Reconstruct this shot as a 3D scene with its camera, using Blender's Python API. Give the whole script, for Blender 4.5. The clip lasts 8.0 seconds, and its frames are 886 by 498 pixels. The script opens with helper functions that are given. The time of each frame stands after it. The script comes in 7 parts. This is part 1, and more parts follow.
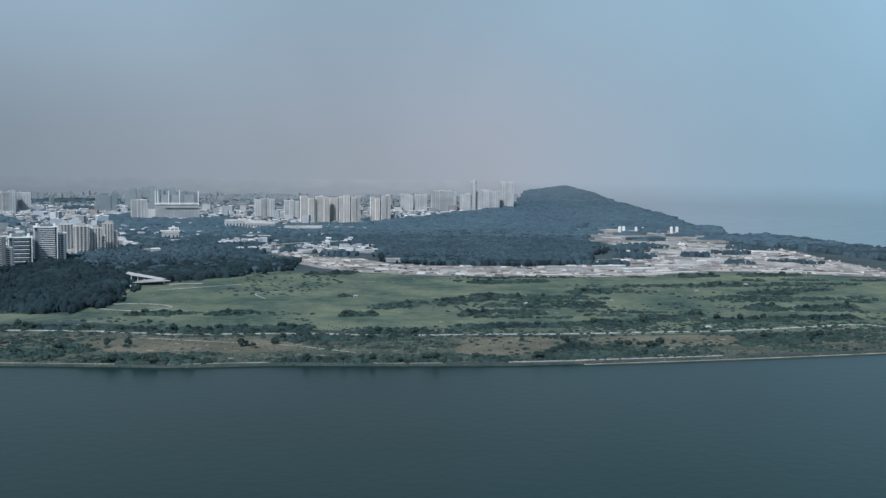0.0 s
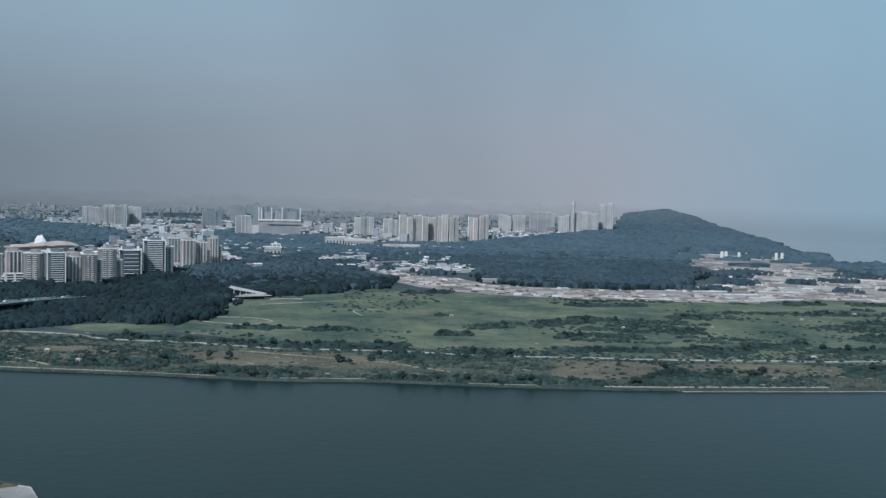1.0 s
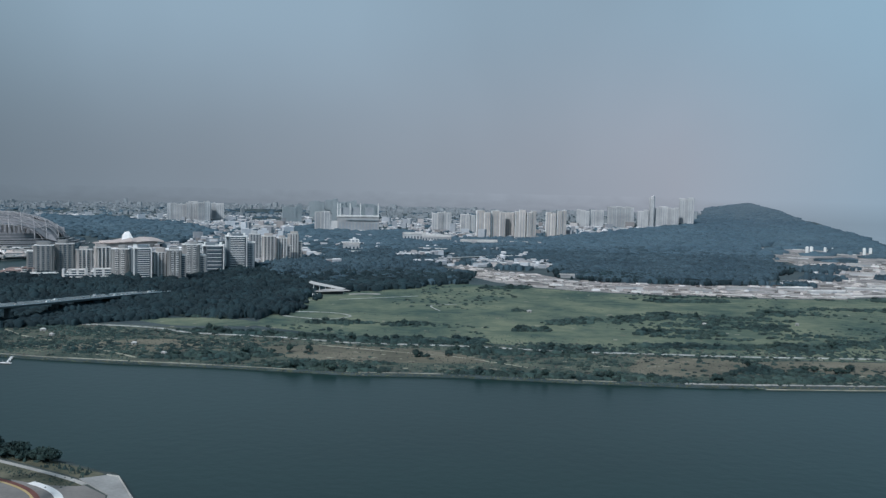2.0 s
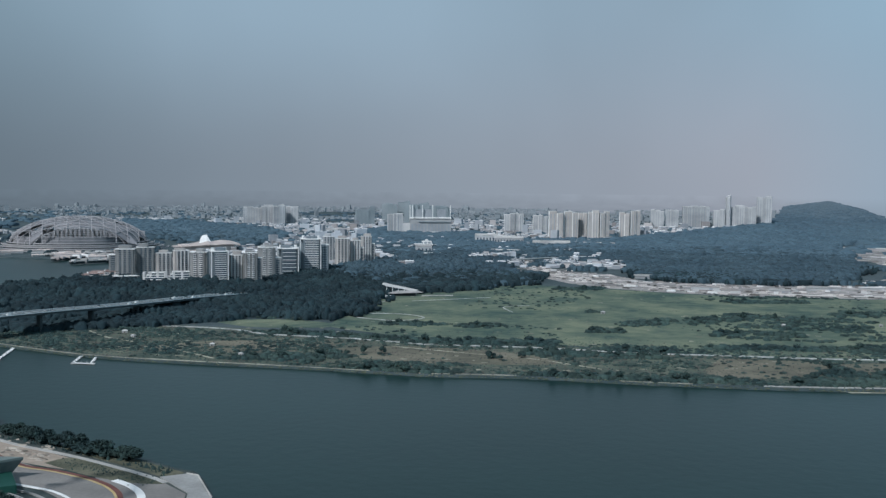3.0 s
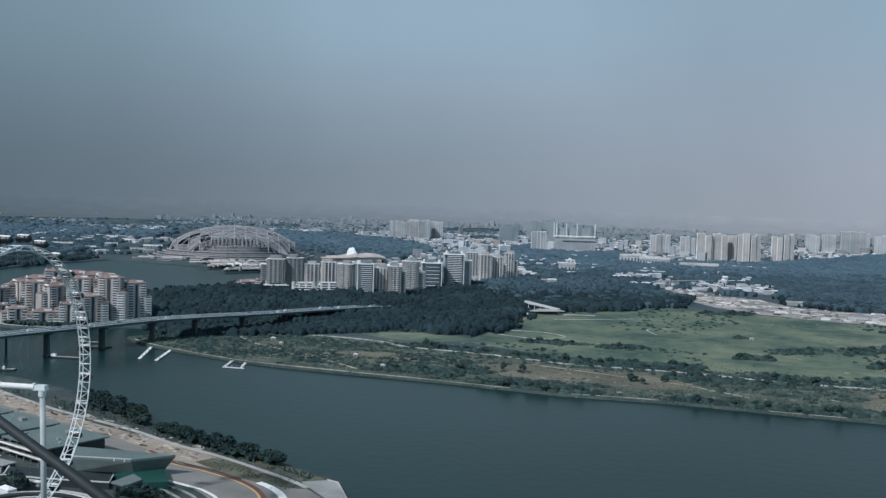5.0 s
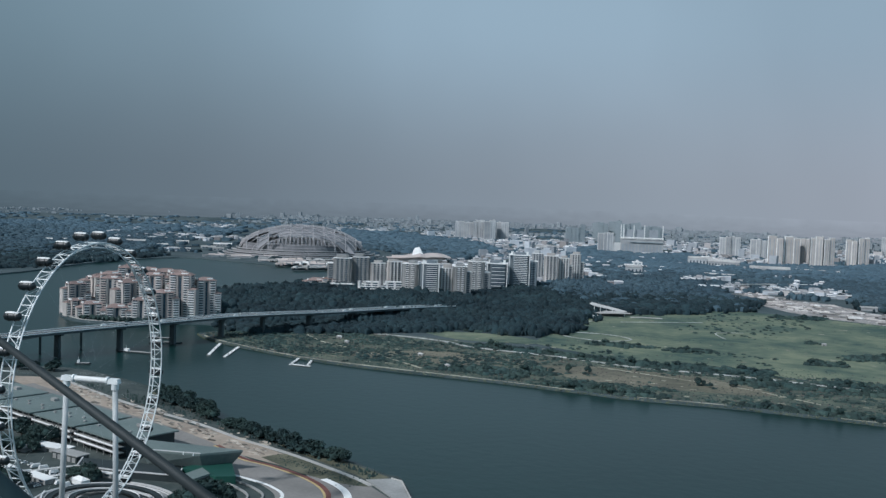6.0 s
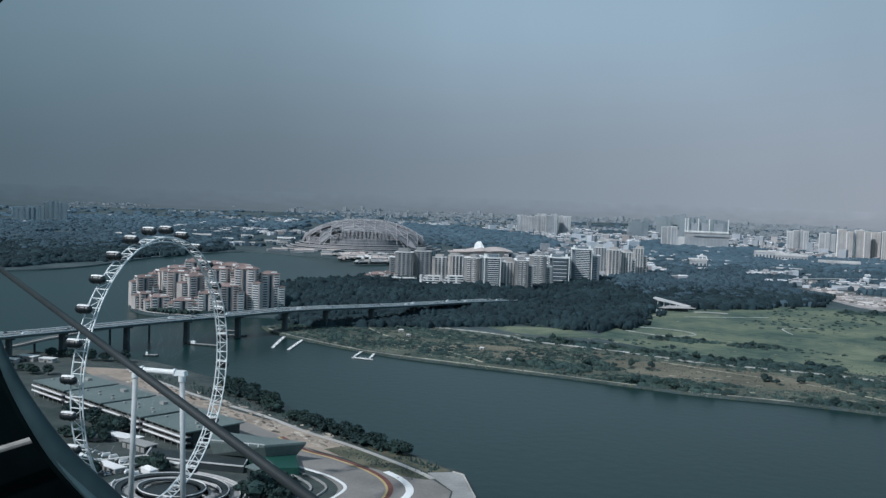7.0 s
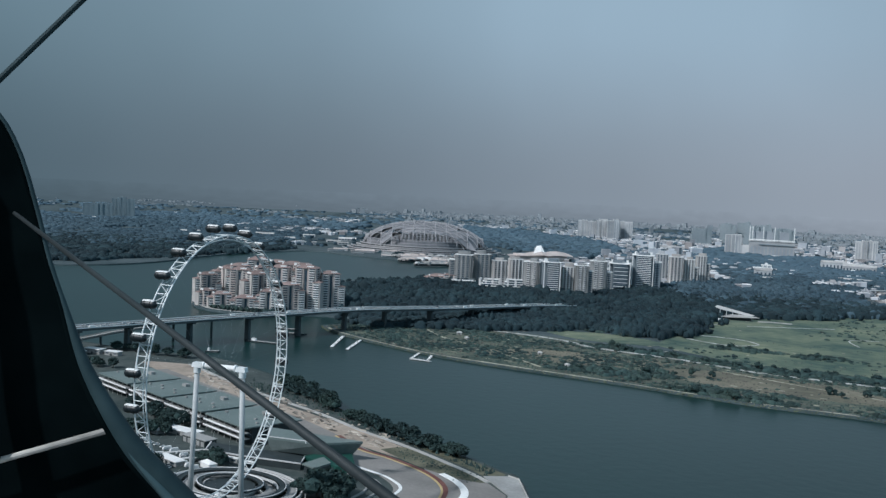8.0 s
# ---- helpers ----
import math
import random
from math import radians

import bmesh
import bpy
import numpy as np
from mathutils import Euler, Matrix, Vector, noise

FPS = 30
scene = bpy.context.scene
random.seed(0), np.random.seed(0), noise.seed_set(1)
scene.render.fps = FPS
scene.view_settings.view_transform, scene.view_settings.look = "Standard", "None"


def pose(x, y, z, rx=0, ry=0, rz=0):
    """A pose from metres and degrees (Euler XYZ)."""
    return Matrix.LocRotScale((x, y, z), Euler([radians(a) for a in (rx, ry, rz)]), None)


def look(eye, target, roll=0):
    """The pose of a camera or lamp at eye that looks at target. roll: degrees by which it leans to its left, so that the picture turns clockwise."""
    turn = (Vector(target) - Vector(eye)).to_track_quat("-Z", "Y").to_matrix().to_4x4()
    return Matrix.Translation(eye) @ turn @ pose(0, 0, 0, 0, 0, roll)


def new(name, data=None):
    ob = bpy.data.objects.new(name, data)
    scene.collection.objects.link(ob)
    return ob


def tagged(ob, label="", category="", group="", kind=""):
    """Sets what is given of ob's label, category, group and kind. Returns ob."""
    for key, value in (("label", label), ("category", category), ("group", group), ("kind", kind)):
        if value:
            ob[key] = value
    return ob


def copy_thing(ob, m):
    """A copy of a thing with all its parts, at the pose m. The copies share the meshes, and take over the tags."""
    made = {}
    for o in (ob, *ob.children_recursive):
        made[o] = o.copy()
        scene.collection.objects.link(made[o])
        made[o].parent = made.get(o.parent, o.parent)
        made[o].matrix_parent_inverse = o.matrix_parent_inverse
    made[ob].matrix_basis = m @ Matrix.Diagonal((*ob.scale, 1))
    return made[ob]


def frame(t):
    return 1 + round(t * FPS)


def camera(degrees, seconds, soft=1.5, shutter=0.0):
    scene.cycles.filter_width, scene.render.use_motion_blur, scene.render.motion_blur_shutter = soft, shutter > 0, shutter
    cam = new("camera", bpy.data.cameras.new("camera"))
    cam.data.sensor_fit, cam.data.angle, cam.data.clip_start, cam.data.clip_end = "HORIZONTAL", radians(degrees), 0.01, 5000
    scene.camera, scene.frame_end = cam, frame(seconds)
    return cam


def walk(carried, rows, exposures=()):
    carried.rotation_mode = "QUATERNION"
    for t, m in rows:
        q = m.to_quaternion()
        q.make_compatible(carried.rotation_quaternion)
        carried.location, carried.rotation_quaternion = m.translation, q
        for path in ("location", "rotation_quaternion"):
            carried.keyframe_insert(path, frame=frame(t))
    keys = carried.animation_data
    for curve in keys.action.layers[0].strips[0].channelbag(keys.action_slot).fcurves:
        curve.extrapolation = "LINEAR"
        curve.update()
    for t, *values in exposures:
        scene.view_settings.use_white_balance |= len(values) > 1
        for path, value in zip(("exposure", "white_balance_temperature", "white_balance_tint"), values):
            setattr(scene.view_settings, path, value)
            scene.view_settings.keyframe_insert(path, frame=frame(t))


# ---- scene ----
# ---- camera: a slow pan to the left from a high deck, held at arm's length ----
cam = camera(47.4, 8.0, soft=1.4)
EYE = 195.0
ARM = 0.4
ROWS = [
    (0.0, 0.0, -4.5, -0.7), (0.5, 1.67, -4.29, -1.41), (1.0, 5.55, -3.45, -1.56), (1.5, 7.76, -3.48, -1.36), (1.7, 8.49, -3.68, -1.37),
    (2.8, 13.62, -3.8, -0.56), (3.0, 14.05, -3.8, -0.59), (3.5, 16.21, -3.48, -0.73), (4.0, 18.53, -3.47, -1.06), (4.5, 20.09, -3.38, -1.43), (4.7, 21.01, -3.17, -1.59),
    (5.8, 24.97, -3.0, -2.1), (6.0, 25.91, -3.1, -2.12), (6.5, 27.5, -3.5, -1.94), (7.0, 29.39, -3.56, -1.89), (7.5, 31.28, -3.27, -2.38),
    (8.0, 32.8, -3.54, -2.85),
]
walk(cam, [(t, pose(-ARM * math.sin(radians(yaw)), ARM * (math.cos(radians(yaw)) - 1), EYE, 0, 0, yaw) @ pose(0, 0, 0, 90 + pitch) @ pose(0, 0, 0, 0, 0, -roll))
           for t, yaw, pitch, roll in ROWS], exposures=[(0.0, -0.08, 5900.0, 8.0), (1.0, -0.20, 5900.0, 8.0), (2.0, -0.20, 5900.0, 8.0), (3.5, -0.13, 5900.0, 8.0), (6.5, -0.11, 5900.0, 8.0), (8.0, -0.06, 5900.0, 8.0)])

# ---- sky and sun: hazy tropical afternoon, sun high behind the viewer's left shoulder ----
SUN_EL, SUN_AZ = 44.0, 203.0   # azimuth clockwise from +y
world = bpy.data.worlds.new("world")
scene.world = world
world.use_nodes = True
wn, wl = world.node_tree.nodes, world.node_tree.links
wn.clear()


def wnode(kind, blend="MIX"):
    n = wn.new(kind)
    if kind == "ShaderNodeMix":
        n.data_type, n.blend_type = "RGBA", blend
    return n


def ramp_stops(node, stops):
    r = node.color_ramp
    while len(r.elements) < len(stops):
        r.elements.new(0.5)
    for e, (p, c) in zip(r.elements, stops):
        e.position, e.color = p, (*c, 1)


sky = wnode("ShaderNodeTexSky")
sky.sky_type, sky.sun_disc = "NISHITA", False
sky.sun_elevation, sky.sun_rotation = radians(SUN_EL), radians(SUN_AZ)
sky.altitude, sky.dust_density, sky.air_density = 200, 4.0, 1.5
coord = wnode("ShaderNodeTexCoord")
sep = wnode("ShaderNodeSeparateXYZ")
wl.new(coord.outputs["Generated"], sep.inputs[0])
along = wnode("ShaderNodeMapRange")
for i, v in ((1, -0.9), (2, 0.5), (3, 0.0), (4, 1.0)):
    along.inputs[i].default_value = v
wl.new(sep.outputs["X"], along.inputs[0])
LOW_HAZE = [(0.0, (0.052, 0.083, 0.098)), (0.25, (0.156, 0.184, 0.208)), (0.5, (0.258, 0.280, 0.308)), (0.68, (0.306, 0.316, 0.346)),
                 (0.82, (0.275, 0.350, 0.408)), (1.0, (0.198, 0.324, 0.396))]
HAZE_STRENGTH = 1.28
low = wnode("ShaderNodeValToRGB")
ramp_stops(low, LOW_HAZE)
high = wnode("ShaderNodeValToRGB")
ramp_stops(high, [(0.0, (0.100, 0.152, 0.175)), (0.3, (0.256, 0.332, 0.386)), (0.62, (0.266, 0.338, 0.393)), (1.0, (0.280, 0.430, 0.525))])
wl.new(along.outputs[0], low.inputs[0])
wl.new(along.outputs[0], high.inputs[0])
up = wnode("ShaderNodeMapRange")
up.interpolation_type = "SMOOTHSTEP"
for i, v in ((1, 0.0), (2, 0.19), (3, 0.0), (4, 1.0)):
    up.inputs[i].default_value = v
wl.new(sep.outputs["Z"], up.inputs[0])
drift = wnode("ShaderNodeTexNoise")
drift.inputs["Scale"].default_value, drift.inputs["Detail"].default_value = 3.0, 3.0
wl.new(coord.outputs["Generated"], drift.inputs["Vector"])
haze = wnode("ShaderNodeMix")
wl.new(up.outputs[0], haze.inputs["Factor"])
wl.new(low.outputs[0], haze.inputs["A"])
wl.new(high.outputs[0], haze.inputs["B"])
cloudy = wnode("ShaderNodeMapRange")
for i, v in ((1, 0.3), (2, 0.7), (3, 0.93), (4, 1.07)):
    cloudy.inputs[i].default_value = v
wl.new(drift.outputs["Fac"], cloudy.inputs[0])
murk = wnode("ShaderNodeMix", "MULTIPLY")
murk.inputs["Factor"].default_value = 1.0
sink = wnode("ShaderNodeMapRange")
for i, v in ((1, -0.031), (2, -0.011), (3, 0.80), (4, 1.0)):
    sink.inputs[i].default_value = v
wl.new(sep.outputs["Z"], sink.inputs[0])
deep = wnode("ShaderNodeMix", "MULTIPLY")
deep.inputs["Factor"].default_value = 1.0
wl.new(haze.outputs["Result"], deep.inputs["A"])
wl.new(sink.outputs[0], deep.inputs["B"])
wl.new(deep.outputs["Result"], murk.inputs["A"])
wl.new(cloudy.outputs[0], murk.inputs["B"])
clear = wnode("ShaderNodeMapRange")
for i, v in ((1, 0.15), (2, 0.9), (3, 0.0), (4, 0.55)):
    clear.inputs[i].default_value = v
wl.new(sep.outputs["Z"], clear.inputs[0])
b_haze, b_sky, both, wout = wnode("ShaderNodeBackground"), wnode("ShaderNodeBackground"), wnode("ShaderNodeMixShader"), wnode("ShaderNodeOutputWorld")
b_haze.inputs["Strength"].default_value = HAZE_STRENGTH
b_sky.inputs["Strength"].default_value = 0.06
wl.new(murk.outputs["Result"], b_haze.inputs["Color"])
wl.new(sky.outputs[0], b_sky.inputs["Color"])
wl.new(clear.outputs[0], both.inputs[0])
wl.new(b_haze.outputs[0], both.inputs[1])
wl.new(b_sky.outputs[0], both.inputs[2])
wl.new(both.outputs[0], wout.inputs[0])

sun = new("sun", bpy.data.lights.new("sun", "SUN"))
sun.data.energy, sun.data.angle, sun.data.color = 3.45, radians(2.0), (1.0, 0.97, 0.94)
_se, _sa = radians(SUN_EL), radians(SUN_AZ)
sun.matrix_world = look((math.cos(_se) * math.sin(_sa) * 500, math.cos(_se) * math.cos(_sa) * 500, 600 + math.sin(_se) * 500), (0, 0, 600))


# ---- materials ----
def mat(name, a, b, rough=0.85, scale=0.05, fine=1.0, bump=0.3, metal=0.0, rnd="", spread=0.3, spec=0.3, lo=0.5, hi=0.95):
    """Two colours mixed by a broad and a fine noise in world metres; rnd: 'island' or 'object' varies the value piece by piece."""
    m = bpy.data.materials.new(name)
    m.use_nodes = True
    n, l = m.node_tree.nodes, m.node_tree.links
    bs = n["Principled BSDF"]
    geo = n.new("ShaderNodeNewGeometry")
    n1, n2 = n.new("ShaderNodeTexNoise"), n.new("ShaderNodeTexNoise")
    n1.inputs["Scale"].default_value, n1.inputs["Detail"].default_value = scale, 4.0
    n2.inputs["Scale"].default_value, n2.inputs["Detail"].default_value = fine, 3.0
    l.new(geo.outputs["Position"], n1.inputs["Vector"])
    l.new(geo.outputs["Position"], n2.inputs["Vector"])
    add = n.new("ShaderNodeMath")
    add.operation = "MULTIPLY_ADD"
    add.inputs[1].default_value = 0.45
    l.new(n2.outputs["Fac"], add.inputs[0])
    l.new(n1.outputs["Fac"], add.inputs[2])
    rng = n.new("ShaderNodeMapRange")
    rng.inputs[1].default_value, rng.inputs[2].default_value = lo, hi
    l.new(add.outputs[0], rng.inputs[0])
    mix = n.new("ShaderNodeMix")
    mix.data_type = "RGBA"
    mix.inputs["A"].default_value, mix.inputs["B"].default_value = (*a, 1), (*b, 1)
    l.new(rng.outputs[0], mix.inputs["Factor"])
    col = mix.outputs["Result"]
    if rnd:
        r2 = n.new("ShaderNodeMapRange")
        r2.inputs[3].default_value, r2.inputs[4].default_value = 1 - spread, 1 + spread
        if rnd == "island":
            l.new(geo.outputs["Random Per Island"], r2.inputs[0])
        else:
            oi = n.new("ShaderNodeObjectInfo")
            l.new(oi.outputs["Random"], r2.inputs[0])
        mul = n.new("ShaderNodeMix")
        mul.data_type, mul.blend_type = "RGBA", "MULTIPLY"
        mul.inputs["Factor"].default_value = 1.0
        l.new(col, mul.inputs["A"])
        l.new(r2.outputs[0], mul.inputs["B"])
        col = mul.outputs["Result"]
    l.new(col, bs.inputs["Base Color"])
    bs.inputs["Roughness"].default_value, bs.inputs["Metallic"].default_value = rough, metal
    bs.inputs["Specular IOR Level"].default_value = spec
    if bump:
        bp = n.new("ShaderNodeBump")
        bp.inputs["Strength"].default_value, bp.inputs["Distance"].default_value = bump, 0.4 / fine
        l.new(n2.outputs["Fac"], bp.inputs["Height"])
        l.new(bp.outputs[0], bs.inputs["Normal"])
    return m


M_WATER = mat("water", (0.0036, 0.0198, 0.0190), (0.0066, 0.0285, 0.0270), 0.29, 0.003, 0.10, 0.05, spec=0.13)
M_LAND = mat("town_ground", (0.030, 0.050, 0.056), (0.072, 0.094, 0.100), 0.95, 0.012, 0.09, 0.3)
M_BANK = mat("bank_soil", (0.050, 0.058, 0.040), (0.160, 0.152, 0.108), 0.95, 0.05, 0.35, 0.5)
M_GRASS = mat("meadow_grass", (0.042, 0.076, 0.063), (0.168, 0.192, 0.128), 0.95, 0.010, 0.06, 0.35, lo=0.54, hi=0.92)
M_DRY = mat("dry_grass", (0.092, 0.090, 0.068), (0.178, 0.165, 0.124), 0.95, 0.015, 0.12, 0.35, lo=0.54, hi=0.92)
M_SCRUB = mat("scrub_ground", (0.033, 0.053, 0.044), (0.110, 0.124, 0.094), 0.95, 0.02, 0.12, 0.4, lo=0.56, hi=0.90)
M_SAND = mat("building_site_sand", (0.085, 0.090, 0.092), (0.41, 0.380, 0.362), 0.95, 0.02, 0.09, 0.4)
M_SHORE = mat("shore_silt", (0.15, 0.145, 0.11), (0.46, 0.445, 0.36), 0.95, 0.04, 0.25, 0.3)
M_PATH = mat("path_gravel", (0.30, 0.295, 0.28), (0.46, 0.445, 0.42), 0.9, 0.04, 0.3, 0.2)
M_TRAIL = mat("worn_trail", (0.16, 0.165, 0.150), (0.56, 0.56, 0.545), 0.9, 0.045, 0.2, 0.2)
M_ROCK = mat("bank_stone", (0.046, 0.054, 0.038), (0.190, 0.195, 0.145), 0.9, 0.05, 0.5, 0.5, rnd="island")
M_LEAF = mat("leaves", (0.012, 0.027, 0.030), (0.030, 0.054, 0.046), 0.9, 0.02, 0.5, 0.5, rnd="island", spread=0.35)
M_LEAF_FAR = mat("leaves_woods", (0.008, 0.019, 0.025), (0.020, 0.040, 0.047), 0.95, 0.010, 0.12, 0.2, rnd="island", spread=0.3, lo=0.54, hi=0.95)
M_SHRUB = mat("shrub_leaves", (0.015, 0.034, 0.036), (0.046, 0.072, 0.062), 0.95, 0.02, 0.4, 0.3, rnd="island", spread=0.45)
# Distance haze is put into these four leaf colours: paler and bluer.
M_LEAF_HAZE_HILL = mat("leaves_hillside_hazed", (0.029, 0.053, 0.071), (0.053, 0.086, 0.107), 0.95, 0.006, 0.1, 0.2, rnd="island", spread=0.28)
M_LEAF_HAZE_MID = mat("leaves_town_hazed", (0.053, 0.091, 0.121), (0.075, 0.119, 0.150), 0.95, 0.004, 0.1, 0.1, rnd="island", spread=0.14)
M_LEAF_HAZE_FAINT = mat("leaves_skyline_hazed", (0.074, 0.108, 0.134), (0.090, 0.124, 0.150), 0.95, 0.003, 0.08, 0.2, rnd="island", spread=0.12)
M_LEAF_HAZE = mat("leaves_coast_hazed", (0.050, 0.084, 0.112), (0.066, 0.102, 0.130), 0.95, 0.003, 0.08, 0.2, rnd="island", spread=0.15)
M_BARK = mat("bark", (0.06, 0.048, 0.038), (0.11, 0.09, 0.07), 0.95, 0.3, 2.0, 0.4)
M_WHITE = mat("white_paint", (0.66, 0.66, 0.645), (0.82, 0.815, 0.80), 0.6, 0.06, 0.6, 0.1)
M_STEEL = mat("white_steel", (0.58, 0.61, 0.61), (0.74, 0.76, 0.76), 0.4, 0.2, 1.5, 0.05)
# column white with haze and shading put in as grey
M_COLUMN = mat("column_white_greyed_for_shade", (0.34, 0.36, 0.365), (0.46, 0.475, 0.475), 0.5, 0.1, 1.0, 0.05)
M_CREAM = mat("cream_render", (0.36, 0.338, 0.325), (0.50, 0.470, 0.445), 0.8, 0.04, 0.5, 0.1, rnd="object", spread=0.15)
M_PALE = mat("pale_render", (0.32, 0.33, 0.34), (0.46, 0.465, 0.47), 0.8, 0.03, 0.4, 0.1, rnd="object", spread=0.2)
M_PINK = mat("pink_render", (0.40, 0.350, 0.330), (0.53, 0.465, 0.435), 0.8, 0.04, 0.5, 0.1, rnd="object", spread=0.15)
M_GLASS = mat("blue_glazing", (0.032, 0.055, 0.076), (0.060, 0.093, 0.120), 0.25, 0.05, 0.4, 0.0, spec=0.6)
M_TERRA = mat("terracotta_tiles", (0.190, 0.140, 0.128), (0.270, 0.200, 0.182), 0.9, 0.05, 0.8, 0.3, rnd="object", spread=0.2)
M_CONC = mat("concrete", (0.22, 0.22, 0.215), (0.34, 0.34, 0.33), 0.9, 0.04, 0.5, 0.2)
# concrete darkened to paint the bridge's shade and the bank wall's shadow
M_PIER = mat("shade_darkened_concrete", (0.048, 0.062, 0.066), (0.078, 0.094, 0.098), 0.95, 0.05, 0.5, 0.2)
M_ASPH = mat("asphalt", (0.165, 0.157, 0.148), (0.245, 0.232, 0.218), 0.9, 0.03, 0.4, 0.1)
M_ROAD = mat("dark_asphalt", (0.060, 0.064, 0.065), (0.110, 0.113, 0.112), 0.9, 0.03, 0.4, 0.1)
M_QUAY = mat("quay_paving", (0.022, 0.036, 0.036), (0.078, 0.092, 0.088), 0.95, 0.022, 0.14, 0.3)
M_BEIGE = mat("bare_earth", (0.23, 0.19, 0.155), (0.40, 0.335, 0.275), 0.95, 0.03, 0.2, 0.3, lo=0.54, hi=0.92)
M_RED = mat("red_kerb_paint", (0.105, 0.042, 0.036), (0.165, 0.072, 0.060), 0.8, 0.1, 1.0, 0.1)
M_YELLOW = mat("ochre_line_paint", (0.36, 0.27, 0.12), (0.48, 0.37, 0.19), 0.8, 0.1, 1.0, 0.1)
M_GREENROOF = mat("grey_green_roof", (0.105, 0.140, 0.135), (0.165, 0.200, 0.192), 0.6, 0.02, 0.3, 0.1)
M_GREENWALL = mat("green_cladding", (0.008, 0.048, 0.038), (0.016, 0.072, 0.056), 0.6, 0.05, 0.5, 0.1)
M_DARK = mat("dark_cladding", (0.018, 0.026, 0.028), (0.035, 0.045, 0.048), 0.6, 0.05, 0.5, 0.1)
M_STRIP = mat("grey_window_strip", (0.25, 0.275, 0.30), (0.33, 0.355, 0.38), 0.7, 0.03, 0.3, 0.0)
M_ROOFW = mat("weathered_pale_roof", (0.33, 0.325, 0.32), (0.55, 0.54, 0.52), 0.8, 0.03, 0.2, 0.1, rnd="object", spread=0.3)
M_PLASTER = mat("dull_white_plaster", (0.50, 0.50, 0.50), (0.66, 0.65, 0.64), 0.8, 0.04, 0.4, 0.1, rnd="object", spread=0.2)
# bluish grey with the distance haze put into the wall colour
M_TOWN = mat("town_walls", (0.28, 0.305, 0.335), (0.45, 0.47, 0.50), 0.9, 0.01, 0.1, 0.0, rnd="island", spread=0.35)


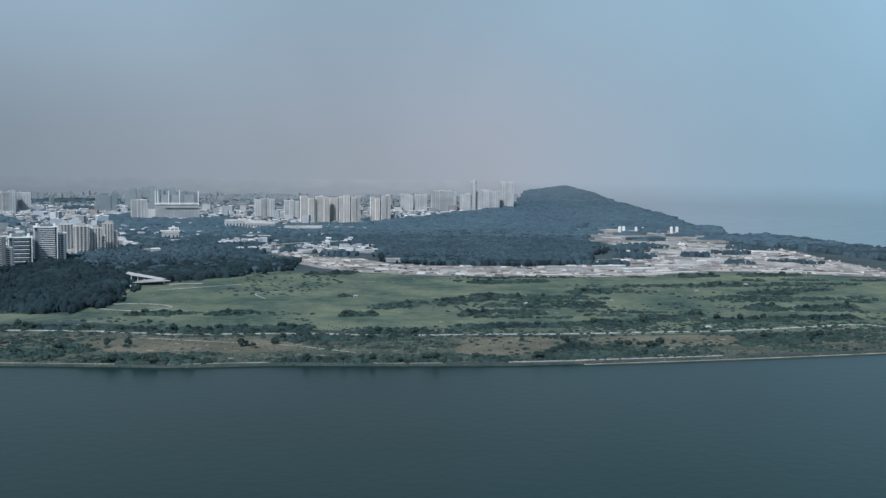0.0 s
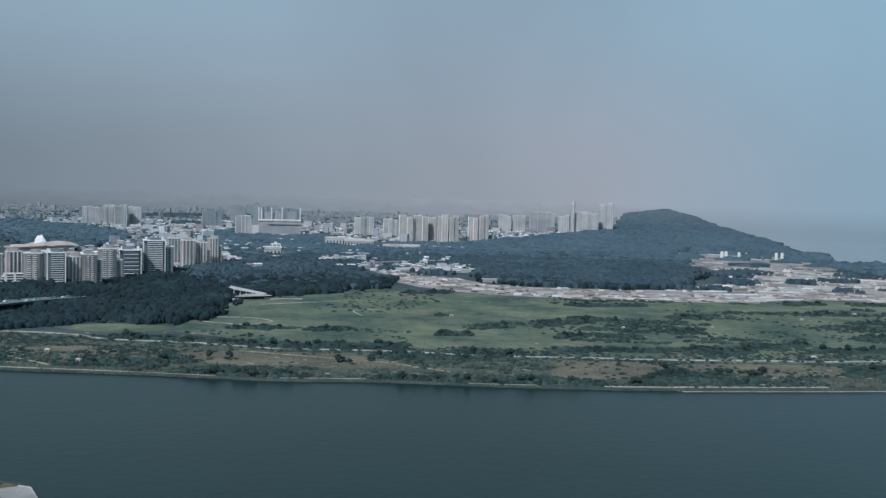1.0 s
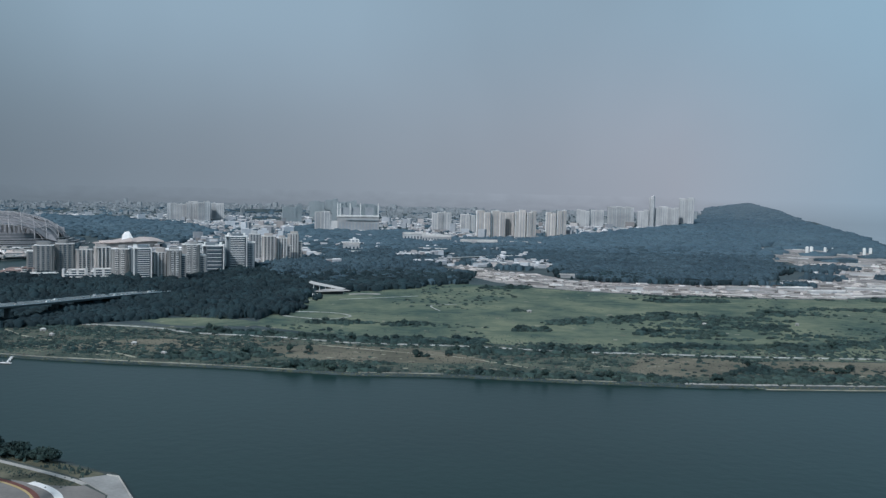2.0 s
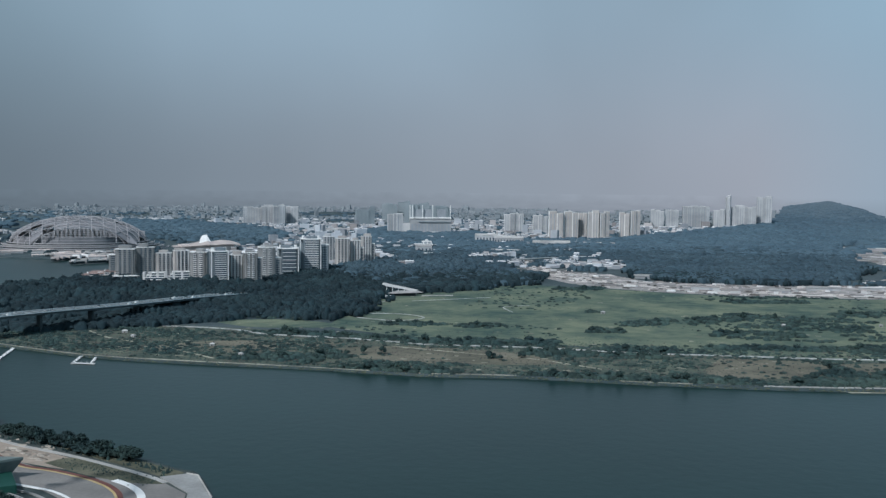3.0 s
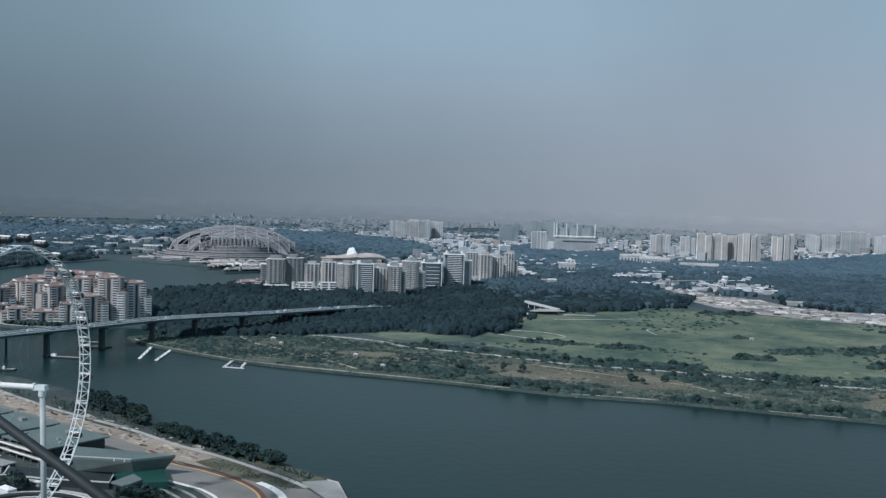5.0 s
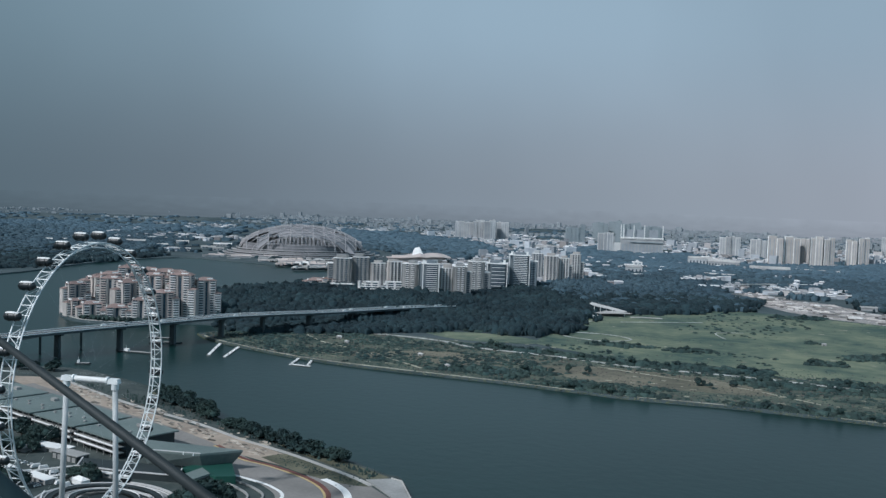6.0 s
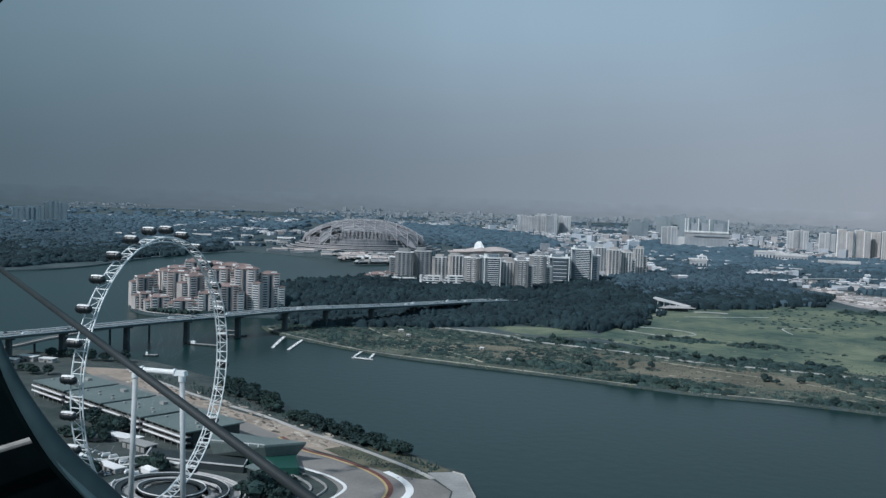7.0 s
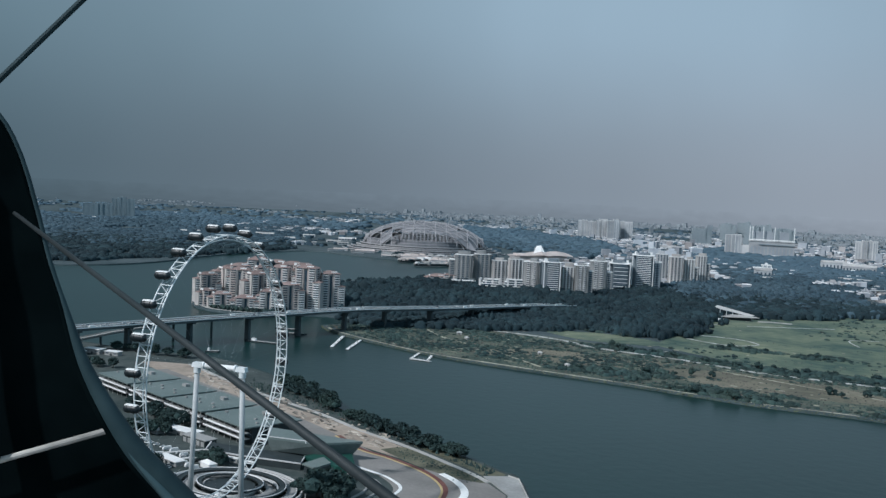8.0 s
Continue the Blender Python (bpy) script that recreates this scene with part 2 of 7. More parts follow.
# ---- mesh helpers ----
class Geo:
    """Collects faces in plain lists; made into a mesh in one go."""

    def __init__(self):
        self.v, self.f = [], []

    def add(self, verts, faces):
        n = len(self.v)
        self.v += [tuple(p) for p in verts]
        self.f += [tuple(i + n for i in q) for q in faces]
        return self

    def box(self, c, s, rz=0.0, taper=1.0):
        ca, sa = math.cos(rz), math.sin(rz)
        vs = []
        for z, k in ((-0.5, 1.0), (0.5, taper)):
            for x, y in ((-0.5, -0.5), (0.5, -0.5), (0.5, 0.5), (-0.5, 0.5)):
                px, py = x * s[0] * k, y * s[1] * k
                vs.append((c[0] + px * ca - py * sa, c[1] + px * sa + py * ca, c[2] + z * s[2]))
        return self.add(vs, [(3, 2, 1, 0), (4, 5, 6, 7), (0, 1, 5, 4), (1, 2, 6, 5), (2, 3, 7, 6), (3, 0, 4, 7)])

    def prism(self, poly, z0, z1):
        n = len(poly)
        vs = [(x, y, z0) for x, y in poly] + [(x, y, z1) for x, y in poly]
        fs = [tuple(range(n - 1, -1, -1)), tuple(range(n, 2 * n))]
        fs += [(i, (i + 1) % n, n + (i + 1) % n, n + i) for i in range(n)]
        return self.add(vs, fs)

    def tube(self, a, b, r, n=6, r2=None):
        a, b = Vector(a), Vector(b)
        d = (b - a).normalized()
        u = d.orthogonal().normalized()
        w = d.cross(u)
        vs = []
        for p, rr in ((a, r), (b, r if r2 is None else r2)):
            for i in range(n):
                t = 2 * math.pi * i / n
                vs.append(p + u * (rr * math.cos(t)) + w * (rr * math.sin(t)))
        fs = [(i, (i + 1) % n, n + (i + 1) % n, n + i) for i in range(n)]
        fs += [tuple(range(n - 1, -1, -1)), tuple(range(n, 2 * n))]
        return self.add(vs, fs)

    def sweep(self, pts, r, n=6, closed=False):
        """A tube along a polyline; r is its radius, or one radius for each point."""
        radii = r if isinstance(r, (list, tuple)) else [r] * len(pts)
        pts = [Vector(p) for p in pts]
        k = len(pts)
        vs, fs = [], []
        for i, p in enumerate(pts):
            d = (pts[(i + 1) % k] - pts[i - 1]) if closed else (pts[min(i + 1, k - 1)] - pts[max(i - 1, 0)])
            d.normalize()
            u = d.cross(Vector((0.3, 0.2, 0.93))).normalized()
            w = d.cross(u)
            for j in range(n):
                t = 2 * math.pi * j / n
                vs.append(p + u * (radii[i] * math.cos(t)) + w * (radii[i] * math.sin(t)))
        for i in range(k if closed else k - 1):
            i2 = (i + 1) % k
            fs += [(i * n + j, i * n + (j + 1) % n, i2 * n + (j + 1) % n, i2 * n + j) for j in range(n)]
        if not closed:
            fs += [tuple(range(n - 1, -1, -1)), tuple(range((k - 1) * n, k * n))]
        return self.add(vs, fs)

    def ribbon(self, pts, width, z0, z1, sides=True):
        """A strip of level ground or road with thickness along a polyline of (x, y) or (x, y, z)."""
        k = len(pts)
        vs = []
        for i, p in enumerate(pts):
            q, s = pts[min(i + 1, k - 1)], pts[max(i - 1, 0)]
            dx, dy = q[0] - s[0], q[1] - s[1]
            L = math.hypot(dx, dy) or 1.0
            nx, ny = -dy / L * width / 2, dx / L * width / 2
            b = p[2] if len(p) > 2 else 0.0
            vs += [(p[0] + nx, p[1] + ny, b + z1), (p[0] - nx, p[1] - ny, b + z1), (p[0] - nx, p[1] - ny, b + z0), (p[0] + nx, p[1] + ny, b + z0)]
        fs = []
        for i in range(k - 1):
            a, c = i * 4, (i + 1) * 4
            fs += [(a + 1, c + 1, c, a), (a + 2, c + 2, c + 1, a + 1), (a, c, c + 3, a + 3), (a + 3, c + 3, c + 2, a + 2)]
        fs += [(0, 3, 2, 1), tuple((k - 1) * 4 + j for j in range(4))]
        return self.add(vs, fs)

    def mesh(self, name, material, smooth=False):
        me = bpy.data.meshes.new(name)
        me.from_pydata(self.v, [], self.f)
        if material:
            me.materials.append(material)
        if smooth:
            me.polygons.foreach_set("use_smooth", [True] * len(me.polygons))
        me.update()
        return me


def part(name, geo, material, parent=None, label="", smooth=False, at=None):
    me = geo if isinstance(geo, bpy.types.Mesh) else geo.mesh(name, material, smooth)
    ob = new(name, me)
    if parent is not None:
        ob.parent = parent
    if at is not None:
        ob.matrix_basis = at
    if label:
        ob["label"] = label
    return ob


def thing(name, label, category, m, group="", kind=""):
    ob = new(name)
    ob.empty_display_size = 1.0
    ob.matrix_basis = m
    return tagged(ob, label, category, group, kind)


def smooth_line(pts, per=6):
    """Catmull-Rom through the points."""
    out = []
    k = len(pts)
    for i in range(k - 1):
        p0, p1, p2, p3 = pts[max(i - 1, 0)], pts[i], pts[i + 1], pts[min(i + 2, k - 1)]
        for j in range(per):
            t = j / per
            out.append(tuple(0.5 * (2 * b + (c - a) * t + (2 * a - 5 * b + 4 * c - d) * t * t + (3 * b - a - 3 * c + d) * t ** 3)
                             for a, b, c, d in zip(p0, p1, p2, p3)))
    out.append(tuple(pts[-1]))
    return out


def inside(x, y, poly):
    hit = False
    for (x0, y0), (x1, y1) in zip(poly, poly[1:] + poly[:1]):
        if (y0 > y) != (y1 > y) and x < (x1 - x0) * (y - y0) / (y1 - y0) + x0:
            hit = not hit
    return hit


NEAR, REACH, GROUND = 2800.0, 2050.0, 2.5


def far(x, y):
    """Where a place of the true map stands: past NEAR the land climbs slowly and is drawn in, so that it ends short of 5 km. Returns x, y, z, scale."""
    d = math.hypot(x, y)
    if d <= NEAR:
        return x, y, GROUND, 1.0
    k = NEAR + REACH * (1 - math.exp(-(d - NEAR) / REACH))
    s = k / d
    return x * s, y * s, EYE + (GROUND - EYE) * s, s


def at_az(az, d):
    return d * math.sin(radians(az)), d * math.cos(radians(az))


# ---- water and land ----
g = Geo()
g.add([(4850 * math.cos(2 * math.pi * i / 96), 4850 * math.sin(2 * math.pi * i / 96), 0) for i in range(96)], [tuple(range(96))])
water = tagged(part("water", g, M_WATER), "calm dark teal water of a wide river channel", "water", kind="structure")

SHORE = smooth_line([(900, 1280), (640, 1150), (490, 1101), (327, 1056), (184, 1022), (125, 1009), (67, 999), (-46, 989), (-149, 986), (-250, 969), (-300, 967), (-409, 967),
                     (-523, 960), (-632, 963), (-751, 990), (-815, 1012), (-857, 1040)], 5)
TIP = smooth_line([(-857, 1040), (-850, 1085), (-880, 1125), (-930, 1110), (-985, 1050), (-1060, 1030), (-1140, 1075), (-1190, 1180), (-1215, 1330),
                   (-1235, 1480), (-1215, 1600), (-1120, 1740), (-1130, 1880), (-1220, 2010), (-1352, 2091), (-1480, 2110), (-1609, 2106),
                   (-1803, 2105), (-1800, 1800), (-1700, 1500), (-1716, 1297), (-1900, 1080), (-2300, 1000), (-2700, 740)], 3)
arc = [at_az(a, NEAR) for a in np.arange(-74.0, 22.1, 2.0)]
land_poly = SHORE[::1] + TIP[1:] + arc + [(1240, 2380), (1600, 1900), (1300, 1500)]
bm = bmesh.new()
ring = [bm.verts.new((x, y, GROUND)) for x, y in land_poly]
face = bm.faces.new(ring)
low_ring = [bm.verts.new((x * 0.999, y - 1.5, -1.0)) for x, y in land_poly]
for i in range(len(ring)):
    j = (i + 1) % len(ring)
    bm.faces.new((ring[i], ring[j], low_ring[j], low_ring[i]))
bmesh.ops.triangulate(bm, faces=[face])
# the far land: rows of a polar sheet that climb towards the skyline
rows_d = [2800, 2900, 3000, 3150, 3300, 3500, 3800, 4200, 4800, 5600, 6400]
edge_az = [22.0, 21.5, 20.0, 19.0, 16.0, 15.0, 14.2, 13.2, 12.2, 11.0, 10.2]
prev = None
for d, az1 in zip(rows_d, edge_az):
    row = []
    for k in range(61):
        x, y, z, s = far(*at_az(-74 + (az1 + 74) * k / 60, d))
        row.append(bm.verts.new((x, y, z)))
    if prev:
        for k in range(60):
            bm.faces.new((prev[k], prev[k + 1], row[k + 1], row[k]))
        e = bm.verts.new((row[-1].co.x + 6, row[-1].co.y, -1))
        e0 = bm.verts.new((prev[-1].co.x + 6, prev[-1].co.y, -1))
        bm.faces.new((prev[-1], e0, e, row[-1]))
    prev = row
bmesh.ops.recalc_face_normals(bm, faces=bm.faces)
me = bpy.data.meshes.new("ground")
bm.to_mesh(me)
bm.free()
me.materials.append(M_LAND)
ground = tagged(new("ground", me), "hazy green and grey land reaching to the skyline", "ground", kind="structure")

# the distance behind the town: haze painted into a plain glowing backdrop past 4.5 km
m = bpy.data.materials.new("haze_glow")
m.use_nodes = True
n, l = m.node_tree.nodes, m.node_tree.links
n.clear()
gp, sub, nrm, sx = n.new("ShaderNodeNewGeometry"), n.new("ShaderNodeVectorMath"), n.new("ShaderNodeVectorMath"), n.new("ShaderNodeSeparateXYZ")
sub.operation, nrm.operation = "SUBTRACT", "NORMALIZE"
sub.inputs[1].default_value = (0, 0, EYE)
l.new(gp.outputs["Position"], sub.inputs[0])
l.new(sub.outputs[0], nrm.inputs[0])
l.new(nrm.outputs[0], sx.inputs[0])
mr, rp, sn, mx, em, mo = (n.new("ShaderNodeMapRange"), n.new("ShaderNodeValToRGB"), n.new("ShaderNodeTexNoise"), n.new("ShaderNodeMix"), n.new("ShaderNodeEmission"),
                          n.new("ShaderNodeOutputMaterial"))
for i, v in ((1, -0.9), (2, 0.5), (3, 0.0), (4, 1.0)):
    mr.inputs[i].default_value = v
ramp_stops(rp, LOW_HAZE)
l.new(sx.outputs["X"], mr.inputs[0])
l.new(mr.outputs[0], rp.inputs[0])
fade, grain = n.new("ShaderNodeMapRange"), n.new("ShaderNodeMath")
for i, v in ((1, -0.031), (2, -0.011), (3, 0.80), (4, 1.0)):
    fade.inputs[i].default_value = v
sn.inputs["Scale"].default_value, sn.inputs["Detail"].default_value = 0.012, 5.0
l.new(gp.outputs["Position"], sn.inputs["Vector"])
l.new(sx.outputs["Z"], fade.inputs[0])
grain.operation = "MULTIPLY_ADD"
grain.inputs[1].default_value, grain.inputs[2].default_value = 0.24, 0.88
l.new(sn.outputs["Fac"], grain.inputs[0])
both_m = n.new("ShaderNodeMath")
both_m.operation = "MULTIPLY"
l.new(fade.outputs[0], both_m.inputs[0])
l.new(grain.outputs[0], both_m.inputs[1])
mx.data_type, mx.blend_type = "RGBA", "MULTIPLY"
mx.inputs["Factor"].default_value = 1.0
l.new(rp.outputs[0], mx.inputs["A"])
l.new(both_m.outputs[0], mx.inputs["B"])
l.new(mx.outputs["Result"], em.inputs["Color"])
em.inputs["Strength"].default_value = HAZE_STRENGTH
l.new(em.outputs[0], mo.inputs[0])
M_HAZE_GLOW = m
g = Geo()
back_d, back_az = [6300, 7000, 8000, 9500, 12000, 18000], [10.2, 9.4, 8.6, 7.6, 5.5, 3.5]
vs = []
for d, az1 in zip(back_d, back_az):
    for k in range(61):
        vs.append(far(*at_az(-74 + (az1 + 74) * k / 60, d))[:3])
g.add(vs, [(r * 61 + k, r * 61 + k + 1, (r + 1) * 61 + k + 1, (r + 1) * 61 + k) for r in range(len(back_d) - 1) for k in range(60)])
tagged(part("backdrop", g, M_HAZE_GLOW), "glowing backdrop sheet in the far town's grey haze colours", "distance", kind="structure")
# sea haze: a second glowing sheet in haze colours, laid over the water
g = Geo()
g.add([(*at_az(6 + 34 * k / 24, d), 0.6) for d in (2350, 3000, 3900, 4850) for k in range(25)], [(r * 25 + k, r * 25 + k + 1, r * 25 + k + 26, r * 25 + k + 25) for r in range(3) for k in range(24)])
tagged(part("sea_backdrop", g, M_HAZE_GLOW), "glowing sheet in pale haze colours laid over the open sea", "sea", kind="structure")


SHORE_X, SHORE_Y = np.array(sorted(SHORE)).T


def bank_at(x):
    """The y of the channel's far bank at x."""
    return float(np.interp(x, SHORE_X, SHORE_Y))


def sheet(name, poly, z, material, label, category, per=4):
    pts = smooth_line(poly + [poly[0]], per)[:-1]
    return tagged(part(name, Geo().prism(pts, z - 0.6, z), material), label, category, kind="structure")


# near bank, on the viewer's side of the channel
BANK = smooth_line([(-210, 300), (-240, 470), (-285, 555), (-314, 594), (-328, 598), (-367, 613), (-446, 634), (-510, 660), (-570, 692), (-640, 728), (-720, 752),
                    (-790, 762), (-850, 735), (-930, 727), (-1100, 720), (-1350, 640)], 4)
bank = tagged(part("near_bank", Geo().prism(BANK + [(-1700, 300), (-1200, -200), (200, -200), (200, 200)], -1.0, GROUND), M_QUAY),
              "grey paved quay with a race circuit on it", "quay", kind="structure")

# ---- the meadow: grass, dry strip, path, stony edge ----
sheet("meadow", [(-470, 1250), (-500, 1600), (-330, 1860), (-148, 1850), (57, 1805), (325, 1835), (564, 1950), (816, 1860), (1150, 1800), (900, 1420), (560, 1263),
                 (352, 1205), (79, 1175), (-127, 1190), (-337, 1200)], GROUND + 0.3, M_GRASS, "wide green meadow with worn patches", "meadow")
sheet("scrub_strip", [(-850, 1045), (-751, 1000), (-632, 972), (-523, 964), (-409, 975), (-282, 977), (-149, 996), (-12, 1000), (77, 1008), (127, 1018), (278, 1052),
                      (490, 1112), (640, 1160), (880, 1290), (900, 1400), (560, 1258), (354, 1200), (79, 1170), (-127, 1180), (-337, 1190), (-470, 1195), (-620, 1200),
                      (-760, 1180), (-830, 1100)], GROUND + 0.15, M_SCRUB, "scrubby green and brown strip beside the channel", "scrubland")
DRY = ([(-400, 1085), (-357, 1114), (-307, 1126), (-240, 1126), (-165, 1100), (-140, 1062), (-212, 1038), (-303, 1027), (-380, 1048)],
       [(30, 1150), (116, 1158), (150, 1125), (118, 1075), (69, 1040), (15, 1055)],
       [(155, 1151), (210, 1172), (337, 1188), (345, 1150), (317, 1122), (246, 1093), (162, 1106)],
       [(-620, 1010), (-560, 1090), (-430, 1130), (-400, 1100), (-480, 1030)],
       [(360, 1130), (420, 1170), (520, 1205), (510, 1170), (420, 1128)])
for poly in DRY:
    sheet("dry_field", poly, GROUND + 0.4, M_DRY, "bare brown dry-grass field", "field")
sheet("scrub_lawn", [(-640, 1250), (-560, 1290), (-480, 1280), (-470, 1240), (-560, 1215)], GROUND + 0.45, M_GRASS, "small lawn beside the dark woods", "lawn")
PATH_LINE = smooth_line([(-800, 1120), (-703, 1180), (-587, 1189), (-515, 1163), (-411, 1162), (-349, 1153), (-295, 1147), (-185, 1161), (-54, 1160), (12, 1168), (78, 1177),
                         (146, 1183), (215, 1197), (272, 1208), (336, 1218), (453, 1258), (540, 1288), (572, 1262), (640, 1255)], 8)
tagged(part("path", Geo().ribbon(PATH_LINE, 6.5, GROUND - 0.2, GROUND + 0.55), M_TRAIL), "pale gravel path through the scrub", "path", kind="structure")
for pts, w in (([(-340, 1120), (-250, 1100), (-170, 1085), (-90, 1045)], 3), ([(-460, 1345), (-400, 1330), (-370, 1370), (-410, 1400), (-470, 1385), (-460, 1345)], 5),
               ([(-440, 1560), (-390, 1600), (-330, 1650)], 5), ([(-500, 1600), (-480, 1560), (-490, 1500)], 5), ([(-260, 1470), (-285, 1530), (-250, 1560)], 3),
               ([(-650, 1000), (-600, 1035), (-560, 1020), (-500, 985)], 4), ([(-740, 1120), (-690, 1080), (-640, 1060)], 4)):
    tagged(part("footpath", Geo().ribbon(smooth_line(pts, 6), w * 0.55, GROUND - 0.2, GROUND + 0.7), M_SHORE if pts[0][1] < 1200 else M_TRAIL), "narrow pale footpath across the grass", "path", kind="structure")
tagged(part("shore_edge", Geo().ribbon([(x, y + 2) for x, y in SHORE], 3.4, -0.5, GROUND - 0.4), M_SCRUB), "soil edge of the channel", "embankment", kind="structure")
wall_line = [(x, y + 1.0) for x, y in SHORE if 140 < x < 560]
# the wall's shadow line is put into its dark colour
tagged(part("channel_wall", Geo().ribbon(wall_line, 1.6, -0.5, GROUND + 0.5), M_PIER), "retaining wall along the channel, its shadow put into a dark colour", "retaining wall", kind="structure")
tagged(part("wall_footing", Geo().ribbon([(x, y - 4.5) for x, y in wall_line], 3.0, -0.5, 0.3), M_SHORE), "pale stone footing awash below the wall", "footing", kind="structure")
tagged(part("wall_walk", Geo().ribbon([(x, y + 5.5) for x, y in SHORE if 60 < x < 300], 4.0, GROUND - 0.3, GROUND + 0.55), M_PATH), "pale walk above the retaining wall", "path", kind="structure")
rs_ = random.Random(40)
i = 0
while i < len(SHORE) - 3:   # stretches of pale worn bank between overgrown ones
    k = rs_.randint(2, 5)
    x0, y0 = SHORE[i]
    run = SHORE[i:i + k + 1]
    if x0 < 150 and rs_.random() < 0.6:
        w = rs_.uniform(1.0, 3.2)
        tagged(part("shore_track", Geo().ribbon([(x, y + 3.0 + 1.5 * math.sin(x * 0.021)) for x, y in run], w, GROUND - 0.3, GROUND + 0.35), M_SHORE), "worn pale track along the water's edge", "path", kind="structure")
    i += k
rk = random.Random(4)
g = Geo()
for (x0, y0), (x1, y1) in zip(SHORE, SHORE[1:]):
    n = int(math.hypot(x1 - x0, y1 - y0) / 0.9)
    for i in range(n):
        t = rk.random()
        r = rk.uniform(0.35, 1.1)
        g.box((x0 + (x1 - x0) * t + rk.uniform(-3, 3), y0 + (y1 - y0) * t + rk.uniform(-2, 7), rk.uniform(0.6, 2.7)), (r * 1.8, r, r), rk.uniform(0, 3), 0.6)
tagged(part("shore_stones", g, M_ROCK), "rough grey stones along the water's edge", "stones", kind="stuff")

g = Geo()
for (x0, y0), (x1, y1) in zip(SHORE, SHORE[1:]):   # rank grass hanging over the bank down to the water
    for i in range(int(math.hypot(x1 - x0, y1 - y0) / 0.55)):
        t = rk.random()
        r, h, z = rk.uniform(0.3, 0.9), rk.uniform(0.5, 1.5), rk.uniform(0.1, 2.4)
        x, y = x0 + (x1 - x0) * t, y0 + (y1 - y0) * t - 1.4 + 0.7 * z + rk.uniform(-0.4, 0.6)
        g.add([(x - r, y, z - 0.3), (x + r, y - 0.2, z - 0.3), (x, y + r, z - 0.3), (x + rk.uniform(-0.3, 0.3), y, z + h)], [(0, 1, 3), (1, 2, 3), (2, 0, 3)])
tagged(part("bank_grass", g, mat("rank_bank_grass", (0.030, 0.050, 0.034), (0.120, 0.132, 0.082), 0.95, 0.04, 0.4, 0.2, rnd="island", spread=0.5)), "rank olive grass hanging over the water's edge", "grass", kind="stuff")

# building site behind the meadow
SITE = [(-420, 2420), (-396, 2490), (-298, 2215), (-172, 2150), (-94, 2030), (86, 2015), (296, 2065), (420, 2300), (470, 2560), (440, 2760), (700, 2790), (860, 2560),
        (890, 2060), (1150, 1900), (1120, 1820), (830, 1890), (574, 1970), (328, 1848), (58, 1820), (-151, 1870), (-302, 2040)]
sheet("building_site", SITE, GROUND + 0.5, M_SAND, "pale sandy building site behind the meadow", "building site", 2)
g = Geo()
rk = random.Random(8)
for i in range(2600):
    x, y = rk.uniform(-420, 1150), rk.uniform(1820, 2790)
    if inside(x, y, SITE):
        w, d, h = rk.uniform(2, 16) * (2.5 if rk.random() < 0.12 else 1), rk.uniform(2, 6), rk.uniform(0.6, 3.6)
        g.box((x, y, GROUND + h / 2 + 0.3), (w, d, h), rk.uniform(-0.4, 0.4), rk.uniform(0.6, 1.0))
tagged(part("site_heaps", g, mat("site_stores", (0.24, 0.23, 0.225), (0.40, 0.37, 0.35), 0.9, 0.03, 0.3, 0.2, rnd="island", spread=0.85)),
       "stacked materials, sheds and earth heaps on the site", "site stores", kind="stuff")

g = Geo()
for i in range(700):   # flat tracks, puddles and spread gravel
    x, y = rk.uniform(-420, 1150), rk.uniform(1820, 2790)
    if inside(x, y, SITE):
        g.box((x, y, GROUND + 0.65), (rk.uniform(15, 90), rk.uniform(3, 11), 0.5), rk.uniform(-0.3, 0.3), rk.uniform(0.7, 1.0))
tagged(part("site_tracks", g, mat("site_gravel", (0.16, 0.145, 0.135), (0.44, 0.40, 0.375), 0.95, 0.02, 0.2, 0.2, rnd="island", spread=0.9)),
       "rutted tracks and spread gravel on the building site", "tracks", kind="stuff")

g = Geo()
for i in range(420):   # white tarpaulins, containers and site cabins
    x, y = rk.uniform(-420, 1150), rk.uniform(1820, 2790)
    if inside(x, y, SITE):
        h = rk.uniform(1.0, 4.0)
        g.box((x, y, GROUND + h / 2 + 0.4), (rk.uniform(4, 22), rk.uniform(2.5, 7), h), rk.uniform(-0.5, 0.5), rk.uniform(0.85, 1.0))
tagged(part("site_cabins", g, mat("cabin_white", (0.42, 0.415, 0.41), (0.64, 0.63, 0.62), 0.7, 0.03, 0.3, 0.1, rnd="island", spread=0.3)), "white cabins, containers and tarpaulins on the site", "site cabins", kind="stuff")

# ---- trees ----
WOODS_EDGE = [(-833, 1085), (-486, 1290), (-471, 1409), (-503, 1600), (-558, 1760), (-900, 1700)]
def ico(sub):
    b = bmesh.new()
    bmesh.ops.create_icosphere(b, subdivisions=sub, radius=1.0)
    v = np.array([p.co[:] for p in b.verts])
    f = np.array([[p.index for p in q.verts] for q in b.faces])
    b.free()
    return v, f


ICO1 = ico(1)
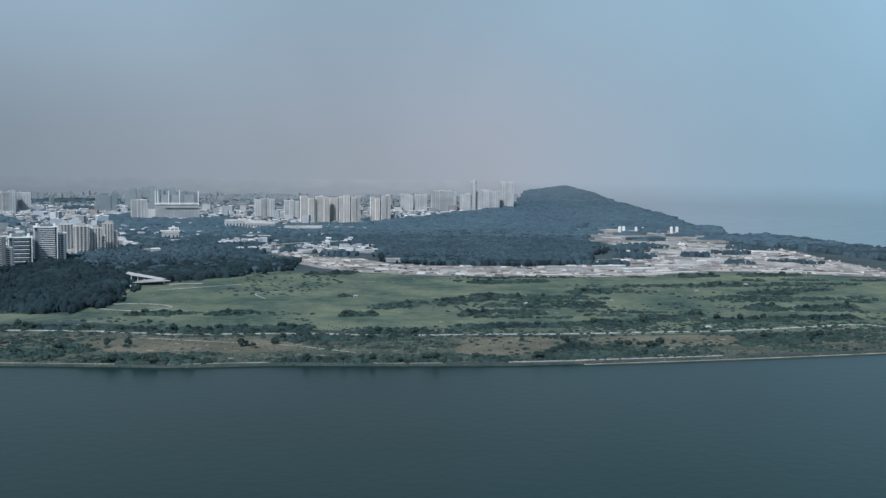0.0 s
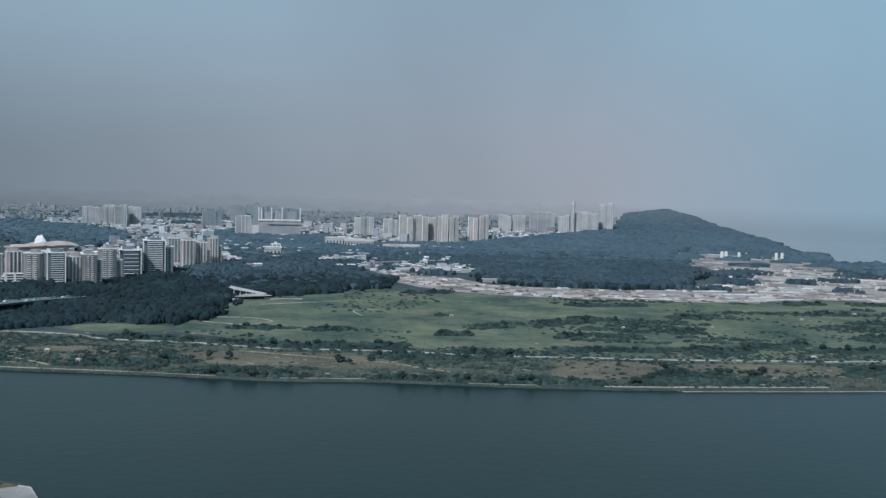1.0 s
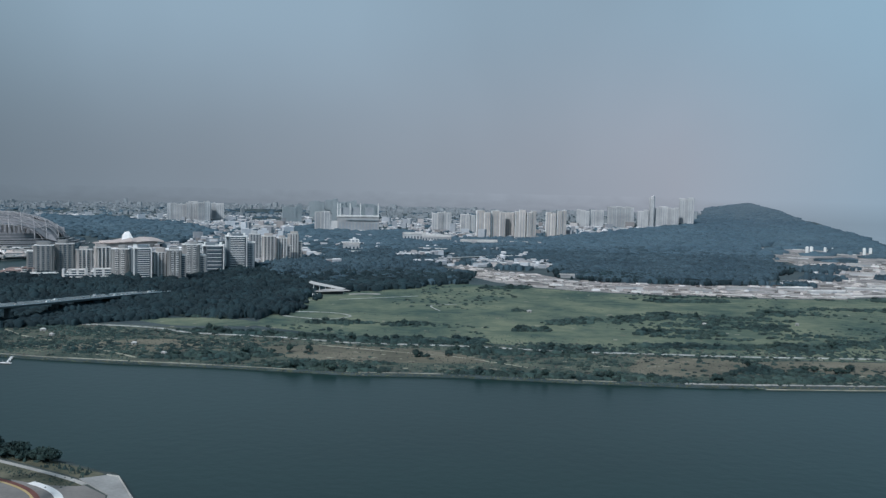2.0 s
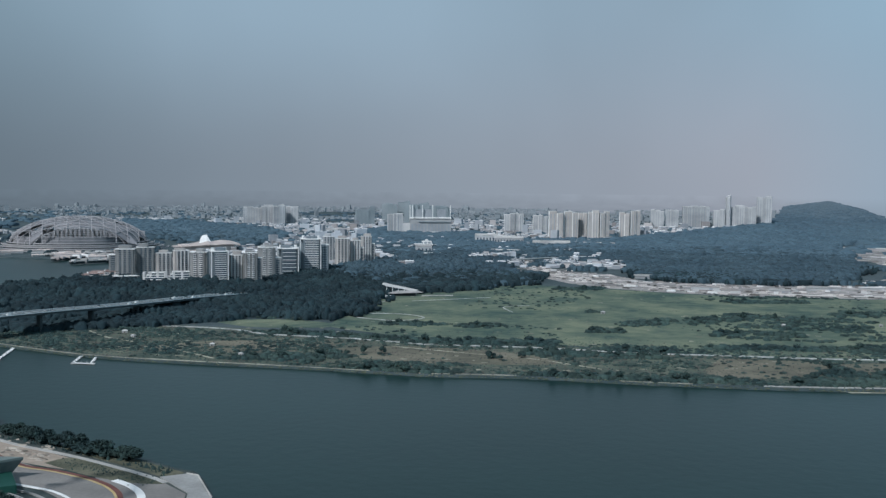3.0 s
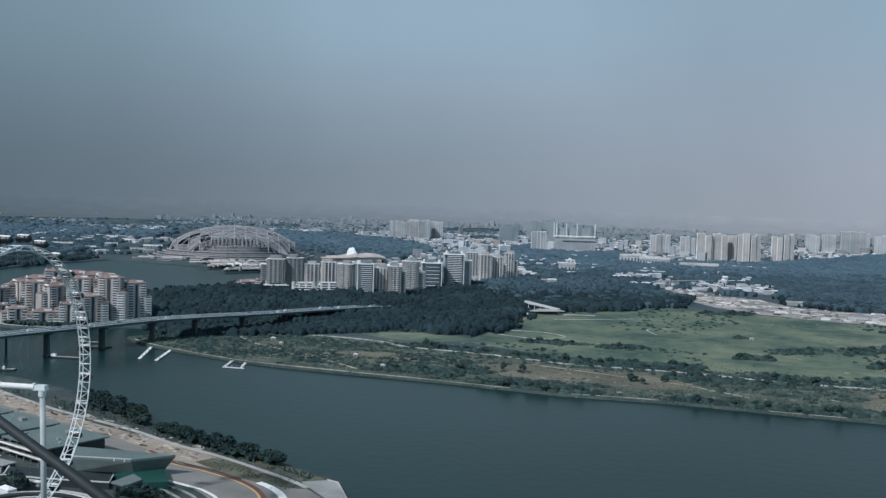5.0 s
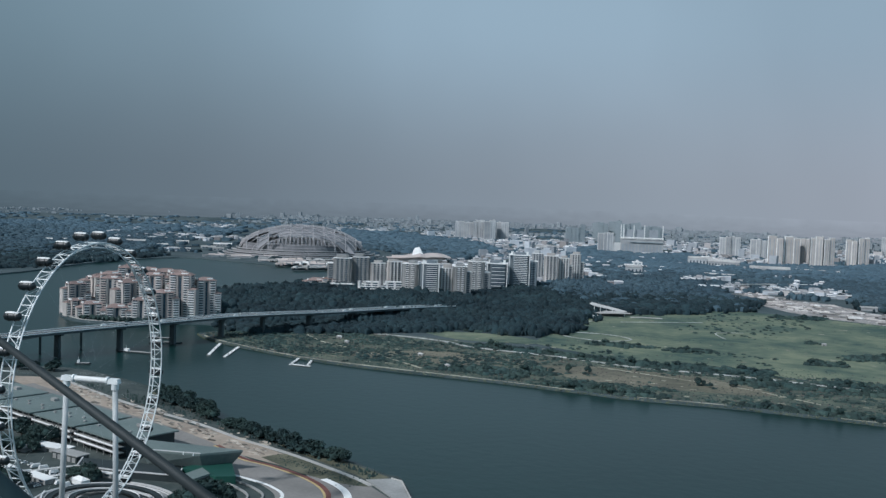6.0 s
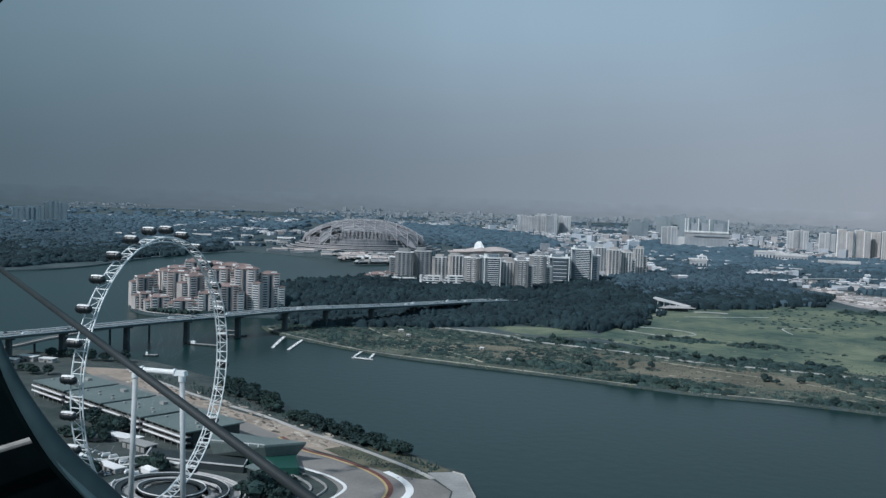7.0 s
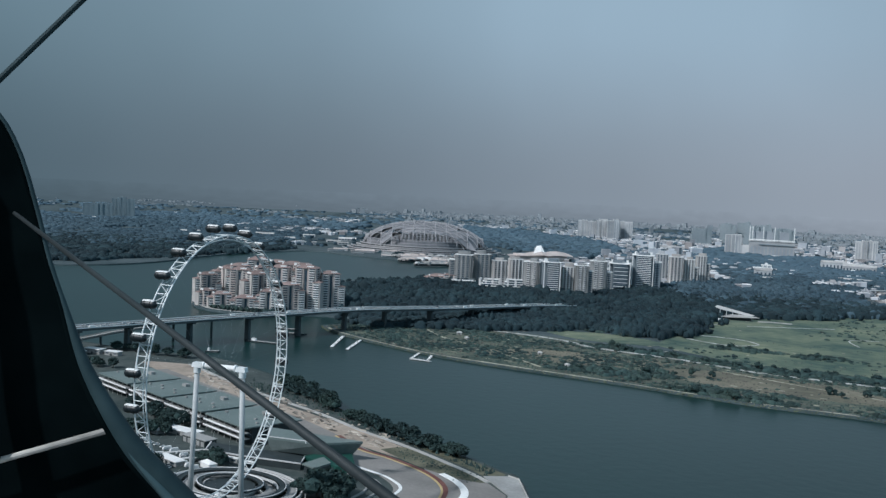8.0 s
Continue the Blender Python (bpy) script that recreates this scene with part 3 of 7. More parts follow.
DOME = (np.array([[math.cos(a * math.pi / 3), math.sin(a * math.pi / 3), -0.7] for a in range(6)] + [[0.86 * math.cos(a * math.pi / 3 + 0.5), 0.86 * math.sin(a * math.pi / 3 + 0.5), 0.5] for a in range(6)]
                 + [[0.0, 0.0, 0.82]]),
        np.array([[a, (a + 1) % 6, 6 + a] for a in range(6)] + [[(a + 1) % 6, 6 + (a + 1) % 6, 6 + a] for a in range(6)] + [[6 + a, 6 + (a + 1) % 6, 12] for a in range(6)]))

TUFT = (np.array([[math.cos(a * 1.2566), math.sin(a * 1.2566), -0.75] for a in range(5)] + [[0.1, 0.05, 1.0]]), np.array([[a, (a + 1) % 5, 5] for a in range(5)]))


def clump_mesh(rng, count, material, name, wide=1.0, tall=0.8, tufts=90):
    """A crown of radius about 1 from many uneven clumps with leaf tufts standing out of them."""
    vs, fs, n = [], [], 0
    for i in range(count):
        a, q = rng.uniform(0, 2 * math.pi), math.sqrt(rng.random())
        r = rng.uniform(0.26, 0.5)
        c = np.array([math.cos(a) * q * 0.68 * wide, math.sin(a) * q * 0.68 * wide, tall * (0.25 + 0.75 * rng.random()) * (1.1 - 0.55 * q)])
        v, f = ICO1
        k = 1 + 0.28 * np.array([rng.uniform(-1, 1) for _ in range(len(v))])
        w = v * k[:, None] * r * np.array([1, 1, 0.75]) + c
        vs.append(w)
        fs.append(f + n)
        n += len(w)
    for i in range(tufts):
        a, e = rng.uniform(0, 2 * math.pi), rng.uniform(-0.2, 1.4)
        c = np.array([math.cos(a) * math.cos(e) * wide * 0.92, math.sin(a) * math.cos(e) * wide * 0.92, 0.5 * tall + 0.62 * tall * math.sin(e)]) * rng.uniform(0.85, 1.1)
        p = np.array([[rng.uniform(-1, 1) for _ in range(3)] for _ in range(3)]) * 0.16
        vs.append(np.vstack([c + p[0], c + p[1], c + p[2], c - p[0] * 0.6]))
        fs.append(np.array([[0, 1, 2], [1, 3, 2]]) + n)
        n += 4
    V, F = np.vstack(vs), np.vstack(fs)
    mesh = bpy.data.meshes.new(name)
    mesh.from_pydata(V.tolist(), [], F.tolist())
    mesh.materials.append(material)
    mesh.update()
    return mesh


def tree_kind(seed, r, h, count, tufts, label, material):
    rng = random.Random(seed)
    root = thing("tree", label, "tree", pose(0, 0, -500), "trees of the meadow")
    g = Geo().tube((0, 0, -0.5), (0.1, 0.1, h * 0.55), 0.05 * h, 7, 0.022 * h)
    for i in range(4):
        a = i * 1.7 + rng.random()
        g.tube((0.1, 0.1, h * (0.3 + 0.05 * i)), (math.cos(a) * r * 0.5, math.sin(a) * r * 0.5, h * 0.62), 0.018 * h, 5, 0.008 * h)
    part("trunk", g, M_BARK, root)
    crown = part("crown", clump_mesh(rng, count, material, "crown", 1.0, 0.9, tufts), material, root)
    crown.matrix_basis = Matrix.LocRotScale((0, 0, h * 0.28), None, (r, r, h * 0.62))
    return root


KINDS = [tree_kind(11, 5.0, 8.0, 12, 56, "round dark-green tree standing in the meadow", M_LEAF),
         tree_kind(12, 4.2, 9.5, 10, 50, "tall dark-green tree standing in the scrub", M_LEAF),
         tree_kind(13, 3.2, 4.6, 9, 44, "low dark-green bush in the grass", M_LEAF)]
rt = random.Random(21)
used = set()
tree_count = 0
shrubs = []


def plant(kind, x, y, z=GROUND, s=1.0):
    global tree_count
    m = pose(x, y, z, 0, 0, rt.uniform(0, 360))
    ob = KINDS[kind]
    if kind in used:
        ob = copy_thing(ob, m)
    else:
        used.add(kind)
        ob.matrix_basis = m
    ob.scale = (s * rt.uniform(0.85, 1.2), s * rt.uniform(0.85, 1.2), s * rt.uniform(0.8, 1.15))
    tree_count += 1
    return ob


def clump(x0, y0, x1, y1, w, n):
    """A loose row of trees and bushes between two places; the smaller ones go into the undergrowth."""
    for i in range(n):
        t = (i + rt.random()) / n
        x, y = x0 + (x1 - x0) * t + rt.uniform(-w, w) * 0.4, y0 + (y1 - y0) * t + rt.uniform(-w, w)
        y = max(y, bank_at(x) + 7)
        near_path = y - float(np.interp(x, [p[0] for p in PATH_LINE[16:]], [p[1] for p in PATH_LINE[16:]]))
        if -22 < near_path < 6:
            y += 9 - near_path
        if tree_count < 290 and rt.random() < 0.62:
            plant(rt.choice((0, 0, 1, 2)), x, y, s=rt.uniform(0.7, 1.15))
        else:
            shrubs.append((x, y, rt.uniform(1.8, 4.2)))
        for k in range(11):
            shrubs.append((x + rt.gauss(0, 5.5), y + rt.uniform(-w, w) * 1.3, min(5.6, 1.2 + rt.lognormvariate(0.6, 0.5))))


clump(55, 1709, 177, 1740, 8, 18)
clump(-7, 1441, 74, 1524, 16, 17)
clump(56, 1520, 150, 1521, 14, 13)
clump(201, 1587, 260, 1601, 12, 9)
clump(180, 1416, 230, 1432, 12, 8)
clump(27, 1330, 54, 1340, 8, 4)
clump(66, 1353, 101, 1366, 9, 5)
clump(107, 1346, 131, 1356, 9, 4)
clump(434, 1850, 505, 1868, 10, 11)
clump(566, 1883, 680, 1912, 10, 17)
clump(468, 1710, 503, 1719, 8, 5)
clump(415, 1690, 458, 1708, 8, 7)
clump(481, 1594, 564, 1620, 10, 12)
clump(436, 1428, 483, 1444, 12, 7)
clump(510, 1427, 597, 1461, 12, 13)
clump(321, 1337, 346, 1346, 8, 4)
clump(15, 1222, 261, 1268, 8, 36)
clump(341, 1292, 551, 1346, 8, 31)
clump(-305, 1304, -249, 1321, 9, 8)
clump(-399, 1295, -337, 1313, 7, 9)
clump(-524, 1172, -335, 1173, 8, 27)
clump(-332, 1165, -157, 1198, 10, 25)
clump(-139, 1312, -91, 1326, 9, 7)
clump(-95, 1381, -39, 1434, 16, 11)
clump(-239, 1809, -166, 1849, 12, 12)
clump(-151, 1507, -135, 1510, 4, 2)
clump(115, 1091, 158, 1112, 14, 7)
clump(154, 1083, 245, 1113, 12, 14)
clump(331, 1142, 485, 1183, 16, 23)
clump(-396, 1041, -333, 1059, 12, 9)
clump(-220, 1072, -173, 1087, 12, 7)
clump(-183, 1127, -30, 1143, 9, 22)
clump(-470, 1012, -390, 1018, 14, 11)
clump(-151, 986, -39, 1000, 6, 16)
clump(-26, 1003, 39, 1016, 6, 10)
clump(-349, 969, -228, 979, 7, 17)
clump(97, 1026, 232, 1063, 6, 20)
clump(-635, 1334, -518, 1331, 20, 17)
rs = random.Random(33)
for i in range(11000):   # undergrowth of the scrub strip, denser in drifts
    x, y = rs.uniform(-850, 800), rs.uniform(960, 1300)
    line = bank_at(x) + 5
    if noise.noise((x * 0.011, y * 0.02, 3.0)) > -0.04 and y > line and y < line + 220 and not (-396 < x < -40 and 1035 < y < 1112):
        shrubs.append((x, y, rs.uniform(1.0, 2.9)))
for i in range(58):      # long low hedges of bushes across the meadow's far half
    x, y, k = rs.uniform(40, 820), rs.uniform(1260, 1840), rs.uniform(25, 150)
    for j in range(int(k / 2.2)):
        shrubs.append((x + k * rs.random(), y + 0.12 * k * rs.random() + rs.gauss(0, 5), rs.uniform(1.4, 4.0)))
for i in range(2200):    # loose shrubs on the meadow
    x, y = rs.uniform(-450, 850), rs.uniform(1200, 1840)
    if noise.noise((x * 0.006, y * 0.006, 9.0)) > 0.10:
        shrubs.append((x, y, rs.uniform(1.2, 3.0)))


PX, PY = [p[0] for p in PATH_LINE[16:]], [p[1] for p in PATH_LINE[16:]]


def open_ground(x, y):
    """True on the path, just before it, and on the bare dry fields."""
    k = y - float(np.interp(x, PX, PY))
    return -15 < k < 6 or any(inside(x, y, p) for p in DRY[:3])


for i in range(9000):    # the dense scrub of the channel's corner and of the strip's middle
    x, y = rs.uniform(-850, 700), rs.uniform(965, 1290)
    line = bank_at(x) + 5
    k = noise.noise((x * 0.009, y * 0.016, 23.0)) + 0.5 * noise.noise((x * 0.03, y * 0.05, 24.0))
    if line < y < line + 215 and k > (-0.22 if x < -420 else 0.05):
        shrubs.append((x, y, rs.uniform(0.9, 2.7)))
for i in range(24):      # small trees lined up before the path
    if rs.random() < 0.8:
        shrubs.append((-425 + 10.4 * i + rs.uniform(-2, 2), 1147 + rs.uniform(-2, 2), rs.uniform(2.0, 3.0)))
shrubs = [p for p in shrubs if not open_ground(p[0], p[1]) or (rs.random() < (0.32 if p[1] > 1120 else 0.1) and p[2] < 2.8)]
dry, low = [], []
for i in range(26000):   # knee-high tufts, brown and green, in drifts over the strip
    x, y = rs.uniform(-850, 800), rs.uniform(960, 1300)
    line = bank_at(x) + 3
    if line < y < line + 230:
        k = noise.noise((x * 0.014, y * 0.03, 13.0)) + rs.uniform(-0.35, 0.35)
        if k > 0.12:
            low.append((x, y, GROUND, rs.uniform(0.6, 1.7), rs.uniform(0.8, 2.0)))
        elif k < -0.12:
            dry.append((x, y, GROUND, rs.uniform(0.6, 1.6), rs.uniform(0.6, 1.6)))
for i in range(9000):    # rough grass in streaks over the meadow
    x, y = rs.uniform(-470, 900), rs.uniform(1200, 1860)
    if noise.noise((x * 0.004, y * 0.018, 17.0)) > 0.12 and not inside(x, y, WOODS_EDGE):
        (low if rs.random() < 0.7 else dry).append((x, y, GROUND, rs.uniform(0.7, 2.0), rs.uniform(0.5, 1.2)))


def foliage(name, spots, material, label, category, seed, jag=0.3, rough=DOME):
    """Many uneven crowns in one mesh: spots of (x, y, z, radius, height)."""
    rng = np.random.default_rng(seed)
    v0, f0 = rough
    kinds = []
    for i in range(12):
        k = 1 + jag * rng.uniform(-1, 1, len(v0))
        kinds.append(v0 * k[:, None])
    S = np.array(spots, dtype=float)
    pick, ang = rng.integers(0, 12, len(S)), rng.uniform(0, 6.28, len(S))
    K = np.array(kinds)[pick]
    c, q = np.cos(ang)[:, None], np.sin(ang)[:, None]
    V = np.stack([(K[:, :, 0] * c - K[:, :, 1] * q) * S[:, 3:4] + S[:, 0:1], (K[:, :, 0] * q + K[:, :, 1] * c) * S[:, 3:4] + S[:, 1:2],
                  (K[:, :, 2] * 0.55 + 0.42) * S[:, 4:5] + S[:, 2:3]], axis=2)
    F = (f0[None, :, :] + (np.arange(len(S)) * len(v0))[:, None, None]).reshape(-1, 3)
    mesh = bpy.data.meshes.new(name)
    mesh.from_pydata(V.reshape(-1, 3).tolist(), [], F.tolist())
    mesh.materials.append(material)
    mesh.polygons.foreach_set("use_smooth", [True] * len(mesh.polygons))
    mesh.update()
    return tagged(new(name, mesh), label, category, kind="stuff")


foliage("undergrowth", [(x + a, y + b, GROUND, r * q, r * q * 1.05) for x, y, r in shrubs if y > bank_at(x) + r + 1 for a, b, q in ((0, 0, 1.0), (r * 1.0, r * 0.5, 0.7))], M_SHRUB, "low dark-green shrubs over scrub and meadow", "shrubs", 5)

low = [p for p in low if not open_ground(p[0], p[1]) or rs.random() < 0.15]
foliage("low_scrub", low, M_SHRUB, "knee-high green tufts over scrub and meadow", "scrub", 14, 0.4, TUFT)
foliage("dry_scrub", dry, mat("dry_tufts", (0.052, 0.049, 0.046), (0.118, 0.104, 0.088), 0.95, 0.03, 0.4, 0.2, rnd="island", spread=0.45), "brown dry tufts over the scrub strip", "scrub", 15, 0.4, TUFT)

# woods: polygons of the true map, drawn in with the far land
WOODS_A = [(-833, 1085), (-794, 1240), (-713, 1228), (-680, 1330), (-624, 1300), (-550, 1309), (-486, 1290), (-471, 1409), (-503, 1600), (-558, 1760), (-420, 2050), (-440, 2200),
           (-495, 2350), (-654, 2471), (-710, 2260), (-745, 2080), (-800, 1800), (-850, 1680), (-900, 1690), (-1030, 1700), (-1119, 1680), (-1160, 1500), (-1060, 1330), (-960, 1210)]
WOODS_B = [(-660, 2536), (-471, 2672), (-369, 2489), (-179, 2450), (-109, 2087), (-27, 2037), (109, 2030), (261, 2070), (326, 2263), (400, 2523), (372, 2938), (426, 3373), (581, 3767),
           (760, 3200), (800, 3180), (870, 3700), (940, 4324), (985, 5663), (1231, 8321), (1500, 12571), (750, 9000), (420, 5600), (200, 4650), (-11, 4061), (-274, 3389), (-450, 3284), (-639, 3309), (-920, 3611)]
WOODS_C = [(1250, 2000), (1040, 2150), (960, 2400), (880, 2640), (800, 2860), (820, 3010), (1010, 2990), (1060, 2760), (1120, 2560), (1200, 2330), (1500, 2000)]


def wood(poly, spacing, seed, hmin=8, hmax=15, girth=1.0):
    rng = random.Random(seed)
    xs, ys = [p[0] for p in poly], [p[1] for p in poly]
    out = []
    y = min(ys)
    while y < max(ys):
        step = spacing * max(1.0, min(3.6, (y / 2250.0) ** 1.5))
        x = min(xs)
        while x < max(xs):
            px, py = x + rng.uniform(-0.6, 0.6) * step, y + rng.uniform(-0.6, 0.6) * step
            lump = noise.noise((px * 0.009, py * 0.009, 7.0))
            if inside(px + 30 * noise.noise((px * 0.02, py * 0.02, 1.0)), py + 40 * noise.noise((px * 0.015, py * 0.015, 2.0)), poly) and rng.random() < 0.97 + 1.1 * min(0.0, lump + 0.24):
                fx, fy, fz, s = far(px, py)
                grow = max(1.0, y / 2600.0)
                r = min(1.7, rng.lognormvariate(-0.04, 0.40)) * step * s * girth
                if rng.random() < 0.07 and step < 12:
                    r, lump = r * 1.5, lump + 0.5
                out.append((fx, fy, fz, r, rng.uniform(hmin, hmax) * (1 + (0.85 if step < 5 else 0.3) * lump + (0.5 if step < 5 else 0.2) * noise.noise((px * 0.03, py * 0.03, 3.0))) * s * min(grow, 1.8)))
            x += step
        y += step * 0.9
    return out


WOODS_D = [(-1760, 1380), (-1800, 1750), (-1850, 2120), (-2050, 2250), (-2300, 2700), (-2700, 3600), (-3600, 3500), (-4200, 2500), (-3000, 1150), (-2200, 1060), (-1900, 1130)]
WOODS_K = [(-2384, 1571), (-2305, 1713), (-2209, 1835), (-2210, 2078), (-2480, 2259), (-2849, 2317), (-3210, 2313), (-3239, 2133)]
WOODS_I = [(-850, 1060), (-790, 1090), (-700, 1180), (-640, 1225), (-590, 1300), (-680, 1340), (-740, 1260), (-800, 1180), (-850, 1110)]
WOODS_G = [(-520, 1640), (-400, 1720), (-300, 1890), (-310, 2030), (-410, 2160), (-420, 2400), (-640, 2460), (-520, 2300), (-430, 2060), (-560, 1780)]
WOODS_H = [(440, 2780), (700, 2800), (860, 2600), (890, 3000), (930, 3480), (850, 3640), (600, 3700), (430, 3370), (380, 2950)]
WOODS_E = [(-2482, 4038), (-2220, 4021), (-1831, 3805), (-1547, 3539), (-1281, 3095), (-1245, 2708), (-1455, 2823), (-1706, 2935), (-1940, 3171)]
WOODS_F = [(-1208, 3600), (-1196, 3900), (-903, 3416), (-798, 3700), (-573, 2866), (-551, 2450), (-603, 2380), (-730, 2420), (-1000, 2950)]
spots = wood(WOODS_A, 4.1, 1, 8, 12.5) + wood(WOODS_B, 6.2, 2, 9, 13) + wood(WOODS_C, 8.0, 3) + wood(WOODS_G, 8, 9) + wood(WOODS_I, 5, 12, 6, 11) + [p for p in wood(WOODS_H, 15, 10) if noise.noise((p[0] * 0.012, p[1] * 0.012, 6.0)) > 0.28] + wood(WOODS_E, 8.4, 5) + wood(WOODS_F, 8.0, 6)
rd = random.Random(66)
spots += [p for p in wood(WOODS_D, 10.5, 4, 6, 12, 0.72) + wood(WOODS_K, 11.0, 14, 6, 11, 0.75) if noise.noise((p[0] * 0.004, p[1] * 0.004, 1.0)) > -0.30]
for i in range(3600):   # single trees among the houses
    d = 2350 + 3900 * rd.random() ** 1.3
    x, y = at_az(rd.uniform(-57, 9), d)
    if noise.noise((x * 0.003, y * 0.003, 5.0)) > -0.25 and not inside(x, y, SITE) and not (-1500 < x < -1100 and 1900 < y < 2120):
        fx, fy, fz, k = far(x, y)
        spots.append((fx, fy, fz, rd.uniform(6, 14) * k * d / 2800, rd.uniform(6, 12) * k))
for cx, cy, w, d, k in ((462, 2480, 40, 60, 90), (430, 2270, 34, 44, 90), (580, 2310, 30, 40, 40), (500, 2560, 60, 40, 70), (690, 2380, 50, 20, 40), (330, 2080, 40, 20, 24), (620, 2130, 26, 20, 36),
                        (760, 2150, 50, 16, 30), (960, 2000, 60, 14, 24), (-230, 2240, 34, 30, 50), (-330, 2330, 40, 40, 60), (-60, 2150, 20, 30, 26), (780, 2560, 60, 40, 50)):
    for i in range(k):   # clumps of trees left standing on the site
        spots.append((cx + rd.gauss(0, w * 0.5), cy + rd.gauss(0, d * 0.5), GROUND, rd.uniform(4, 8), rd.uniform(7, 14)))
LAND_XY = [(x, y) for x, y in land_poly]
spots = [p for p in spots if p[1] > 2150 or p[0] > -700 or math.hypot(p[0], p[1]) > 2740 or inside(p[0] - 8, p[1] - 14, LAND_XY)]
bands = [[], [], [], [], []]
for p in spots:   # distance haze painted by bands of paler leaves that blend, weaker to the left
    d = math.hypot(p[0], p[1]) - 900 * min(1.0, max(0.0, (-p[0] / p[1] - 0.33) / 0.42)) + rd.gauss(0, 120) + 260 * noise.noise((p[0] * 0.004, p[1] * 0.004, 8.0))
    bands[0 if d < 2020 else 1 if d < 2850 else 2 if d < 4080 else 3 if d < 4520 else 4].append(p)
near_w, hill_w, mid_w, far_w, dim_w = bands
foliage("hillside_woods", hill_w, M_LEAF_HAZE_HILL, "woods behind the meadow, blue-green with haze painted in", "woods", 16, 0.4)
def twigs(spots, n, seed):
    """Pointed sprays standing out of the crowns."""
    rng = random.Random(seed)
    out = []
    for x, y, z, r, h in spots:
        for k in range(n):
            a, q = rng.uniform(0, 6.28), rng.random() ** 0.5
            w = rng.uniform(0.25, 0.5) * r
            out.append((x + math.cos(a) * q * r * 0.9, y + math.sin(a) * q * r * 0.9, z + h * (0.72 - 0.35 * q * q), w, h * rng.uniform(0.16, 0.32)))
    return out


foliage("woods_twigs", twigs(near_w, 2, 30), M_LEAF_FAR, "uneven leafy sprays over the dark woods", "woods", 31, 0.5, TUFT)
foliage("hillside_twigs", twigs(hill_w[::2], 1, 32), M_LEAF_HAZE_HILL, "uneven leafy sprays over the hillside woods", "woods", 33, 0.5, TUFT)
foliage("skyline_woods", dim_w, M_LEAF_HAZE_FAINT, "woods at the skyline, blue-grey with haze painted in", "woods", 10)
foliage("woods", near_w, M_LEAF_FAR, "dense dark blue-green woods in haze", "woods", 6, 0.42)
foliage("town_trees", mid_w, M_LEAF_HAZE_MID, "trees of the far town, blue-green with haze painted in", "woods", 7)
foliage("coast_woods", far_w, M_LEAF_HAZE, "woods along the far coast, blue-grey with haze painted in", "woods", 8)
fringe = []
for poly in (WOODS_A, WOODS_G, WOODS_B):   # taller single crowns along the woods' edge
    for (x0, y0), (x1, y1) in zip(poly, poly[1:] + poly[:1]):
        if max(y0, y1) < 2600:
            k = int(math.hypot(x1 - x0, y1 - y0) / 9)
            for i in range(k):
                t = rd.random()
                fringe.append((x0 + (x1 - x0) * t + rd.uniform(-22, 22), y0 + (y1 - y0) * t + rd.uniform(-26, 26), GROUND, rd.uniform(2.5, 6.0), rd.uniform(6, 14)))
foliage("woodland_edge", fringe, M_LEAF_FAR, "uneven single trees along the dark woods", "woods", 9, 0.35, ICO1)
g = Geo()
for i in range(1000):   # bare pale patches in scrub and meadow, also painting small sun glints
    x, y = rd.uniform(-830, 860), rd.uniform(985, 1840)
    if y > bank_at(x) + 8 and (y < 1230 or rd.random() < 0.3) and not inside(x, y, WOODS_A):
        g.box((x, y, GROUND + 0.5), (rd.uniform(2, 9), rd.uniform(2, 6), 0.24), rd.uniform(-0.3, 0.3), 0.7)
tagged(part("bare_patches", g, mat("bare_soil_and_glints", (0.13, 0.13, 0.10), (0.27, 0.26, 0.205), 0.95, 0.05, 0.4, 0.2, rnd="island", spread=0.4)), "pale bare patches and painted sun glints among grass and scrub", "bare soil", kind="stuff")


# ---- tower blocks ----
def face_view(x, y, turn=0.0):
    return math.degrees(math.atan2(y, x)) - 90 + turn


def unit_box():
    return Geo().box((0, 0, 0), (1, 1, 1))


SHARED = {}
# far walls: distance haze put into an even grey
M_HAZE_GREY = mat("haze_grey_walls", (0.225, 0.268, 0.288), (0.285, 0.325, 0.345), 0.9, 0.02, 0.2, 0.0)


def shared(name, material, make):
    key = (name, material.name)
    if key not in SHARED:
        SHARED[key] = make().mesh(name, material)
    return SHARED[key]


def bar(name, c, s, material, parent, label=""):
    """A box-shaped piece on one shared mesh, set by place and size."""
    ob = part(name, shared(name, material, unit_box), material, parent, label)
    ob.matrix_basis = Matrix.LocRotScale(c, None, s)
    return ob


def notched(w, d, h, notch=0.18):
    """A tower's plan with recessed corners, drawn up to its height."""
    a, b = w / 2, d / 2
    n, m = w * notch, d * notch
    return Geo().prism([(-a + n, -b), (a - n, -b), (a - n, -b + m), (a, -b + m), (a, b - m), (a - n, b - m), (a - n, b), (-a + n, b), (-a + n, b - m), (-a, b - m),
                        (-a, -b + m), (-a + n, -b + m)], -3, h)


rb = random.Random(51)
# wall tones darkened to paint facades in shadow, teal for their glass too
M_TEALWALL = mat("teal_curtain_wall", (0.125, 0.155, 0.180), (0.190, 0.220, 0.240), 0.5, 0.04, 0.4, 0.05, rnd="object", spread=0.2)
M_TAUPE = mat("taupe_render", (0.240, 0.245, 0.245), (0.345, 0.345, 0.340), 0.8, 0.04, 0.5, 0.1, rnd="object", spread=0.25)
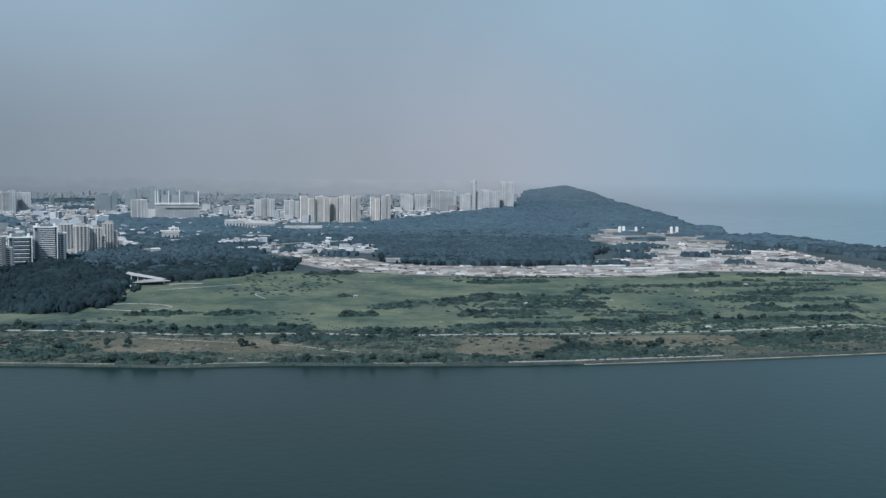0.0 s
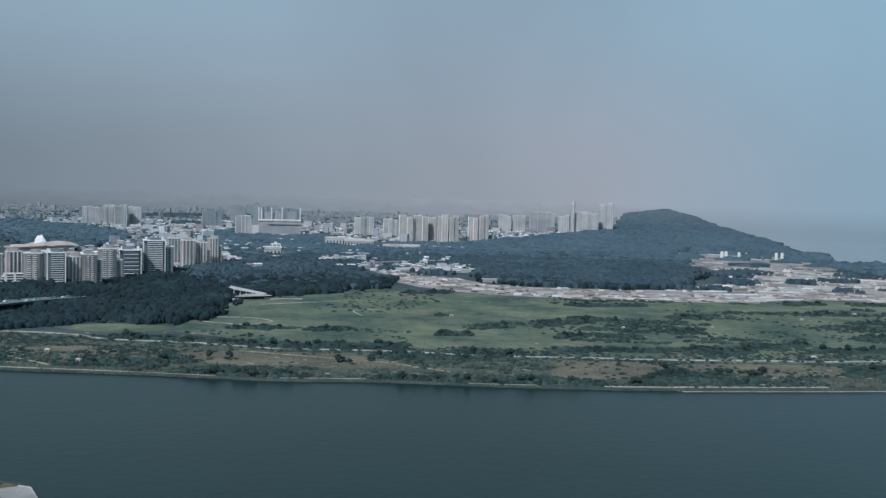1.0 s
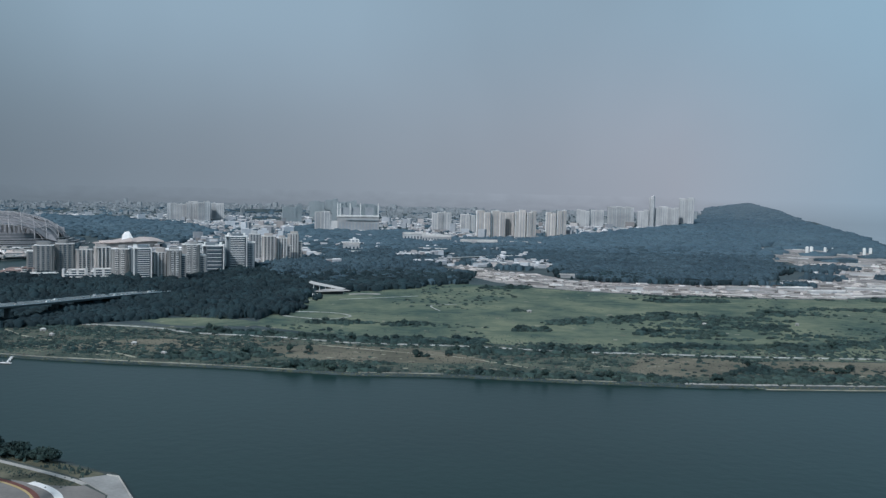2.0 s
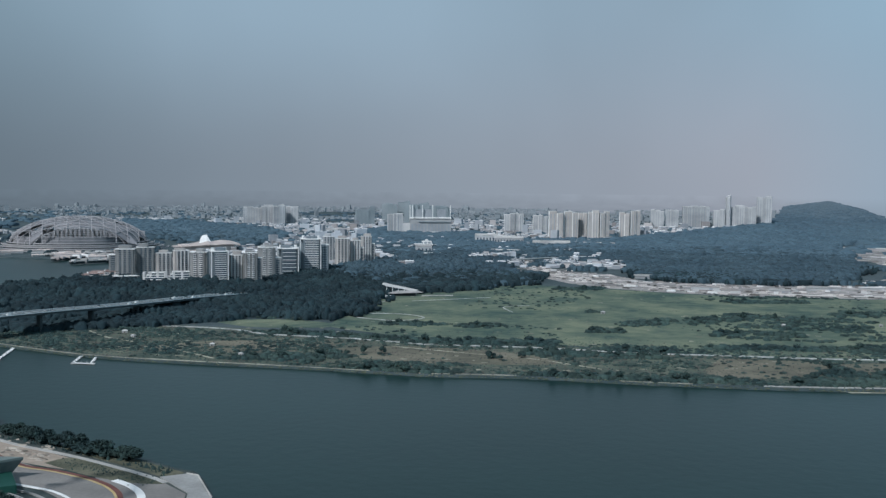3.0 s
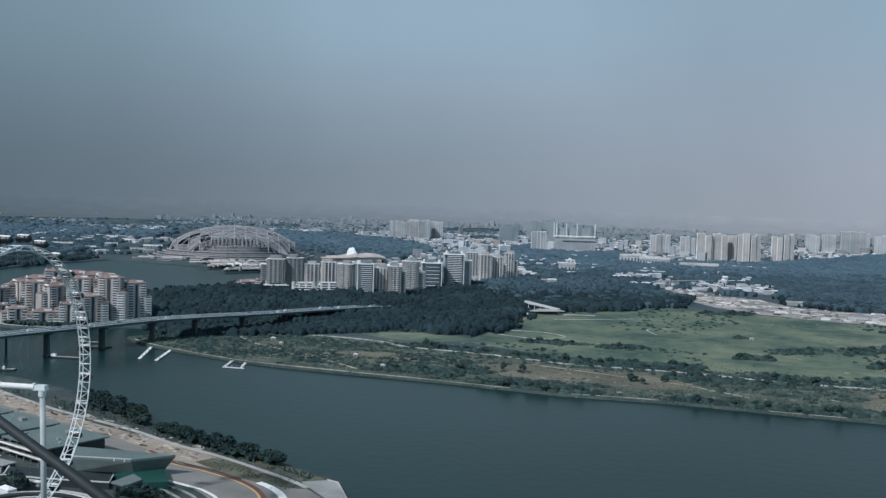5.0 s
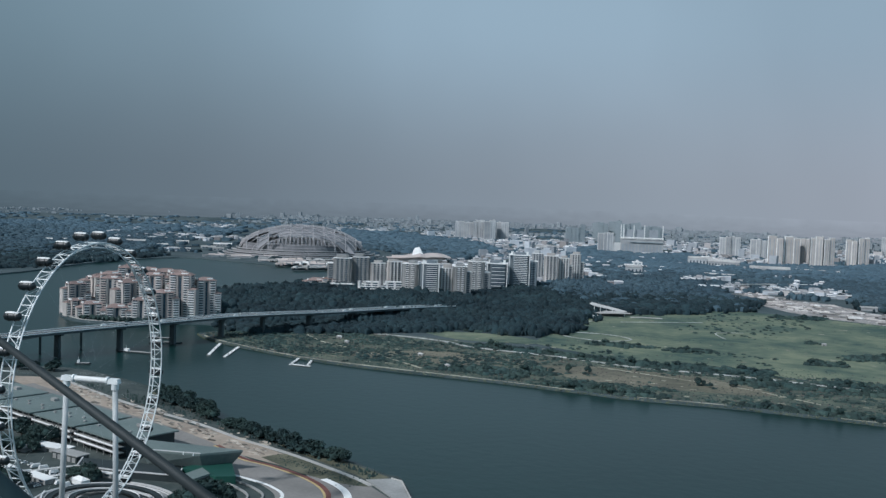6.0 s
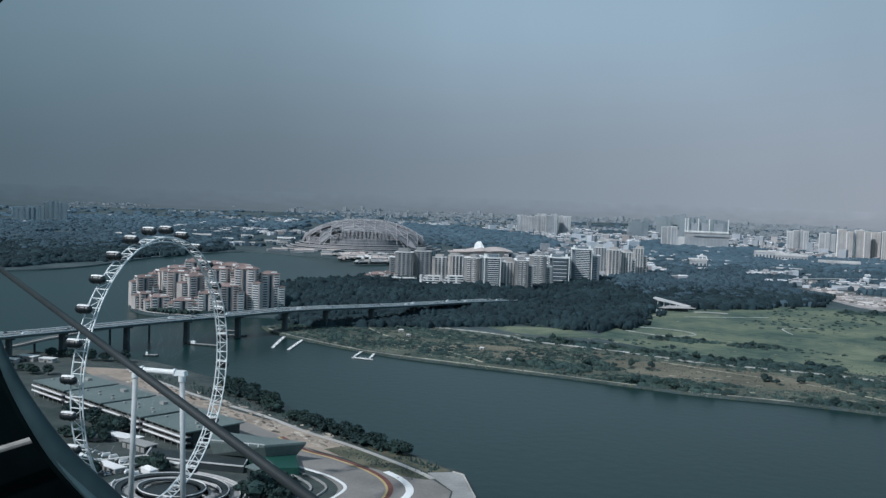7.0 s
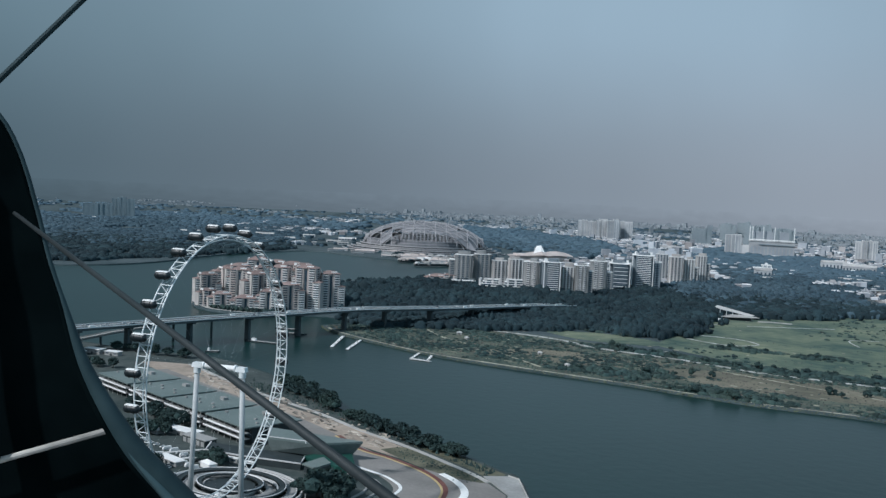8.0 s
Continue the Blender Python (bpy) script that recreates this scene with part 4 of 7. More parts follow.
LOOKS = {"pink": (M_PINK, "pinkish condominium tower with pale balconies"), "cream": (M_CREAM, "cream condominium tower with ribbed walls"),
         "balcony": (M_TAUPE, "grey condominium tower with rows of pale balconies"), "glass": (M_TEALWALL, "white-framed condominium tower with blue glazing"), "shaded": (M_TAUPE, "condominium tower greyed for haze and shadow"),
         "pale": (M_PALE, "pale grey apartment tower in haze")}


def condo(x, y, w, h, style="cream", turn=None):
    material, label = LOOKS[style]
    turn = rb.uniform(-14, 20) if turn is None else turn
    d = w * rb.uniform(0.6, 0.85)
    root = thing("condominium_tower", label + " above the trees", "apartment tower", pose(x, y, GROUND, 0, 0, face_view(x, y, turn)), "condominiums by the basin")
    wall = part("wall", notched(w, d, h), material, root)
    if rb.random() < 0.6:
        k, q = rb.choice((-1, 1)), rb.uniform(0.62, 0.86)
        part("side_wing", notched(w * 0.42, d * 0.8, h * q, 0.1), material, root, at=Matrix.Translation((k * w * 0.62, d * 0.12, 0)))
        bar("wing_roof", (k * w * 0.62, d * 0.12, h * q + 0.5), (w * 0.43, d * 0.8, 1.2), M_WHITE, root)
        for i in range(int(h * q / 3.6)):
            bar("window", (k * w * 0.62, -d * 0.28 - 0.05, 3.6 * (i + 0.55)), (w * 0.22, 0.5, 1.9), M_GLASS, wall)
    part("podium", Geo().box((rb.uniform(-4, 4), -d * 0.6, 2), (w * 1.25, d * 0.7, 9)), M_PALE, root)
    part("setback", notched(w * rb.uniform(0.45, 0.7), d * 0.6, rb.uniform(3.5, 8.0)), material, root, at=Matrix.Translation((rb.uniform(-0.1, 0.1) * w, 0, h + 1)))
    floors = max(5, int(h / 3.6))
    step = h / floors
    if style == "glass":
        for i in range(floors):
            z = step * (i + 0.55)
            bar("window_band", (w * 0.06, -d / 2 + 0.05, z), (w * 0.62, 0.7, step * 0.62), M_GLASS, wall, "blue window band")
            if i % 2 == 0 or h > 60:
                bar("floor_line", (w * 0.06, -d / 2 - 0.2, z + step * 0.42), (w * 0.62, 0.9, step * 0.3), M_WHITE, wall, "white floor line")
        for k in (-0.46, 0.46):
            bar("corner_fin", (w * k, -d / 2 - 0.6, h / 2), (1.6, 2.2, h + 2), M_WHITE, wall)
        for k in (-0.34, 0.34):
            bar("lift_tower", (w * k, 0, h + 2.5), (5, 5, 9), M_WHITE, wall)
    else:
        for k in (-0.24, 0.0, 0.24) if style != "balcony" else (-0.16, 0.16):
            for i in range(floors):
                z = step * (i + 0.5)
                if style in ("balcony", "pink"):
                    bar("balcony", (w * k, -d / 2 - 0.9, z - step * 0.25), (w * 0.18, 1.8, step * 0.4), M_PLASTER if style == "balcony" else M_CREAM, wall)
                    bar("window", (w * k, -d / 2 - 0.1, z + step * 0.2), (w * 0.17, 0.5, step * 0.5), M_GLASS, wall)
                else:
                    bar("window", (w * k, -d / 2 - 0.05, z), (w * 0.11, 0.4, step * 0.62), M_GLASS, wall)
        for k in (-0.38, -0.12, 0.12, 0.38):
            bar("rib", (w * k, -d / 2 - 0.4, h / 2), (1.3, 1.3, h + 1), M_PLASTER if style == "cream" else material, wall)
    bar("roof", (0, 0, h + 0.5), (w * 0.98, d * 0.98, 1.4), M_WHITE if style in ("glass", "balcony") else M_TERRA if style == "pink" else M_PLASTER, root)
    bar("lift_house", (w * rb.uniform(-0.2, 0.2), 0, h + 2.4), (w * 0.3, d * 0.4, 3.6), M_PALE, root)
    return root


# haze and shadow on these two towers are put into their grey
condo(-1051, 1711, 36, 59, "shaded")
condo(-1026, 1740, 34, 61, "shaded")
condo(-996, 1756, 31, 50, "cream")
condo(-934, 1711, 28, 59, "cream")
condo(-880, 1679, 32, 60, "balcony")
condo(-832, 1660, 32, 64, "glass")
condo(-814, 1693, 24, 55, "cream")
condo(-786, 1694, 25, 60, "balcony")
condo(-804, 1807, 33, 63, "balcony")
condo(-797, 1895, 44, 56, "glass")
condo(-768, 1945, 45, 73, "glass")
condo(-771, 2145, 31, 63, "cream")
condo(-749, 2171, 24, 58, "cream")
condo(-740, 2223, 24, 65, "cream")
condo(-832, 2221, 27, 62, "pale")


def terrace_block(x, y, w, floors, turn):
    """Low stepped block: white floor slabs over dark window bands."""
    root = thing("terrace_block", "low stepped white block with dark window bands", "apartment block", pose(x, y, GROUND, 0, 0, face_view(x, y, turn)), "stepped blocks by the basin")
    for i in range(floors):
        k = w * (1 - 0.07 * i)
        bar("window_band", (0.04 * w * i, 0.8 * i, 4.2 * i + 1.4), (k * 0.94, 15, 2.8), M_GLASS, root, "dark window band")
        bar("floor_slab", (0.04 * w * i, 0.8 * i, 4.2 * i + 3.5), (k, 17, 1.4), M_WHITE, root, "white floor slab")
    for k in (-0.4, -0.1, 0.22):
        bar("stair_tower", (w * k, 1.5, 2.1 * floors), (4, 14, 4.4 * floors), M_PLASTER, root)
    return root


terrace_block(-914, 1655, 46, 6, 8)
terrace_block(-968, 1668, 40, 5, -10)
terrace_block(-1030, 1672, 52, 3, 5)


# teal tone that paints the haze over the two far-left blocks
M_HAZE_TEAL = mat("haze_teal_walls", (0.150, 0.200, 0.225), (0.180, 0.232, 0.255), 0.9, 0.02, 0.2, 0.0)


def slab_block(x, y, w, h, dim=None):
    """Public housing block of the far town: stepped wings of uneven height with grey window strips between pale piers."""
    fx, fy, fz, s = far(x, y)
    w, h = w * s, h * s
    d = 16 * s
    root = thing("apartment_block", "long white apartment block of stepped wings in haze", "apartment block", pose(fx, fy, fz, 0, 0, face_view(fx, fy, rb.uniform(-16, 16))),
                 "apartment blocks of the far town")
    # sunlight on the middle cluster is painted: cream walls and white piers
    sunlit_tint = -480 < x < -200 and y < 3700
    # haze on far blocks comes from the dim colour and duller piers
    skin = dim or (M_CREAM if sunlit_tint else M_PALE)
    edge = dim or (M_PALE if y > 4000 else M_WHITE if sunlit_tint else M_PLASTER)
    n = max(2, int(w / (17 * s)))
    cuts = [0.0] + sorted((i + rb.uniform(-0.25, 0.25)) / n for i in range(1, n)) + [1.0]
    for k0, k1 in zip(cuts, cuts[1:]):
        c, ww = -w / 2 + w * (k0 + k1) / 2, w * (k1 - k0)
        hh, fwd_ = h * rb.uniform(0.93, 1.03), rb.uniform(-3.5, 3.5) * s
        wall = part("wing", Geo().box((c, fwd_, hh / 2 - 1.5), (ww, d, hh + 3)), skin, root)
        bar("pier", (c - ww * 0.46, fwd_ - d / 2 - 0.3 * s, hh * 0.5), (ww * 0.12, 1.2 * s, hh), edge, wall)
        for q in (-0.2, 0.22):
            bar("window_strip", (c + ww * q, fwd_ - d / 2 - 0.05, hh * 0.48), (ww * rb.uniform(0.07, 0.14), 0.6, hh * 0.88), dim or M_STRIP, wall, "grey window strip")
        bar("roof", (c, fwd_, hh + 0.6 * s), (ww * 1.02, d * 1.02, 1.3 * s), dim or M_PLASTER, wall)
        if rb.random() < 0.35:
            bar("lift_house", (c + ww * rb.uniform(-0.2, 0.2), fwd_, hh + 2.6 * s), (ww * 0.35, 7 * s, 4 * s), dim or M_PALE, wall)
    return root


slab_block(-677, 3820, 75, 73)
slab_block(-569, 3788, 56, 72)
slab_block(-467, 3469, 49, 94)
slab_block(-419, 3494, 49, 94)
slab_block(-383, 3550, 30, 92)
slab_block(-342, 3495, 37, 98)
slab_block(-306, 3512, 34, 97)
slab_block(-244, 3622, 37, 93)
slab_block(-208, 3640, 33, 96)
slab_block(-165, 4561, 56, 77)
slab_block(-104, 4599, 57, 82)
slab_block(0, 4664, 118, 94)
slab_block(102, 4729, 50, 79)
slab_block(141, 4754, 21, 143)
slab_block(211, 4798, 110, 96)
slab_block(308, 4926, 67, 140)
slab_block(-1887, 4097, 82, 74)
slab_block(-1811, 4087, 57, 76)
slab_block(-1732, 4017, 50, 86)
slab_block(-1752, 4197, 54, 74)
slab_block(-1273, 4477, 62, 91, M_HAZE_GREY)
slab_block(-1223, 4513, 48, 92, M_HAZE_GREY)
slab_block(-1171, 4551, 59, 82, M_HAZE_GREY)
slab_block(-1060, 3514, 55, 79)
slab_block(-1399, 4186, 83, 71, M_HAZE_GREY)
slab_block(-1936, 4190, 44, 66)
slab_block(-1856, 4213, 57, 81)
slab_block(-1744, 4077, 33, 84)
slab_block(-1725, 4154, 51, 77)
slab_block(-1444, 4694, 71, 85, M_HAZE_GREY)
slab_block(-1409, 4824, 59, 92, M_HAZE_GREY)
slab_block(-1268, 4795, 204, 71, M_HAZE_GREY)
slab_block(-3349, 2639, 113, 58, M_HAZE_TEAL)
slab_block(-3352, 2767, 89, 82, M_HAZE_TEAL)


def pylon_hall(x, y, w, h):
    """Large grey hall hung from a row of slim white pylons with a beam between them."""
    fx, fy, fz, s = far(x, y)
    root = thing("pylon_hall", "large grey hall with five white pylons above its roof", "hall", pose(fx, fy, fz, 0, 0, face_view(fx, fy, 4)))
    root.scale = (s, s, s)
    wall = part("wall", Geo().box((0, 0, h / 2 - 2), (w, 46, h + 4)), M_PALE, root)
    part("side_wall", Geo().box((-w * 0.62, 6, h * 0.36), (w * 0.26, 40, h * 0.72)), M_PLASTER, root)
    part("roof", Geo().box((0, 0, h + 0.8), (w * 1.03, 50, 1.6)), M_ROOFW, root)
    part("canopy", Geo().box((w * 0.1, -25, h * 0.82), (w * 0.78, 4, 2.6)), M_HAZE_GREY, root)
    for k in range(12):
        bar("window_strip", (-w * 0.44 + w * 0.08 * k, -23.2, h * 0.42), (w * 0.05, 0.6, h * 0.5), M_STRIP, wall)
    for k in (-0.5, -0.44, -0.2, 0.05, 0.48):
        bar("pylon", (w * k, -18, h + 24), (2.6, 2.6, 52), M_WHITE, root)
    bar("beam", (0, -18, h + 5), (w * 1.0, 2.2, 3.2), M_WHITE, root)
    for k in (-0.32, -0.07, 0.27):
        bar("glazed_bay", (w * k, 2, h + 17), (w * 0.2, 20, 34), M_STRIP, root)
    bar("entrance", (w * 0.12, -23.4, h * 0.12), (w * 0.42, 1.0, h * 0.16), M_WHITE, root)
    return root


pylon_hall(-942, 3567, 150, 58)


def tiered_pavilion(x, y, w, h):
    fx, fy, fz, s = far(x, y)
    root = thing("tiered_pavilion", "white tiered pavilion with open galleries among dark trees", "pavilion", pose(fx, fy, fz, 0, 0, face_view(fx, fy, 18)))
    root.scale = (s, s, s)
    for k, (q, c) in enumerate(((1.0, 0.0), (0.8, -0.06), (0.42, 0.1))):
        z = h * k / 3
        part("storey", Geo().box((w * c, 0, z + h * 0.12), (w * q * 0.9, w * q * 0.6, h * 0.25)), M_STRIP, root)
        part("floor_slab", Geo().box((w * c, 0, z + h * 0.29), (w * q, w * q * 0.68, h * 0.09)), M_WHITE, root)
        for i in range(7 - 2 * k):
            bar("gallery_post", (w * c - w * q * 0.46 + w * q * 0.92 * i / (6 - 2 * k), -w * q * 0.33, z + h * 0.12), (2.2, 2.2, h * 0.25), M_WHITE, root)
    part("lantern", Geo().tube((w * 0.1, 0, h), (w * 0.1, 0, h * 1.2), w * 0.1, 10, w * 0.05), M_PLASTER, root)
    return root


tiered_pavilion(-750, 2780, 58, 24)


def hip_roof(w, d, h, over=1.0):
    a, b = w / 2 + over, d / 2 + over
    r = max(a - b, 0.0)
    return Geo().add([(-a, -b, 0), (a, -b, 0), (a, b, 0), (-a, b, 0), (-r, 0, h), (r, 0, h)], [(0, 1, 5, 4), (1, 2, 5), (2, 3, 4, 5), (3, 0, 4), (3, 2, 1, 0)])


def villa_block(x, y, w, h, turn):
    """Cream block with balconies under a terracotta hip roof."""
    d = w * 0.62
    root = thing("waterside_block", "cream apartment block with balconies under a terracotta hip roof", "apartment block", pose(x, y, GROUND, 0, 0, face_view(x, y, turn)),
                 "terracotta-roofed blocks by the water")
    wall = part("wall", Geo().prism([(-w / 2, -d / 2), (-w * 0.1, -d / 2), (-w * 0.1, -d / 2 + 2), (w * 0.1, -d / 2 + 2), (w * 0.1, -d / 2), (w / 2, -d / 2), (w / 2, d / 2), (-w / 2, d / 2)], -3, h),
         M_CREAM if rb.random() < 0.3 else M_PINK, root)
    floors = max(3, int(h / 3.4))
    st = h / floors
    light = h < 30 or rb.random() < 0.45   # white or pink balconies
    for i in range(floors):
        z = st * (i + 0.5)
        for k in (-0.31, 0.31):
            bar("balcony", (w * k, -d / 2 - 0.9, z - st * 0.22), (w * 0.26, 1.8, st * 0.36), M_PLASTER if light else M_PINK, wall)
            bar("window", (w * k, -d / 2 - 0.1, z + st * 0.22), (w * 0.24, 0.5, st * 0.44), M_GLASS, wall)
        bar("side_window", (-w / 2 - 0.1, 0, z + 0.3), (0.5, d * 0.3, st * 0.4), M_GLASS, wall)
        bar("side_window", (w / 2 + 0.1, 0, z + 0.3), (0.5, d * 0.3, st * 0.4), M_GLASS, wall)
    bar("stair_window", (0, -d / 2 + 1.95, h * 0.5), (w * 0.11, 0.4, h * 0.9), M_GLASS, wall)
    for k, q, e in ((1, rb.uniform(0.55, 0.8), -0.2), (-1, rb.uniform(0.7, 0.92), 0.25)):
        ww, hh = w * 0.4, h * q
        part("wing", Geo().box((k * w * 0.56, e * d, hh / 2 - 1.5), (ww, d * 0.8, hh + 3)), M_CREAM, root)
        part("wing_roof", hip_roof(ww, d * 0.8, ww * 0.24, 0.8), M_TERRA, root, at=Matrix.Translation((k * w * 0.56, e * d, hh)))
        for i in range(int(hh / 3.4)):
            bar("wing_balcony", (k * w * 0.56, e * d - d * 0.4 - 0.7, 3.4 * i + 1.2), (ww * 0.7, 1.6, 1.2), M_WHITE, wall)
            bar("wing_window", (k * w * 0.56, e * d - d * 0.4 - 0.05, 3.4 * i + 2.4), (ww * 0.62, 0.5, 1.4), M_GLASS, wall)
    part("roof", hip_roof(w, d, w * 0.16), M_TERRA, root, at=Matrix.Translation((0, 0, h)))
    bar("gable_wall", (-w * 0.5 + 1.0, 0, h * 0.5 + 1.5), (1.2, d * 0.55, h + 3), M_WHITE, root, "white gable wall")
    bar("roof_terrace", (w * 0.18, -d * 0.2, h + 1.5), (w * 0.3, d * 0.34, 3.4), M_WHITE, root)
    return root


for x, y, w, h, turn in ((-1127, 1092, 26, 42, 20), (-1165, 1180, 38, 44, 25), (-1130, 1165, 30, 52, 10), (-1180, 1260, 36, 54, -10), (-1050, 1120, 32, 48, 30),
                         (-1100, 1690, 34, 13, 10), (-1072, 1702, 32, 17, -8), (-1018, 1135, 28, 60, -15), (-985, 1118, 28, 38, 15), (-978, 1150, 32, 62, -20), (-958, 1178, 28, 54, 12), (-1060, 1210, 34, 58, 5), (-1095, 1130, 30, 50, -12), (-1020, 1190, 30, 60, 18), (-1110, 1230, 32, 56, -8), (-1075, 1160, 28, 54, 22)):
    villa_block(x, y, w, h, turn)
for x, y, w, h, turn in ((-1098, 1066, 22, 22, 30), (-1066, 1063, 27, 20, 12), (-1030, 1075, 30, 17, 0), (-1135, 1110, 24, 26, 40), (-1000, 1092, 26, 28, -10)):
    villa_block(x, y, w, h, turn)

# the blocks' own shore: promenade and trees
ISLE = smooth_line([(-975, 1068), (-1020, 1048), (-1062, 1040), (-1105, 1058), (-1138, 1090), (-1165, 1140), (-1182, 1200)], 6)
tagged(part("island_promenade", Geo().ribbon(ISLE, 4.0, GROUND - 0.2, GROUND + 0.5), M_PATH), "pale promenade round the waterside blocks", "promenade", kind="structure")
foliage("waterside_trees", [(x + rd.uniform(4, 22), y + rd.uniform(3, 18), GROUND, rd.uniform(2.2, 4.5), rd.uniform(4, 8)) for x, y in ISLE for k in range(5)], M_LEAF,
        "small dark trees along the waterside promenade", "trees", 23, 0.4, ICO1)

# ---- the great observation wheel ----
HUB = Vector((-398, 397, 90))
UX, AX = Vector((0.247, -0.969, 0)), Vector((0.969, 0.247, 0))
wheel = thing("observation_wheel", "giant white steel observation wheel with dark glass capsules", "ferris wheel", pose(HUB.x, HUB.y, GROUND))
HZ = HUB.z - GROUND


def on_rim(a, r, side=0.0):
    return Vector((UX.x * math.sin(a) * r + AX.x * side, UX.y * math.sin(a) * r + AX.y * side, HZ + math.cos(a) * r))


RIM, HALF, BAYS = 72.6, 3.3, 84
for side in (-HALF, HALF):
    part("rim_chord", Geo().sweep([on_rim(2 * math.pi * i / 112, RIM, side) for i in range(112)], 0.42, 6, True), M_STEEL, wheel, smooth=True)
part("inner_chord", Geo().sweep([on_rim(2 * math.pi * i / 112, RIM - 2.4, 0) for i in range(112)], 0.32, 6, True), M_STEEL, wheel, smooth=True)
rung = Geo().tube((0, 0, -HALF), (0, 0, HALF), 0.27, 5).mesh("rung", M_STEEL)
brace = Geo().tube((0, 0, -0.5), (0, 0, 0.5), 0.2, 5).mesh("brace", M_STEEL)


def strut(name, mesh, a, b, parent, length=1.0):
    """A piece whose mesh lies along z, set between two points."""
    q = (b - a).to_track_quat("Z", "Y")
    ob = part(name, mesh, None, parent)
    ob.matrix_basis = Matrix.LocRotScale((a + b) / 2, q, (1, 1, (b - a).length / length))
    return ob


for i in range(BAYS):
    a0, a1 = 2 * math.pi * i / BAYS, 2 * math.pi * (i + 1) / BAYS
    strut("rung", rung, on_rim(a0, RIM, -HALF), on_rim(a0, RIM, HALF), wheel, 2 * HALF)
    s = 1 if i % 2 else -1
    strut("brace", brace, on_rim(a0, RIM, -HALF * s), on_rim(a1, RIM, HALF * s), wheel)
    if i % 3 == 0:
        for k in (-HALF, HALF):
            strut("web", brace, on_rim(a0, RIM, k), on_rim(a0, RIM - 2.4, 0), wheel)
cable = Geo().tube((0, 0, -0.5), (0, 0, 0.5), 0.011, 4).mesh("spoke_cable", M_STEEL)
for i in range(28):
    a = 2 * math.pi * i / 28
    strut("spoke_cable", cable, on_rim(a, RIM - 2.4, 0), on_rim(a + 0.2, 2.0, 5.0 if i % 2 else -5.0), wheel)
# hub, spindle and the two columns
part("spindle", Geo().tube(on_rim(0, 0, -9.5), on_rim(0, 0, 9.5), 1.55, 16), M_WHITE, wheel, "white spindle", smooth=False)
for side in (-1, 1):
    part("hub_flange", Geo().tube(on_rim(0, 0, side * 9.3), on_rim(0, 0, side * 10.3), 2.2, 16), M_STEEL, wheel)
    part("bearing_head", Geo().box(on_rim(0, 0, side * 13.6), (6.2, 4.0, 2.6), math.atan2(AX.y, AX.x), 0.85).tube(on_rim(0, 0, side * 10), on_rim(0, 0, side * 13.6), 1.1, 12)
         .tube(on_rim(0, 0, side * 14.2) - Vector((0, 0, 4.5)), on_rim(0, 0, side * 14.2) - Vector((0, 0, 1)), 2.0, 14), M_STEEL, wheel)
    top = on_rim(0, 0, side * 14.2) - Vector((0, 0, 1.5))
    foot = on_rim(0, 0, side * 16.5)
    foot.z = -0.5
    part("column", Geo().tube(foot, top, 1.55, 18, 1.4), M_COLUMN, wheel, "white steel column greyed for haze and shading", smooth=True)
    part("column_foot", Geo().tube(foot - Vector((0, 0, 0.4)), foot + Vector((0, 0, 2.0)), 2.6, 18, 2.2), M_CONC, wheel)


def capsule_shell(r, half, a0, a1, n=14, rings=8):
    """A rounded barrel along x, open between two angles around it."""
    g = Geo()
    vs, fs = [], []
    for i in range(rings + 1):
        t = -1 + 2 * i / rings
        rr = r * (1 - abs(t) ** 7) ** 0.5 if abs(t) < 1 else r * 0.05
        rr = max(rr, r * 0.3)
        for j in range(n + 1):
            a = a0 + (a1 - a0) * j / n
            vs.append((t * half, rr * math.cos(a), rr * math.sin(a)))
    for i in range(rings):
        for j in range(n):
            p = i * (n + 1) + j
            fs.append((p, p + 1, p + n + 2, p + n + 1))
    for e in (0, rings):
        fs.append(tuple(e * (n + 1) + j for j in range(n + 1)))
    return g.add(vs, fs)


M_CAPGLASS = mat("dark_capsule_glass", (0.006, 0.010, 0.012), (0.012, 0.018, 0.022), 0.4, 0.5, 2.0, 0.0, spec=0.5)
shell_dark = capsule_shell(1.95, 4.7, 0, 2 * math.pi).mesh("cabin", M_CAPGLASS, True)
shell_roof = capsule_shell(2.16, 4.2, math.radians(46), math.radians(134), 8).mesh("roof_shell", M_WHITE, True)
ring_mesh = Geo().sweep([(0, 2.05 * math.cos(t * math.pi / 8), 2.05 * math.sin(t * math.pi / 8)) for t in range(16)], 0.16, 5, True).mesh("mount_ring", M_DARK)
for i in range(28):
    a = 2 * math.pi * (i + 0.5) / 28
    c = on_rim(a, 76.6, -2.0)
    cab = part("capsule", shell_dark, None, wheel, "dark glass capsule")
    cab.matrix_basis = Matrix.LocRotScale(c, Euler((0, 0, math.atan2(AX.y, AX.x))), (0.98, 1.0, 1.08))
    part("roof_shell", shell_roof, None, cab, "white capsule roof")
    for k in (-1.6, 1.6):
        part("mount_ring", ring_mesh, None, cab, at=Matrix.Translation((k, 0, 0)))

# round terminal under the wheel: stacked ring decks
term = thing("terminal_building", "round low terminal with curved white-edged ramp decks", "terminal", pose(-425, 436, GROUND))
